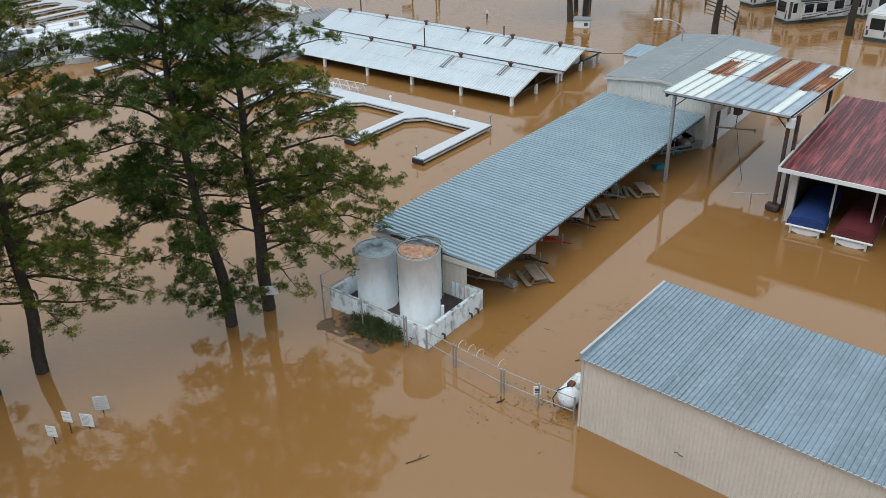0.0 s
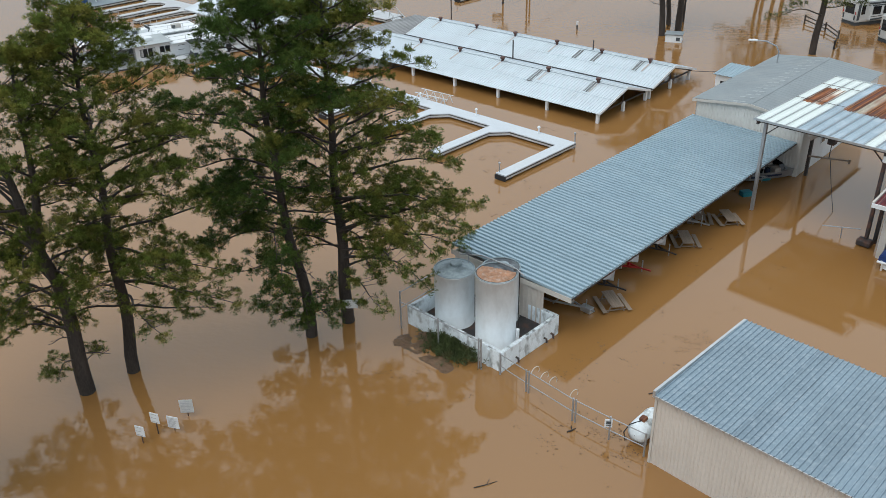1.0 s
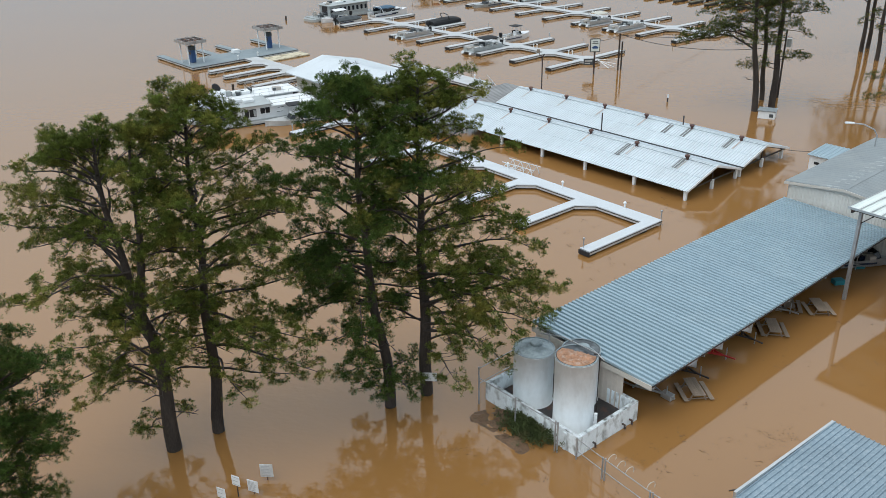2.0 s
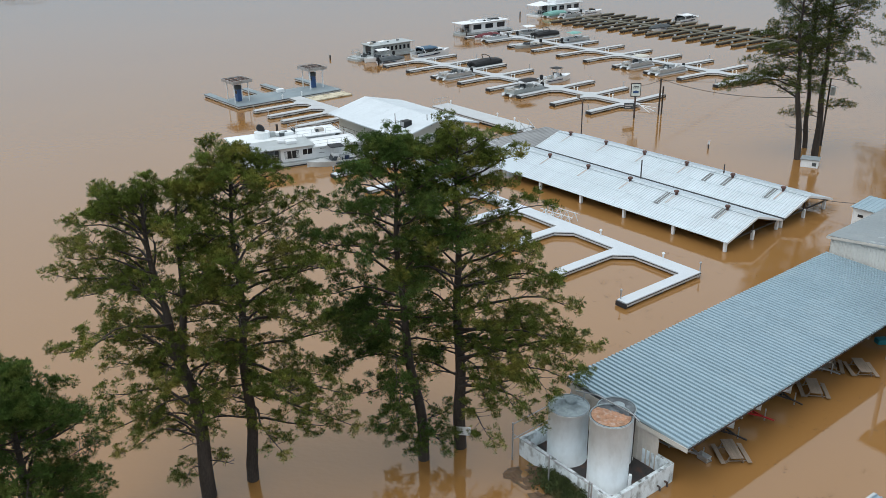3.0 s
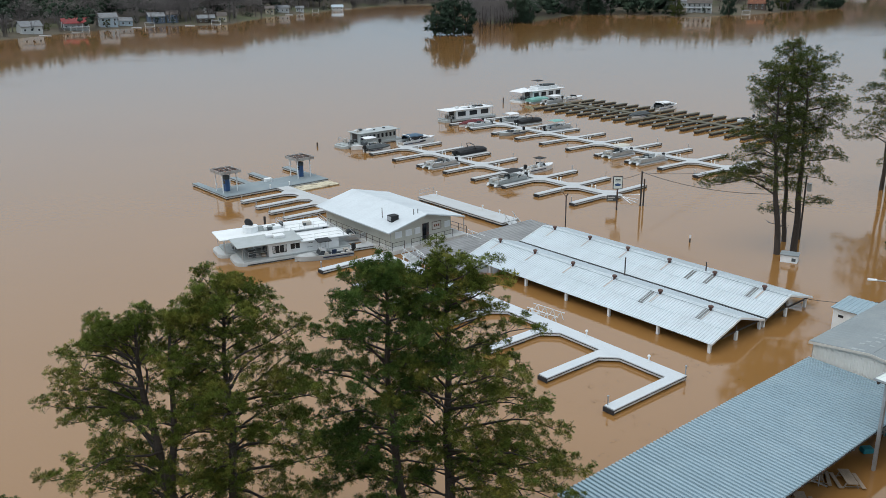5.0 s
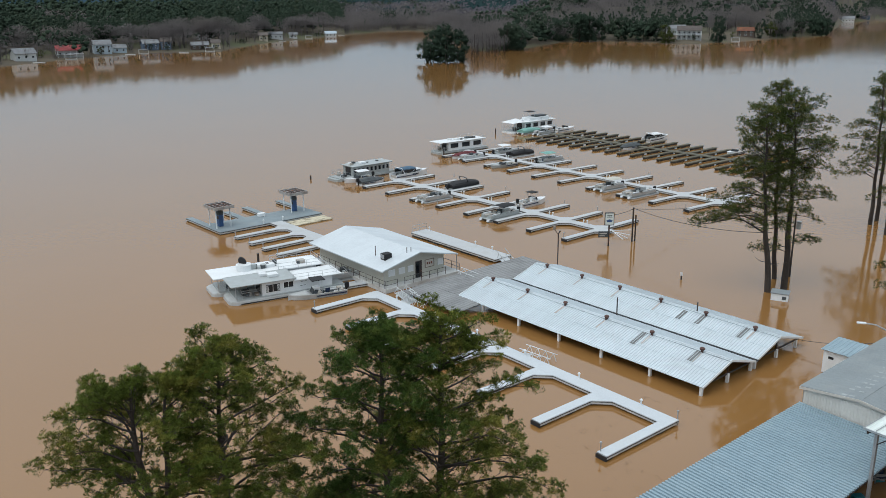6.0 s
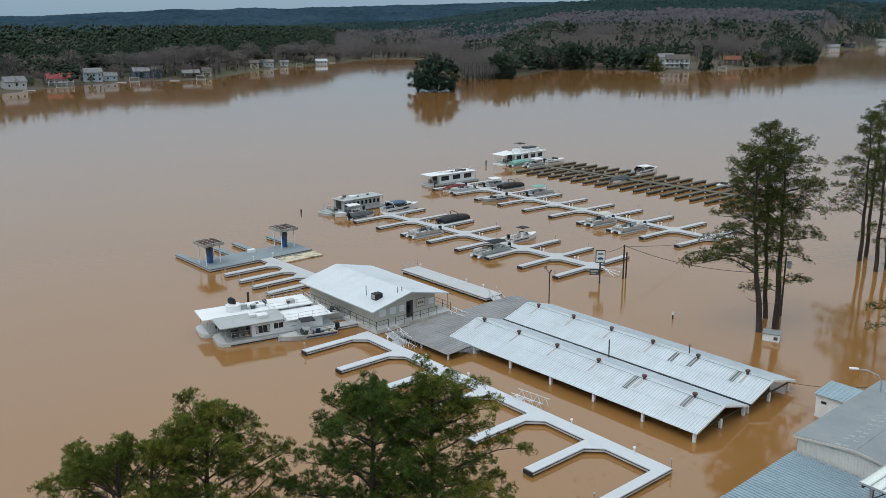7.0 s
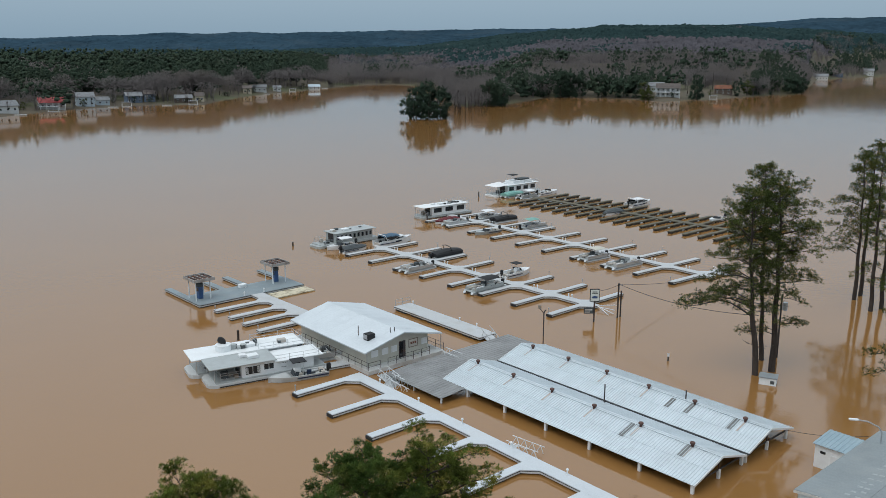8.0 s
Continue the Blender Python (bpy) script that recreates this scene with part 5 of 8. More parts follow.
def houseboat(m, label, L=15.0, W=4.2, wall=None, roof_mat=None, front=3.2, cab_h=2.25, upper=False, windows=5, trim=None, two_tier=False, stepped=False, over=None, hull_mat=None):
    t = thing("houseboat", m, label, "houseboat", "houseboats")
    wall, roof_mat = wall or M_gel, roof_mat or M_white
    h = bmesh.new()
    prism(h, [(-W / 2, -L / 2), (W / 2, -L / 2), (W / 2, L / 2 - 1.0), (W / 2 - 0.25, L / 2 - 0.35), (W / 2 - 0.8, L / 2), (-W / 2 + 0.8, L / 2), (-W / 2 + 0.25, L / 2 - 0.35), (-W / 2, L / 2 - 1.0)], -0.3, 0.46)
    bmesh.ops.bevel(h, geom=[e for e in h.edges if abs(e.verts[0].co.z - e.verts[1].co.z) < 0.01], offset=0.06, segments=2, affect="EDGES")
    part("hull", h, hull_mat or M_gel, t, "flat barge hull")
    part("deck", boxes((-W / 2 + 0.12, W / 2 - 0.12, -L / 2 + 0.15, L / 2 - 0.9, 0.46, 0.62)), M_gel_grey, t)
    # The shaded gap under the hull is a black strip on its side.
    for sx in (-1, 1):
        part("pontoon_shadow_gap", boxes((sx * (W / 2 + 0.004) - 0.012, sx * (W / 2 + 0.004) + 0.012, -L / 2 + 0.3, L / 2 - 1.3, 0.02, 0.16)), M_rubber, t, "dark strip drawn as the shade at the waterline")
    y0, y1 = -L / 2 + 1.6, L / 2 - front
    zc = 0.62 + cab_h
    step = y0 + (y1 - y0) * 0.56 if stepped else y0
    cab = part("cabin", boxes((-W / 2 + 0.35, W / 2 - 0.35, step, y1, 0.62, zc)), wall, t)
    n = windows
    if stepped:
        n = 0
        part("rear_cabin", boxes((-W / 2 + 0.35, W / 2 - 0.35, y0, step - 0.003, 0.62, zc - 0.32)), wall, t)
        part("sun_deck", soft_box(-W / 2 + 0.05, W / 2 - 0.05, y0 - 1.2, step - 0.02, zc - 0.32, zc - 0.2, 0.04), M_white, t, "white roof deck over the rear cabin")
        for sx in (-1, 1):
            for y, wd, za, zb in ((y1 - 1.35, 1.9, 1.0, 2.45), (y1 - 3.3, 1.3, 1.35, 2.45), (step - 1.2, 0.9, 1.25, 1.5), (step - 1.3, 0.9, 1.95, 2.2), (step - 3.0, 0.9, 1.95, 2.2)):
                xx = sx * (W / 2 - 0.35)
                za, zb = (0.62 + (q - 0.62) * cab_h / 2.25 for q in (za, zb))
                win = part("window", boxes((xx - 0.03, xx + 0.03, y - wd / 2, y + wd / 2, za, zb)), M_white, cab)
                part("pane", boxes((xx - 0.04, xx + 0.04, y - wd / 2 + 0.07, y - 0.03, za + 0.06, zb - 0.06)), M_glass, win)
                part("pane", boxes((xx - 0.04, xx + 0.04, y + 0.03, y + wd / 2 - 0.07, za + 0.06, zb - 0.06)), M_glass, win)
                if zb - za > 1:
                    for k in range(7):
                        zz = za + 0.15 + k * (zb - za - 0.25) / 7
                        part("blind_slat", boxes((xx - 0.046, xx + 0.046, y - wd / 2 + 0.1, y - wd * 0.28, zz, zz + 0.06), (xx - 0.046, xx + 0.046, y + wd * 0.28, y + wd / 2 - 0.1, zz, zz + 0.06)), M_white, win)
    for sx in (-1, 1):
        for i in range(n):
            y = y0 + (y1 - y0) * (i + 0.5) / n
            wd = (y1 - y0) / n * 0.66
            win = part("window", boxes((sx * (W / 2 - 0.35) - 0.03, sx * (W / 2 - 0.35) + 0.03, y - wd / 2, y + wd / 2, 1.2, zc - 0.35)), trim or M_alu, cab)
            part("pane", boxes((sx * (W / 2 - 0.35) - 0.04, sx * (W / 2 - 0.35) + 0.04, y - wd / 2 + 0.06, y + wd / 2 - 0.06, 1.26, zc - 0.41)), M_glass, win)
    part("front_door", boxes((-0.9, 0.9, y1, y1 + 0.04, 0.66, zc - 0.15)), M_glass, cab, "dark sliding glass door")
    part("roof", soft_box(-W / 2 - 0.05, W / 2 + 0.05, step - (0.8 if not stepped else 0.3), y1 + (over if over is not None else front - 0.2 if not two_tier else 1.4), zc, zc + 0.14, 0.05), roof_mat, t)
    if two_tier:
        part("upper_cabin", soft_box(-W / 2 + 0.8, W / 2 - 0.8, y0 + 1.2, y1 - 2.5, zc + 0.14, zc + 0.95, 0.06), roof_mat, t)
    for sx in (-1, 1):
        for y in (() if over is not None else (y1 + front - 0.8,)) + (() if stepped else (y0 - 0.6,)):
            part("roof_post", tube(bmesh.new(), [(sx * (W / 2 - 0.2), y, 0.62), (sx * (W / 2 - 0.2), y, zc)], 0.04, 6), M_alu, t)
    rail = bmesh.new()
    for z in (1.0, 1.4, 1.65):
        beam(rail, (-W / 2 + 0.1, y1, z), (-W / 2 + 0.1, L / 2 - 1.5, z), 0.03, 0.03)
        beam(rail, (W / 2 - 0.1, y1, z), (W / 2 - 0.1, L / 2 - 1.5, z), 0.03, 0.03)
        beam(rail, (-W / 2 + 0.1, L / 2 - 1.5, z), (W / 2 - 0.1, L / 2 - 1.5, z), 0.03, 0.03)
    for x in (-W / 2 + 0.1, 0, W / 2 - 0.1):
        beam(rail, (x, L / 2 - 1.5, 0.62), (x, L / 2 - 1.5, 1.65), 0.04, 0.04)
    part("deck_rail", rail, M_alu, t)
    if upper:
        zc -= 0.34 * stepped
        up = bmesh.new()
        for z in (0.45, 0.85):
            for x in (-W / 2 + 0.15, W / 2 - 0.15):
                beam(up, (x, y0 - 0.6, zc + z), (x, y0 + 5.0, zc + z), 0.03, 0.03)
            for y in (y0 - 0.6, y0 + 5.0):
                beam(up, (-W / 2 + 0.15, y, zc + z), (W / 2 - 0.15, y, zc + z), 0.03, 0.03)
        for x in (-W / 2 + 0.15, W / 2 - 0.15):
            for y in (y0 - 0.6, y0 + 1.3, y0 + 3.1, y0 + 5.0):
                beam(up, (x, y, zc + 0.1), (x, y, zc + 0.85), 0.035, 0.035)
        part("roof_rail", up, M_alu, t, "thin roof deck railing")
        zc += 0.34 * stepped
    part("roof_hatch", soft_box(-0.6, 0.5, step * 0.3 + y1 * 0.7 - 1.3, step * 0.3 + y1 * 0.7, zc + 0.14, zc + 0.5, 0.05), M_white, t)
    part("air_conditioner", soft_box(0.2, 1.0, 2.0, 2.9, zc + 0.14, zc + 0.5, 0.06), M_gel, t)
    rg = random.Random(int(L * 7 + W * 31 + windows))
    for _ in range(0 if stepped else 5):
        x, y, q = rg.uniform(-1.2, 1.0), rg.uniform(step + 0.3, y1 - 0.8), rg.uniform(0.3, 0.8)
        part("roof_gear", soft_box(x, x + q, y, y + q * rg.uniform(0.8, 2), zc + 0.141, zc + 0.14 + rg.uniform(0.15, 0.5), 0.05), rg.choice((M_charcoal, M_gel_grey, M_seat, M_black)), t)
    for _ in range(3):
        x, y = rg.uniform(-W / 2 + 0.4, W / 2 - 0.9), rg.uniform(y1 + 0.2, L / 2 - 2.3)
        part("deck_gear", soft_box(x, x + rg.uniform(0.4, 0.7), y, y + rg.uniform(0.4, 0.9), 0.62, rg.uniform(0.9, 1.5), 0.05), rg.choice((M_charcoal, M_seat, M_black, M_wood)), t)
    part("deck_chair", boxes((-1.2, -0.6, L / 2 - 2.6, L / 2 - 2.0, 0.62, 1.0), (-1.2, -0.6, L / 2 - 2.6, L / 2 - 2.5, 1.0, 1.5)), M_charcoal, t)
    return t


ROW_A = pose(-4.8, 128.3, 0, 0, 0, -35.8)
ROW_B = pose(14.2, 150.9, 0, 0, 0, -39.3)


def berth(row, x, y, turn=0):
    return row @ pose(x, y, 0, 0, 0, turn)


# moored at the store
houseboat(pose(-42.9, 92.3, 0, 0, 0, 131), "white houseboat with grey flat roof moored at the store", L=14.5, W=4.2, roof_mat=M_gel_grey, upper=True, windows=4, front=4.0, stepped=True, hull_mat=M_gel_pale, cab_h=1.62)
hb = houseboat(pose(-46.3, 94.9, 0, 0, 0, 131), "long white houseboat with rounded roof box and railings", L=15.0, W=4.3, upper=True, windows=5, front=4.4, cab_h=1.62, hull_mat=M_gel_pale)
part("roof_box", tube(bmesh.new(), [(-0.2, 3.0, 2.38), (-0.2, 3.0, 3.15)], 0.95, 18), M_white, hb)
part("helm_seat", lathe(bmesh.new(), [(0.3, -0.12), (0.55, -0.06), (0.6, 0.1), (0.4, 0.2), (0.2, 0.16)], 18), M_black, hb, "black tyre-shaped seat cover", m=pose(0.1, 3.1, 3.45, 75, 0, 40))
rg = random.Random(77)
for k in range(9):
    x, y, q = rg.uniform(-1.0, 0.6), -1.4 + 0.36 * k, rg.uniform(0.35, 0.8)
    part("stowed_gear", soft_box(x, x + q, y, y + rg.uniform(0.4, 0.8), 2.38, 2.38 + rg.uniform(0.25, 0.65), 0.08), rg.choice((M_charcoal, M_black, M_gel_grey, M_charcoal)), hb, "dark stowed gear on the roof")
for boat, y0 in ((hb, -8.2),):
    part("stern_rail", boxes(*[(x - 0.03, x + 0.03, y0 + 0.3, y0 + 0.36, 0.6, 1.7) for x in (-1.9, -0.9, 0.1, 1.0, 1.9)], (-1.95, 1.95, y0 + 0.3, y0 + 0.36, 1.65, 1.72), (-1.95, 1.95, y0 + 0.3, y0 + 0.36, 1.15, 1.2)), M_gel, boat)
    part("barrel", lathe(bmesh.new(), [(0.3, 0.62), (0.32, 0.9), (0.3, 1.5)], 12, (1.2, y0 + 1.0)), M_charcoal, boat)
    part("grill", soft_box(-1.3, -0.5, y0 + 0.7, y0 + 1.3, 0.62, 1.5, 0.08), M_black, boat, "black covered grill")
dk = thing("boarding_dock", pose(-36.6, 95.2, 0, 0, 0, 131), "short grey boarding dock between houseboats and store", "dock")
slab(dk, "deck", [(-1.0, -4.6), (0.6, -4.6), (0.6, 3.0), (-1.0, 3.0)], M_far_deck, 0.45)
floats(dk, [(-0.9, 0.5, -4.4, -3.2), (-0.9, 0.5, 1.6, 2.8)])
lad = bmesh.new()
for x in (-0.25, 0.25):
    beam(lad, (x, -2.2, 0.45), (x, -0.6, 2.6), 0.05, 0.05)
for k in range(6):
    beam(lad, (-0.25, -2.0 + 0.27 * k, 0.72 + 0.36 * k), (0.25, -2.0 + 0.27 * k, 0.72 + 0.36 * k), 0.04, 0.04)
part("boarding_ladder", lad, M_alu, dk, "pale metal ladder")
runabout(pose(-38.4, 91.8, 0, 0, 0, 128.5), "flat grey centre console boat with black T-top", L=7.2, W=2.1, H=0.6, hull_mat=M_gel_pale, hardtop=M_black)
pontoon(pose(-37.6, 99.0, 0, 0, 0, 131), "grey pontoon boat with railings beside the store", L=5.6)

# first row
houseboat(berth(ROW_A, -63.6, -1.6, 180), "old grey houseboat with a row of dark windows", L=15.0, wall=M_gel_grey, roof_mat=M_gel_grey, windows=9, front=4.2, cab_h=1.9, over=0.4, hull_mat=M_gel_grey)
runabout(berth(ROW_A, -59.9, -5.0, 180), "white runabout with a pale hard canopy", L=6.8, top=M_gel)
runabout(berth(ROW_A, -56.2, -4.5), "small boat under grey canvas cover", L=6.0, cover=M_charcoal)
runabout(berth(ROW_A, -56.2, 5.4), "white cabin cruiser with navy stripe and blue canvas", L=9.0, W=2.9, H=1.15, cabin=True, top=M_slate_blue, motor=False)
pontoon(berth(ROW_A, -36.2, -5.0, 180), "grey pontoon boat with silver railings", L=7.0)
pontoon(berth(ROW_A, -40.5, 5.6), "pontoon boat under a black mooring cover", L=7.2, cover=M_black, arch=True)
pontoon(berth(ROW_A, -18.7, -5.2, 180), "pontoon boat with green trim and black folded top", L=7.8, top=M_black, panel=M_gel_grey)
runabout(berth(ROW_A, -22.0, 5.6), "white centre console boat with black T-top", L=6.8, W=2.4, H=0.85, hardtop=M_black)
# second row
houseboat(berth(ROW_B, -75.6, 0.0, 180), "white houseboat with dark trim and sun roof", L=15.0, windows=3, trim=M_black, front=3.0, cab_h=2.0, hull_mat=M_gel_grey, upper=True)
runabout(berth(ROW_B, -67.4, -5.2, 180), "small runabout under dark red canvas", L=6.6, cover=M_red_canvas)
pontoon(berth(ROW_B, -64.3, -5.0, 180), "grey pontoon boat with open deck", L=6.6)
pontoon(berth(ROW_B, -65.2, 5.6), "pontoon boat with white sun top", L=7.0, top=M_gel)
pontoon(berth(ROW_B, -60.4, 6.0), "pontoon boat under a black mooring cover with arch", L=7.0, cover=M_black, arch=True)
runabout(berth(ROW_B, -52.9, -5.6, 180), "grey open fishing boat with black outboard", L=6.8, hull_mat=M_gel_grey, H=0.6)
pontoon(berth(ROW_B, -51.0, 6.2), "pontoon boat with teal sun top", L=7.4, top=M_teal)
pontoon(berth(ROW_B, -22.4, -5.4, 180), "pontoon boat with faded brown top", L=6.8, top=M_taupe)
pontoon(berth(ROW_B, -15.2, -5.4, 180), "long grey pontoon boat with silver railings", L=8.0)
# old timber dock
big_boat = houseboat(pose(-32.3, 235.4, 0, 0, 0, 144), "large white houseboat with peaked white awning", L=18.0, W=4.8, upper=True, windows=4, front=5.0, two_tier=True, cab_h=2.1)
pk = bmesh.new()
v = [pk.verts.new(p) for p in ((-2.4, 4.2, 2.95), (2.4, 4.2, 2.95), (2.4, 8.8, 2.85), (-2.4, 8.8, 2.85), (0, 5.4, 3.8))]
for q in ((0, 1, 4), (1, 2, 4), (2, 3, 4), (3, 0, 4), (3, 2, 1, 0)):
    pk.faces.new([v[i] for i in q])
part("awning", pk, M_gel, big_boat, "peaked white awning")
bow_top(big_boat, -1.0, 1.6, 1.2, 5.3, 0.15, M_black)
part("roof_gear", soft_box(-1.3, 0.9, -5.5, -1.5, 3.68, 4.1, 0.12), M_charcoal, big_boat, "dark covered gear on the roof")
pontoon(pose(-31.6, 229.5, 0, 0, 0, 144), "pontoon boat under a teal tarpaulin", L=7.0, cover=M_teal)
pontoon(pose(-27.3, 228.4, 0, 0, 0, 144), "grey pontoon boat with pale sun top", L=7.0, top=M_gel)
runabout(pose(-22.6, 236.0, 0, 0, 0, -36), "white runabout tied to the timber dock", L=8.0, W=2.6, H=0.9)
runabout(pose(2.2, 223.0, 0, 0, 0, -36), "white cabin cruiser with black canvas top", L=9.0, W=2.9, H=1.1, cabin=True, top=M_gel)
runabout(pose(-4.4, 208.8, 0, 0, 0, 144), "dark covered fishing boat at the timber dock", L=7.0, cover=M_charcoal)
runabout(pose(19.8, 205.6, 0, 0, 0, 144), "white runabout at the timber dock", L=6.5)


# covered boats in the boathouse
def covered_bass_boat(m, label, canvas):
    t = thing("covered_boat", m, label, "boat", "covered boats")
    L, W = 6.4, 2.3
    bm = bmesh.new()
    g = []
    n = 13
    for j in range(n):
        s = j / (n - 1)
        w = W / 2 * (1 - 0.12 * s - max(0, (s - 0.8) / 0.2) ** 2 * 0.1)
        y = L * s
        crown = 0.95 + 0.34 * math.sin(math.pi * min(1, s * 1.25 + 0.08)) * (0.6 + 0.4 * s)
        g.append([bm.verts.new(p) for p in ((-w - 0.02, y, 0.42), (-w, y, 0.78), (-w * 0.75, y, crown * 0.93), (-w * 0.3, y, crown + 0.03 * (j % 2)), (w * 0.3, y, crown), (w * 0.75, y, crown * 0.93), (w, y, 0.78), (w + 0.02, y, 0.42))])
    for a, b in zip(g, g[1:]):
        for i in range(7):
            bm.faces.new((a[i], a[i + 1], b[i + 1], b[i]))
    bm.faces.new(g[0][::-1])
    bm.faces.new(g[-1])
    bmesh.ops.recalc_face_normals(bm, faces=bm.faces[:])
    bmesh.ops.bevel(bm, geom=[e for e in bm.edges if e.calc_face_angle(0) > 0.6], offset=0.07, segments=2, affect="EDGES")
    part("canvas_cover", bm, canvas, t)
    part("hull", hull(bmesh.new(), L, W - 0.08, 0.5, bow=0.3), M_gel, t, m=pose(0, L / 2, 0.02))
    part("rub_rail", soft_box(-W / 2 - 0.05, W / 2 + 0.05, -0.12, 0.04, 0.34, 0.46, 0.04), M_gel, t)
    for x in (-0.85, 0.85):
        part("bunk_post", boxes((x - 0.06, x + 0.06, -0.1, 0.04, -0.4, 0.34)), M_cream_trim, t)
    return t


covered_bass_boat(pose(22.55, 47.75, 0.12, 0, 0, -33), "boat under a royal blue canvas cover in the boathouse", M_blue_canvas)
covered_bass_boat(pose(24.75, 46.0, 0.12, 0, 0, -35), "boat under a maroon canvas cover in the boathouse", M_red_canvas)


# fishing boat drawn up under the far end of the shelter
runabout(pose(18.5, 62.6, 0.12, 0, 0, -70), "grey aluminium fishing boat under the shelter's open end", L=4.8, W=1.7, H=0.55, hull_mat=M_steel)


# ---- trees ----
class TriSoup:
    """Collects vertices and faces for one mesh."""

    def __init__(self):
        self.v, self.f = [], []

    def tube(self, pts, r0, r1, n=6):
        base = len(self.v)
        k = len(pts)
        for i, p in enumerate(pts):
            d = (pts[min(i + 1, k - 1)] - pts[max(i - 1, 0)]).normalized()
            s = d.orthogonal().normalized()
            u = d.cross(s)
            r = r0 + (r1 - r0) * i / (k - 1)
            for j in range(n):
                a = 2 * math.pi * j / n
                self.v.append(p + r * (math.cos(a) * s + math.sin(a) * u))
        for i in range(k - 1):
            for j in range(n):
                a, b = base + i * n + j, base + i * n + (j + 1) % n
                self.f.append((a, b, b + n, a + n))

    def tuft(self, p, d, size, count, rng, width=0.035):
        """One tuft: needle sprays standing out from a common point."""
        hub = len(self.v)
        self.v.append(p)
        for _ in range(count):
            w = Vector((rng.gauss(0, 1), rng.gauss(0, 1), rng.gauss(0.15, 0.8))).normalized()
            w = (w * 0.95 + d * 0.55 + Vector((0, 0, 0.15))).normalized()
            ln = size * rng.uniform(0.65, 1.1)
            s = w.cross(Vector((rng.gauss(0, 1), rng.gauss(0, 1), rng.gauss(0, 1)))).normalized() * width * rng.uniform(0.7, 1.3)
            b = len(self.v)
            self.v += [p + w * ln * 0.8 + s * 1.25, p + w * ln - s * 0.9]
            self.f.append((hub, b, b + 1))

    def mesh(self, name, mat):
        me = bpy.data.meshes.new(name)
        me.from_pydata([tuple(p) for p in self.v], [], self.f)
        me.materials.append(mat)
        return me


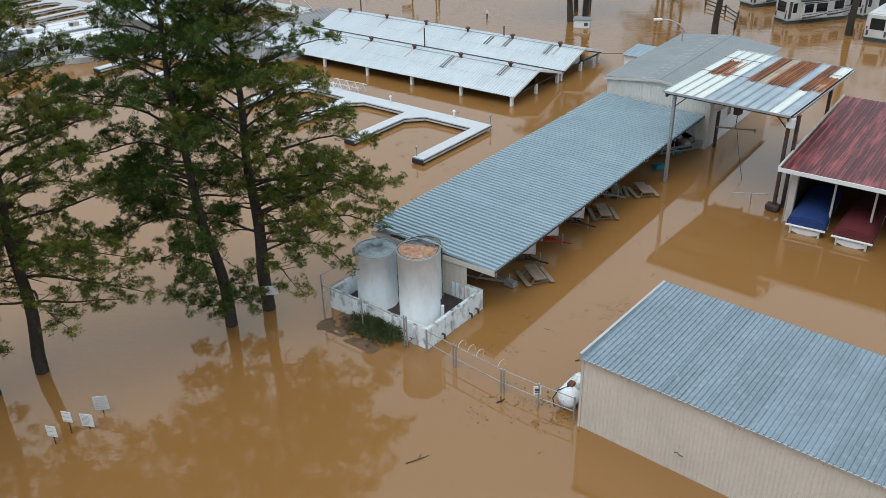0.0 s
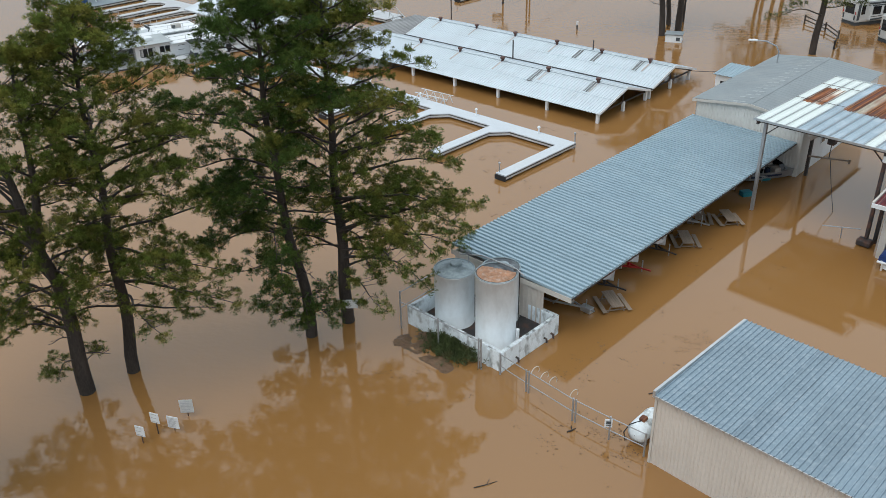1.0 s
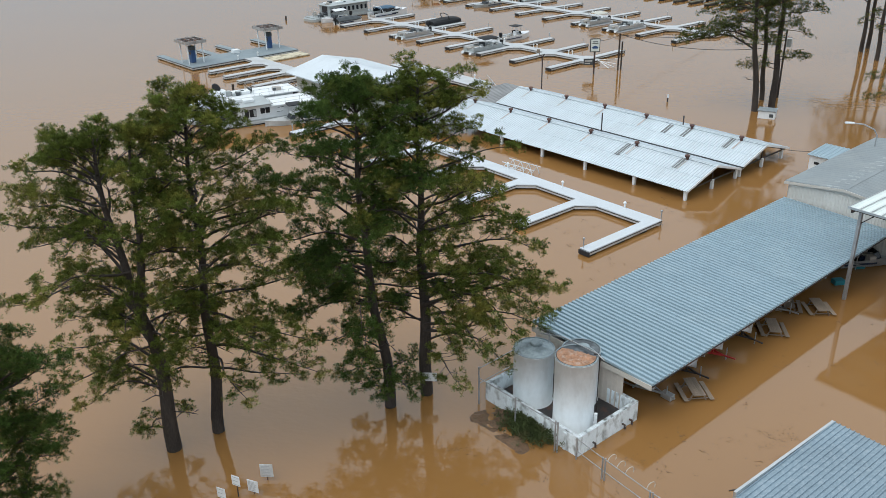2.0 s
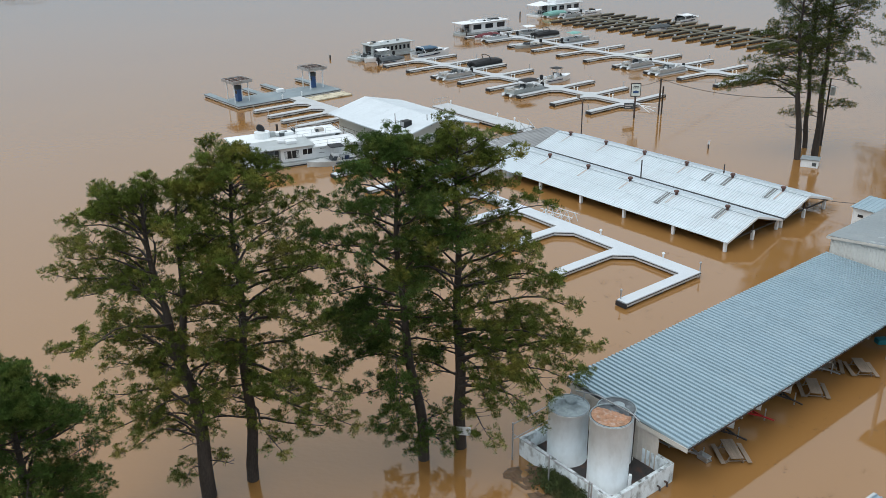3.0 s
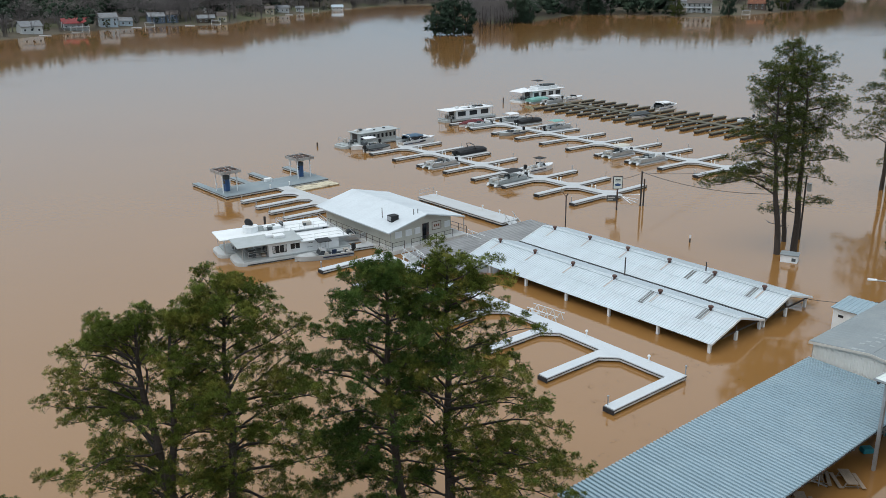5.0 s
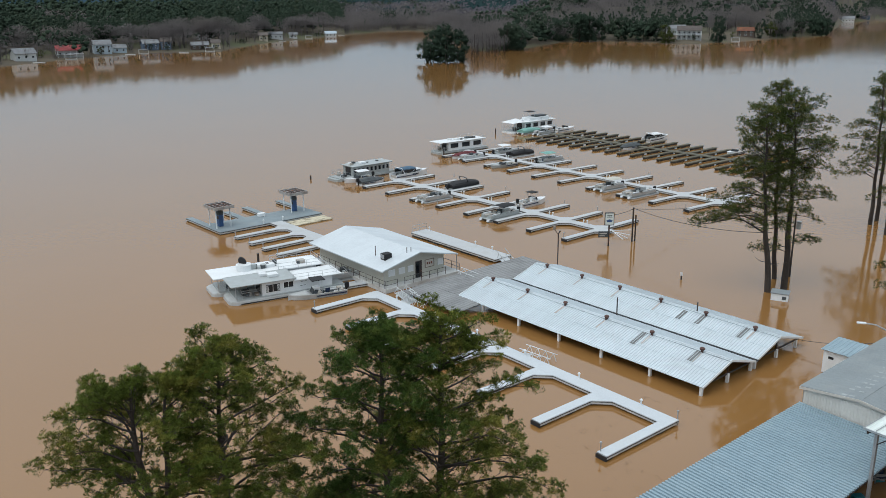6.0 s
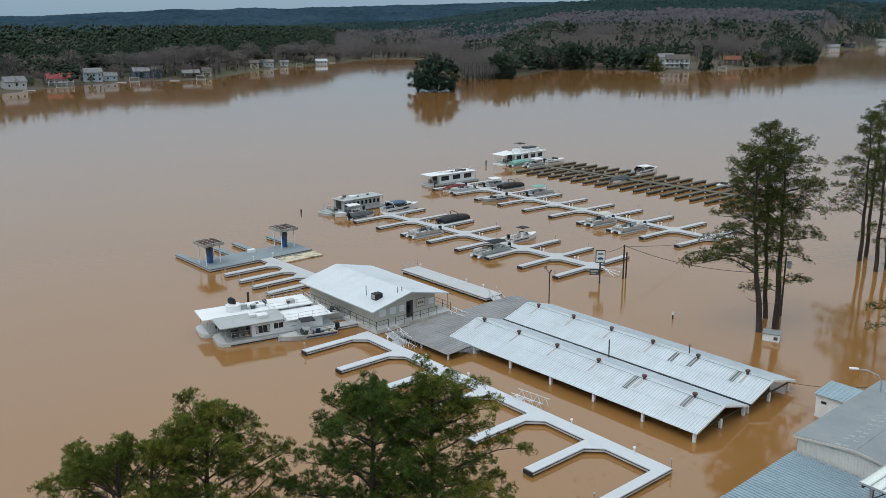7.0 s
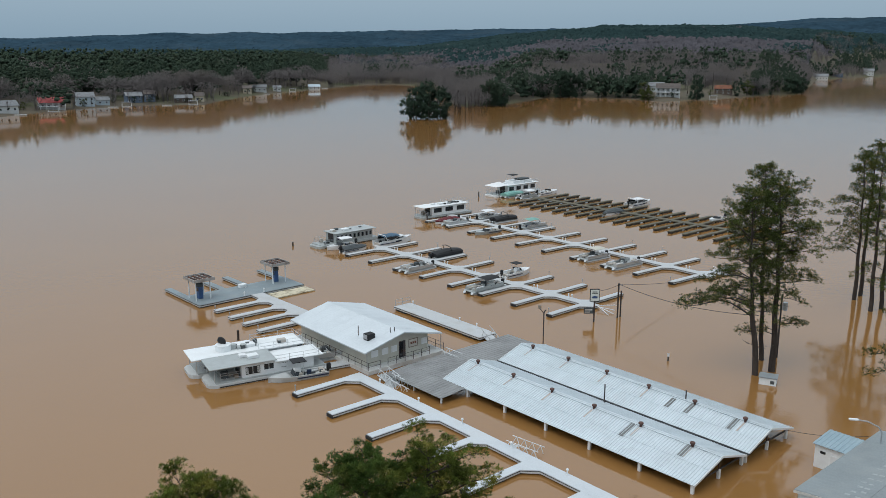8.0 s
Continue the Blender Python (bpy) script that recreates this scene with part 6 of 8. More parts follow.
def pine(stem, seed, crown0, spread, n_br, r0, mat, label, low=(), size=1.0, tufts=12, blades=20, dens=1.35, shape=None, dead=6, lop=(0, 0.0), fork=None, top_fill=12):
    """A pine: a bent trunk along stem, limbs in uneven whorls, side shoots that end in rounded clumps of needle tufts.
    low: extra limbs as (height, azimuth, reach); lop: the azimuth to which the crown is drawn out, and how much; fork: a second leader."""
    rng = random.Random(seed)
    wood, leaf = TriSoup(), TriSoup()
    base = Vector(stem[0])
    t = thing("pine_tree", Matrix.Translation((base.x, base.y, 0)), label, "tree", "pine trees")
    h = stem[-1][2]

    def axis(q, line=stem):
        z = q * h
        for (x0, y0, z0), (x1, y1, z1) in zip(line, line[1:]):
            if z <= z1 or (x1, y1, z1) == line[-1]:
                s = max(0, z - z0) / (z1 - z0)
                break
        wob = 0.08 * math.sin(z * 0.9 + seed)
        return Vector((x0 + (x1 - x0) * s - base.x + wob, y0 + (y1 - y0) * s - base.y + 0.08 * math.cos(z * 0.8 + seed * 2), z))

    def stem_tube(line, q0, ra, rb):
        pts = [axis(q0 + (1 - q0) * i / 18, line) for i in range(19)]
        if q0 == 0:
            pts[0].z = -1.5
        wood.tube(pts, ra, rb, 10)
    stem_tube(stem, 0, r0, 0.05)
    if fork:
        stem_tube(fork, fork[0][2] / h, r0 * 0.55, 0.04)
    shape = shape or ((0, 0.72), (0.25, 0.94), (0.5, 1.0), (0.72, 0.86), (0.87, 0.58), (0.95, 0.34), (1, 0.14))

    def reach(q):
        for (a, b), (c, d) in zip(shape, shape[1:]):
            if a <= q <= c:
                return b + (d - b) * (q - a) / (c - a)
        return 0.3

    def clump(c, way, k, wide):
        """A rounded head of tufts, fullest above."""
        for _ in range(k):
            o = Vector((rng.gauss(0, 1), rng.gauss(0, 1), rng.gauss(0.25, 0.8)))
            o = o.normalized() * rng.random() ** 0.45
            o = Vector((o.x * wide, o.y * wide, o.z * wide * 0.85))
            leaf.tuft(c + o, (o * (0.9 / wide) + way * 0.5 + Vector((0, 0, 0.7))).normalized(), 0.2 * size * rng.uniform(0.75, 1.15), blades, rng, 0.0108 * size)
    limbs = []
    az = rng.uniform(0, 6)
    for i in range(n_br):
        q = min(0.985, max(0, (i + rng.uniform(-0.4, 0.4)) / n_br)) ** 0.9
        az += 2.4 + rng.uniform(-0.6, 0.6)
        pull = 1 + lop[1] * math.cos(az - radians(lop[0]))
        limbs.append((crown0 + (1 - crown0) * q, az, spread * reach(q) * pull * rng.choice((0.55, 0.8, 0.95, 1.0, 1.1)) * rng.uniform(0.9, 1.1), q, False))
    for i in range(top_fill):
        q = rng.uniform(0.8, 1.0)
        limbs.append((crown0 + (1 - crown0) * q, rng.uniform(0, 6.28), spread * reach(q) * rng.uniform(0.35, 0.9), q, False))
    for z, a, ln in low:
        limbs.append((z / h, radians(a), ln, 0.2, False))
    for i in range(dead):
        limbs.append((rng.uniform(0.12, crown0 + 0.2), rng.uniform(0, 6.28), spread * rng.uniform(0.25, 0.55), 0.1, True))
    for f, a, ln, q, is_dead in limbs:
        p0 = axis(f, fork if fork and f * h > fork[0][2] + 0.6 and math.sin(a) > 0.1 else stem)
        out = Vector((math.sin(a), math.cos(a), 0))
        side = Vector((-out.y, out.x, 0))
        rise = -0.02 + 0.62 * q + rng.uniform(-0.22, 0.26)
        bend, kink = rng.uniform(-0.25, 0.25), rng.uniform(0.2, 1.3)
        pts = []
        for k in range(8):
            s = k / 7
            sag = (0.14 * math.sin(3.0 * s) - 0.24 * s * s + 0.14 * s ** 4) * ln * (1 - q) * kink
            pts.append(p0 + out * (ln * s) + side * (bend * ln * s * s + 0.05 * ln * math.sin(6 * s + seed + a)) + Vector((0, 0, rise * ln * s + sag + 0.03 * ln * math.sin(8 * s + a))))
        wood.tube(pts, 0.024 + 0.012 * ln, 0.012, 5)

        def along(s):
            i = min(6, int(s * 7))
            return pts[i].lerp(pts[i + 1], s * 7 - i), (pts[i + 1] - pts[i]).normalized()
        n_sub = max(3, round(ln * (1.75 + 0.5 * q) * dens))
        for k in range(n_sub):
            s = 0.16 + 0.82 * (k + rng.random()) / n_sub
            p, d = along(s)
            hand = 1 if k % 2 else -1
            turn = hand * rng.uniform(0.5, 1.15)
            w = (d * math.cos(turn) + side * math.sin(turn) + Vector((0, 0, rng.uniform(-0.2, 0.7 + 0.4 * q)))).normalized()
            sl = (0.32 + 0.30 * ln * (1.12 - s)) * rng.uniform(0.6, 1.15) * (0.7 if is_dead else 1)
            end = p + w * sl + Vector((0, 0, 0.1 * sl))
            mid = p.lerp(end, 0.5) + Vector((rng.gauss(0, 0.05), rng.gauss(0, 0.05), -0.05)) * sl
            wood.tube([p, mid, end], 0.017, 0.007, 4)
            for j in range(2 if is_dead else 1):
                e2 = mid + (w + Vector((rng.gauss(0, 0.6), rng.gauss(0, 0.6), rng.gauss(0.1, 0.4)))).normalized() * sl * 0.5
                wood.tube([mid, e2], 0.009, 0.005, 3)
                if not is_dead and sl > 0.6 and rng.random() < 0.85:
                    clump(e2, w, max(3, round(tufts * 0.55)), 0.26 * size)
            if is_dead:
                continue
            clump(end, w, tufts, rng.uniform(0.28, 0.42) * size)
            if sl > 1.1:
                clump(p.lerp(end, 0.62) + Vector((0, 0, 0.1)), w, max(3, round(tufts * 0.6)), 0.28 * size)
        if not is_dead:
            clump(pts[-1], out, round(tufts * 1.3), 0.42 * size)
    for line in (stem, fork) if fork else (stem,):
        for k in range(5):
            clump(axis(1 - 0.015 * k, line) + Vector((rng.gauss(0, 0.2), rng.gauss(0, 0.2), 0)), Vector((0, 0, 1)), tufts, 0.38 * size)
    tr = wood.mesh("trunk", M_bark)
    for p in tr.polygons:
        p.use_smooth = True
    part("trunk", tr, None, t)
    part("crown", leaf.mesh("crown", mat), None, t)
    return t


pine(((-20.4, 34.4, 0), (-20.1, 34.4, 6.4), (-20.0, 34.5, 12.4), (-19.85, 34.6, 18.5)), 11, 0.30, 4.5, 50, 0.35, M_needle, "tall loblolly pine with open crown, trunk in flood water",
     low=((5.2, 100, 6.2), (6.4, 118, 6.6), (8.0, 82, 5.8), (9.4, 95, 5.6), (4.6, 140, 4.5), (4.2, 235, 4.0), (10.6, 104, 5.6), (11.8, 88, 5.2), (7.2, 105, 6.0), (3.8, 95, 4.6)), lop=(100, 0.16))
pine(((-21.95, 32.5, 0), (-22.15, 32.5, 6.9), (-22.6, 32.4, 8.8), (-23.2, 32.2, 13.3), (-23.05, 32.1, 17.4)), 23, 0.27, 4.1, 52, 0.42, M_needle, "thick-trunked pine with forked broad crown, trunk in flood water",
     low=((6.4, 285, 6.2), (8.6, 268, 6.0), (10.6, 280, 5.6), (12.0, 262, 5.0), (5.0, 300, 5.4), (4.4, 255, 5.0), (2.2, 200, 1.6), (1.5, 20, 1.4), (1.3, 230, 1.5), (3.4, 282, 4.4), (5.6, 270, 5.4), (7.4, 292, 5.6), (4.0, 240, 4.2)), lop=(275, 0.12), dens=1.15, top_fill=14,
     fork=((-22.4, 32.45, 8.0), (-21.9, 32.6, 13.2), (-21.75, 32.8, 16.3)))
pine(((-11.75, 38.3, 0), (-12.0, 38.3, 4.0), (-12.7, 38.2, 9.0), (-12.85, 38.1, 18.6)), 37, 0.30, 4.1, 50, 0.34, M_needle_dark, "dense dark green pine, trunk in flood water",
     low=((8.0, 280, 4.4), (6.4, 262, 4.6), (5.4, 180, 3.4), (2.6, 250, 2.8), (2.0, 120, 2.4), (3.2, 310, 3.0), (1.5, 190, 2.2), (1.2, 60, 1.8), (3.8, 200, 3.0), (4.6, 230, 3.4), (2.2, 30, 2.2), (1.0, 270, 2.0), (2.8, 160, 2.6), (7.0, 245, 4.2), (7.6, 225, 3.6), (8.8, 265, 4.4), (9.6, 250, 4.0), (6.0, 285, 4.4)), dens=1.6, tufts=13, lop=(275, 0.08))
pine(((-10.0, 39.9, 0), (-10.1, 39.9, 8.7), (-10.08, 39.9, 18.4)), 41, 0.28, 4.6, 50, 0.38, M_needle, "tall pine with wide layered limbs and a nailed white plate",
     low=((7.2, 92, 7.2), (5.8, 100, 7.4), (6.6, 112, 6.8), (8.6, 85, 6.4), (10.0, 98, 5.6), (4.6, 125, 5.6), (3.2, 150, 4.4), (5.0, 260, 4.0), (5.2, 82, 6.6), (6.2, 70, 6.2), (7.6, 110, 6.4), (4.2, 100, 5.4), (3.6, 75, 4.2)), lop=(95, 0.16))
pine(((-25.2, 23.6, 0), (-25.0, 23.8, 6.0), (-25.0, 24.0, 11.7)), 53, 0.18, 3.5, 60, 0.32, M_needle_dark, "smaller pine with dense crown in flood water", dens=1.75)
FULL = ((0, 0.85), (0.25, 1.0), (0.5, 0.95), (0.75, 0.74), (0.9, 0.5), (1, 0.22))
far = dict(size=1.5, tufts=8, blades=13, dens=1.08, shape=FULL, top_fill=7, dead=4)
pine(((15.25, 105.0, 0), (14.1, 105.0, 8.6), (13.45, 105.1, 15.3), (13.2, 105.2, 22.2)), 61, 0.33, 4.4, 46, 0.40, M_needle_olive, "tall pine with layered drooping limbs standing in flood water",
     low=((7.6, 275, 8.6), (8.8, 262, 8.0), (9.2, 282, 6.4), (10.5, 255, 6.0), (12, 275, 6.0), (5.2, 265, 1.8)), lop=(275, 0.2), **far)
pine(((17.3, 106.6, 0), (16.9, 106.4, 11.9), (16.6, 106.2, 18.6), (16.3, 106.2, 23.2)), 67, 0.36, 4.3, 48, 0.44, M_needle_olive, "tall full pine standing in flood water beside a white box",
     low=((6.2, 95, 3.4), (5.4, 268, 3.2), (5.6, 80, 2.6), (4.8, 250, 2.6), (15, 90, 4.6), (17, 82, 4.8), (20.5, 92, 4.4)), lop=(90, 0.1), **far)
pine(((16.6, 110.5, 0), (16.0, 110.5, 8.0), (15.2, 110.5, 24.4)), 71, 0.40, 3.4, 36, 0.32, M_needle_olive, "tall slim pine behind two others in flood water", **far)
for i, (x, y, top) in enumerate(((34.9, 142.4, 22.6), (36.4, 145, 24.2), (35.7, 136.3, 23.0), (37.6, 138, 23.4))):
    pine(((x, y, 0), (x - 0.2, y, 10), (x - 0.7 + 0.8 * (i % 2), y, top)), 80 + i, 0.40, 3.4, 26, 0.34, M_needle_olive, "tall slim pine standing in flood water",
         low=((7.5, 270, 5.6), (9.0, 262, 5.4), (11, 275, 5.0), (13, 268, 4.8), (15, 280, 4.4), (8, 250, 3)) if i == 0 else ((5, 100, 4.0), (4.2, 180, 3.4), (6, 250, 3.0)) if i > 1 else (), **far)
pine(((30.7, 97.3, 0), (31.2, 97.3, 20)), 91, 0.3, 4.0, 30, 0.40, M_needle_olive, "tall pine standing in flood water near campers", low=((4.5, 265, 5.5), (5.0, 100, 4.0), (6.5, 270, 5.5)), **far)
pine(((45.5, 96.0, 0), (45.9, 96, 22)), 97, 0.55, 3.6, 22, 0.42, M_needle_olive, "tall bare-stemmed pine between the campers", **far)
for i, (x, y) in enumerate(((50, 123), (57, 121), (43, 126), (64, 117))):
    pine(((x, y, 0), (x + 0.6, y, 20 + i)), 110 + i, 0.35, 4.4, 24, 0.38, M_needle_olive, "tall pine behind the campers in flood water", **dict(far, dens=0.7, blades=8))


# ---- far woods ----
def lump(rng, c, rx, rz):
    """One rounded mass of foliage, uneven, as triangles."""
    bm = bmesh.new()
    bmesh.ops.create_icosphere(bm, subdivisions=1, radius=1)
    for v in bm.verts:
        k = rng.uniform(0.7, 1.25)
        v.co = Vector((c[0] + v.co.x * rx * k, c[1] + v.co.y * rx * k, c[2] + v.co.z * rz * rng.uniform(0.75, 1.3)))
    out = [[v.co.copy() for v in f.verts] for f in bm.faces]
    bm.free()
    return out


def clumped(rng, tris, heads, spray):
    """A crown of separate heads: each a small dense core with ragged sprays round it."""
    out = []
    for c, r in heads:
        out += lump(rng, c, r * 0.5, r * 0.4)
    weight = [r * r for _, r in heads]
    while len(out) < tris:
        c, r = rng.choices(heads, weight)[0]
        w = Vector((rng.gauss(0, 1), rng.gauss(0, 1), rng.gauss(0.2, 0.9))).normalized() * r * rng.uniform(0.55, 1.1)
        p = Vector(c) + Vector((w.x, w.y, w.z * 0.8))
        out.append([p + Vector((rng.gauss(0, 1), rng.gauss(0, 1), rng.gauss(0, 0.8))) * spray for _ in range(3)])
    return np.array([[tuple(p) for p in t] for t in out])


def far_pine_template(rng, tris):
    """An evergreen seen from afar: uneven rounded heads over a bare lower stem."""
    heads = []
    n = 7 if tris > 100 else 3
    for k in range(n):
        z = 0.30 + 0.62 * (k + rng.random() * 0.6) / n
        r = 0.30 * (1.12 - z) * rng.uniform(0.6, 1.1)
        a = rng.uniform(0, 6.28)
        heads.append(((r * math.cos(a), r * math.sin(a), z), (0.25 if n > 3 else 0.34) * (1.22 - z) * rng.uniform(0.8, 1.15)))
    return clumped(rng, tris, heads, 0.030)


def round_tree_template(rng, tris):
    """A broad evergreen on the far bank: an uneven crown of many heads with gaps between."""
    heads = [((rng.uniform(-0.05, 0.05), rng.uniform(-0.05, 0.05), 0.9), 0.1)]
    for k in range(27):
        z = rng.uniform(0.07, 0.88)
        full = (0.30 + 0.28 * z) if z < 0.5 else 0.42 * math.sqrt(max(0.02, 1 - ((z - 0.48) / 0.5) ** 2))
        r, a = full * rng.uniform(0.35, 1.0), rng.uniform(0, 6.28)
        heads.append(((r * math.cos(a), r * math.sin(a), z), rng.uniform(0.09, 0.18)))
    return clumped(rng, tris, heads, 0.020)


def bare_template(rng, tris, thick=0.013):
    """A leafless crown: fine twigs every which way, closest over a round head."""
    out = []
    for i in range(tris):
        a, e = rng.uniform(0, 6.28), math.asin(rng.uniform(-0.25, 1))
        q = rng.random() ** 0.4
        way = Vector((math.cos(a) * math.cos(e), math.sin(a) * math.cos(e), math.sin(e)))
        c = Vector((way.x * 0.36 * q, way.y * 0.36 * q, 0.56 + way.z * 0.38 * q))
        d = (way * 0.7 + Vector((rng.gauss(0, 0.7), rng.gauss(0, 0.7), rng.gauss(0.25, 0.5)))).normalized() * rng.uniform(0.05, 0.11)
        w = way.cross(Vector((rng.gauss(0, 1), rng.gauss(0, 1), rng.gauss(0, 1)))).normalized() * thick * 0.7
        out.append([c - w, c + w, c + d])
    for k in range(5):
        a = k * 1.26 + rng.uniform(-0.3, 0.3)
        tip = Vector((0.22 * math.cos(a), 0.22 * math.sin(a), 0.75))
        w = Vector((-math.sin(a), math.cos(a), 0)) * 0.012
        out.append([Vector((0, 0, 0.2)) - w, Vector((0, 0, 0.2)) + w, tip])
    w = 0.02
    out.append([Vector((-w, 0, -0.1)), Vector((w, 0, -0.1)), Vector((0, 0, 0.75))])
    out.append([Vector((0, -w, -0.1)), Vector((0, w, -0.1)), Vector((0, 0, 0.75))])
    return np.array([[tuple(p) for p in t] for t in out])


def bare_far_template(rng, tris):
    return bare_template(rng, tris, 0.026)


def wood_object(name, templates, tris_by_band, spots, mat, label):
    rng = random.Random(len(name))
    banks = [[tp(rng, n) for _ in range(7)] for tp, n in zip(templates, tris_by_band)]
    chunks = []
    for x, y, z, h, wd, band in spots:
        tm = banks[band][rng.randrange(7)]
        a = rng.uniform(0, 6.28)
        c, s = math.cos(a), math.sin(a)
        q = np.empty_like(tm)
        q[..., 0] = (tm[..., 0] * c - tm[..., 1] * s) * wd + x
        q[..., 1] = (tm[..., 0] * s + tm[..., 1] * c) * wd + y
        q[..., 2] = tm[..., 2] * h + z
        chunks.append(q.reshape(-1, 3))
    v = np.concatenate(chunks)
    me = bpy.data.meshes.new(name)
    n = len(v)
    me.vertices.add(n)
    me.vertices.foreach_set("co", v.astype(np.float32).ravel())
    me.loops.add(n)
    me.loops.foreach_set("vertex_index", np.arange(n, dtype=np.int32))
    me.polygons.add(n // 3)
    me.polygons.foreach_set("loop_start", np.arange(0, n, 3, dtype=np.int32))
    me.update(calc_edges=True)
    me.materials.append(mat)
    ob = new(name, me)
    tagged(ob, label, "trees", kind="stuff")


rng = random.Random(5)
pine_spots, bare_spots = [], []
for i in range(12000):
    az = rng.uniform(-46, 21)
    r = shore(az) + 4 + 760 * rng.random() ** 1.4
    d = r - shore(az)
    if r > 2300:
        continue
    x, y = r * math.sin(radians(az)), r * math.cos(radians(az))
    z = land_height(x, y)
    if z < 0.1:
        continue
    patch = noise.noise((x / 95, y / 95, 9)) + 0.7 * noise.noise((x / 38, y / 38, 2))
    bias = -0.16
    if az < -20:
        bias = 0.5 if 70 < d < 520 else -0.6
        if d < 66 and rng.random() < 0.86:
            continue
        if 66 < d < 110 and az > -32:
            bias = 0.05
    elif az < -9:
        bias = -0.52 if d < 560 else -0.3
    elif az < 10.3 and d >= 130:
        bias = -0.22
    elif az > 10.3:
        bias = -0.25
    elif d < 130:
        bias = -0.02
        if 0.9 < az < 6.6 and d < 90:
            continue
        if rng.random() < 0.25:
            continue
    band = 0 if d < 170 and r < 1300 else 1
    if patch + bias > 0.0:
        pine_spots.append((x, y, z - 0.5, rng.uniform(16, 27), rng.uniform(16, 26), band))
    else:
        bare_spots.append((x, y, z - 0.5, rng.uniform(11, 20), rng.uniform(15, 25), band))
wood_object("far_pine_woods", (far_pine_template, far_pine_template), (155, 76), pine_spots, M_far_pine, "dark evergreen woods on the far shore")
wood_object("far_bare_woods", (bare_template, bare_far_template), (96, 42), bare_spots, M_far_bare, "leafless grey winter woods on the far shore")


def canopy_sheet(name, r0, r1, rows, az0, az1, cols, bump, mats, pick, label):
    """The joined tops of a far wood: one uneven sheet of crowns over the hills."""
    rg = random.Random(rows)
    verts, faces, which = [], [], []
    for j in range(rows + 1):
        for i in range(cols + 1):
            r = r0 + (r1 - r0) * (j + rg.uniform(-0.4, 0.4)) / rows
            a = az0 + (az1 - az0) * (i + rg.uniform(-0.4, 0.4)) / cols
            x, y = r * math.sin(radians(a)), r * math.cos(radians(a))
            d = r - shore(a)
            grow = min(1, max(0, (d - 380) / 120))
            z = land_height(x, y) if d > 0 else -3.0
            verts.append((x, y, z - 4 + grow * (4 + bump * (0.6 + 1.1 * rg.random() + 0.8 * noise.noise((x / 40, y / 40, 7))))))
    for j in range(rows):
        for i in range(cols):
            k = j * (cols + 1) + i
            faces.append((k, k + cols + 1, k + cols + 2, k + 1))
            x, y, _ = verts[k]
            which.append(pick(x, y, rg))
    me = bpy.data.meshes.new(name)
    me.from_pydata(verts, [], faces)
    for m in mats:
        me.materials.append(m)
    me.polygons.foreach_set("material_index", which)
    tagged(new(name, me), label, "trees", kind="stuff")


def belt(x, y, rg):
    """Evergreen belts across the slopes, thickest towards the crest; leafless woods between."""
    r, az = math.hypot(x, y), math.degrees(math.atan2(x, y))
    b = noise.noise((az / 7, r / 260, 4)) + 0.5 * noise.noise((x / 120, y / 120, 2)) + rg.uniform(-0.3, 0.3) + 0.5 * noise.noise((x / 45, y / 45, 6))
    return 1 if b - 0.42 + 1.2 * min(1, max(0, (r - 1880) / 260)) > 0 else 0


canopy_sheet("hillside_woods", 1150, 2980, 130, -46, 21, 520, 6.5, (M_hill_bare, M_hill_pine), belt, "haze-tinted leafless woods with evergreen belts on the hillside beyond the shore")
canopy_sheet("ridge_woods", 2950, 4400, 60, -46, 21, 420, 4.0, (M_hazy_ridge,), lambda x, y, rg: 0, "woods on the distant ridge, haze-blue in their base colour")


# ---- tank yard and fence ----
YARD = pose(-1.1, 35.75, 0, 0, 0, -37.5)


M_coping = material("mildewed_coping", (0.55, 0.60, 0.62), 0.85, 0, 0.3, 2.0, 12.0, dirt=(0.07, 0.075, 0.065), dirt_amount=0.95, dirt_scale=3.0)


def tank_yard():
    t = thing("containment_wall", YARD, "low mildewed white masonry wall round the storage tanks", "wall")
    X, Y, w, h = 6.95, 4.9, 0.22, 1.18
    for name, r in (("wall_section", (-X, 0, 0, w, -1.2, h)), ("wall_section", (-w, 0, w, Y, -1.2, h + 0.01)), ("wall_section", (-X, -X + w, w, Y, -1.2, h + 0.012)), ("wall_section", (-X + w, -w, Y - w, Y, -1.2, h + 0.005))):
        part(name, soft_box(*r, 0.025, 2), M_white_dirty, t)
    for r in ((-X, 0, 0.01, w - 0.01), (-w + 0.01, -0.01, w, Y), (-X + 0.01, -X + w - 0.01, w, Y), (-X + w, -w, Y - w + 0.01, Y - 0.01)):
        part("coping", soft_box(*r, h + 0.012, h + 0.035, 0.008, 1), M_coping, t, "mildew-blackened wall top")
    part("yard_floor", boxes((-X + w, -w, w, Y - w, -0.4, 0.22)), M_dark_steel, t, "dark yard floor inside the masonry wall")
    for x in (-0.9, -2.8, -5.0):
        part("pilaster", soft_box(x - 0.1, x + 0.1, -0.05, -0.003, -1.0, h - 0.1, 0.01, 1), M_white_dirty, t)
    for y in (3.6, 4.2, 1.2):
        part("valve", tube(bmesh.new(), [(0.004, y, 0.35), (0.16, y, 0.35), (0.18, y, 0.12)], 0.06, 8), M_dark_steel, t, "dark drain valve")
    return t


tank_yard()


M_wet_lid = material("dark_wet_lid", (0.045, 0.055, 0.062), 0.25, 0, 0.3, 1.2, 6.0, dirt=(0.25, 0.29, 0.31), dirt_amount=0.5, dirt_scale=1.4)


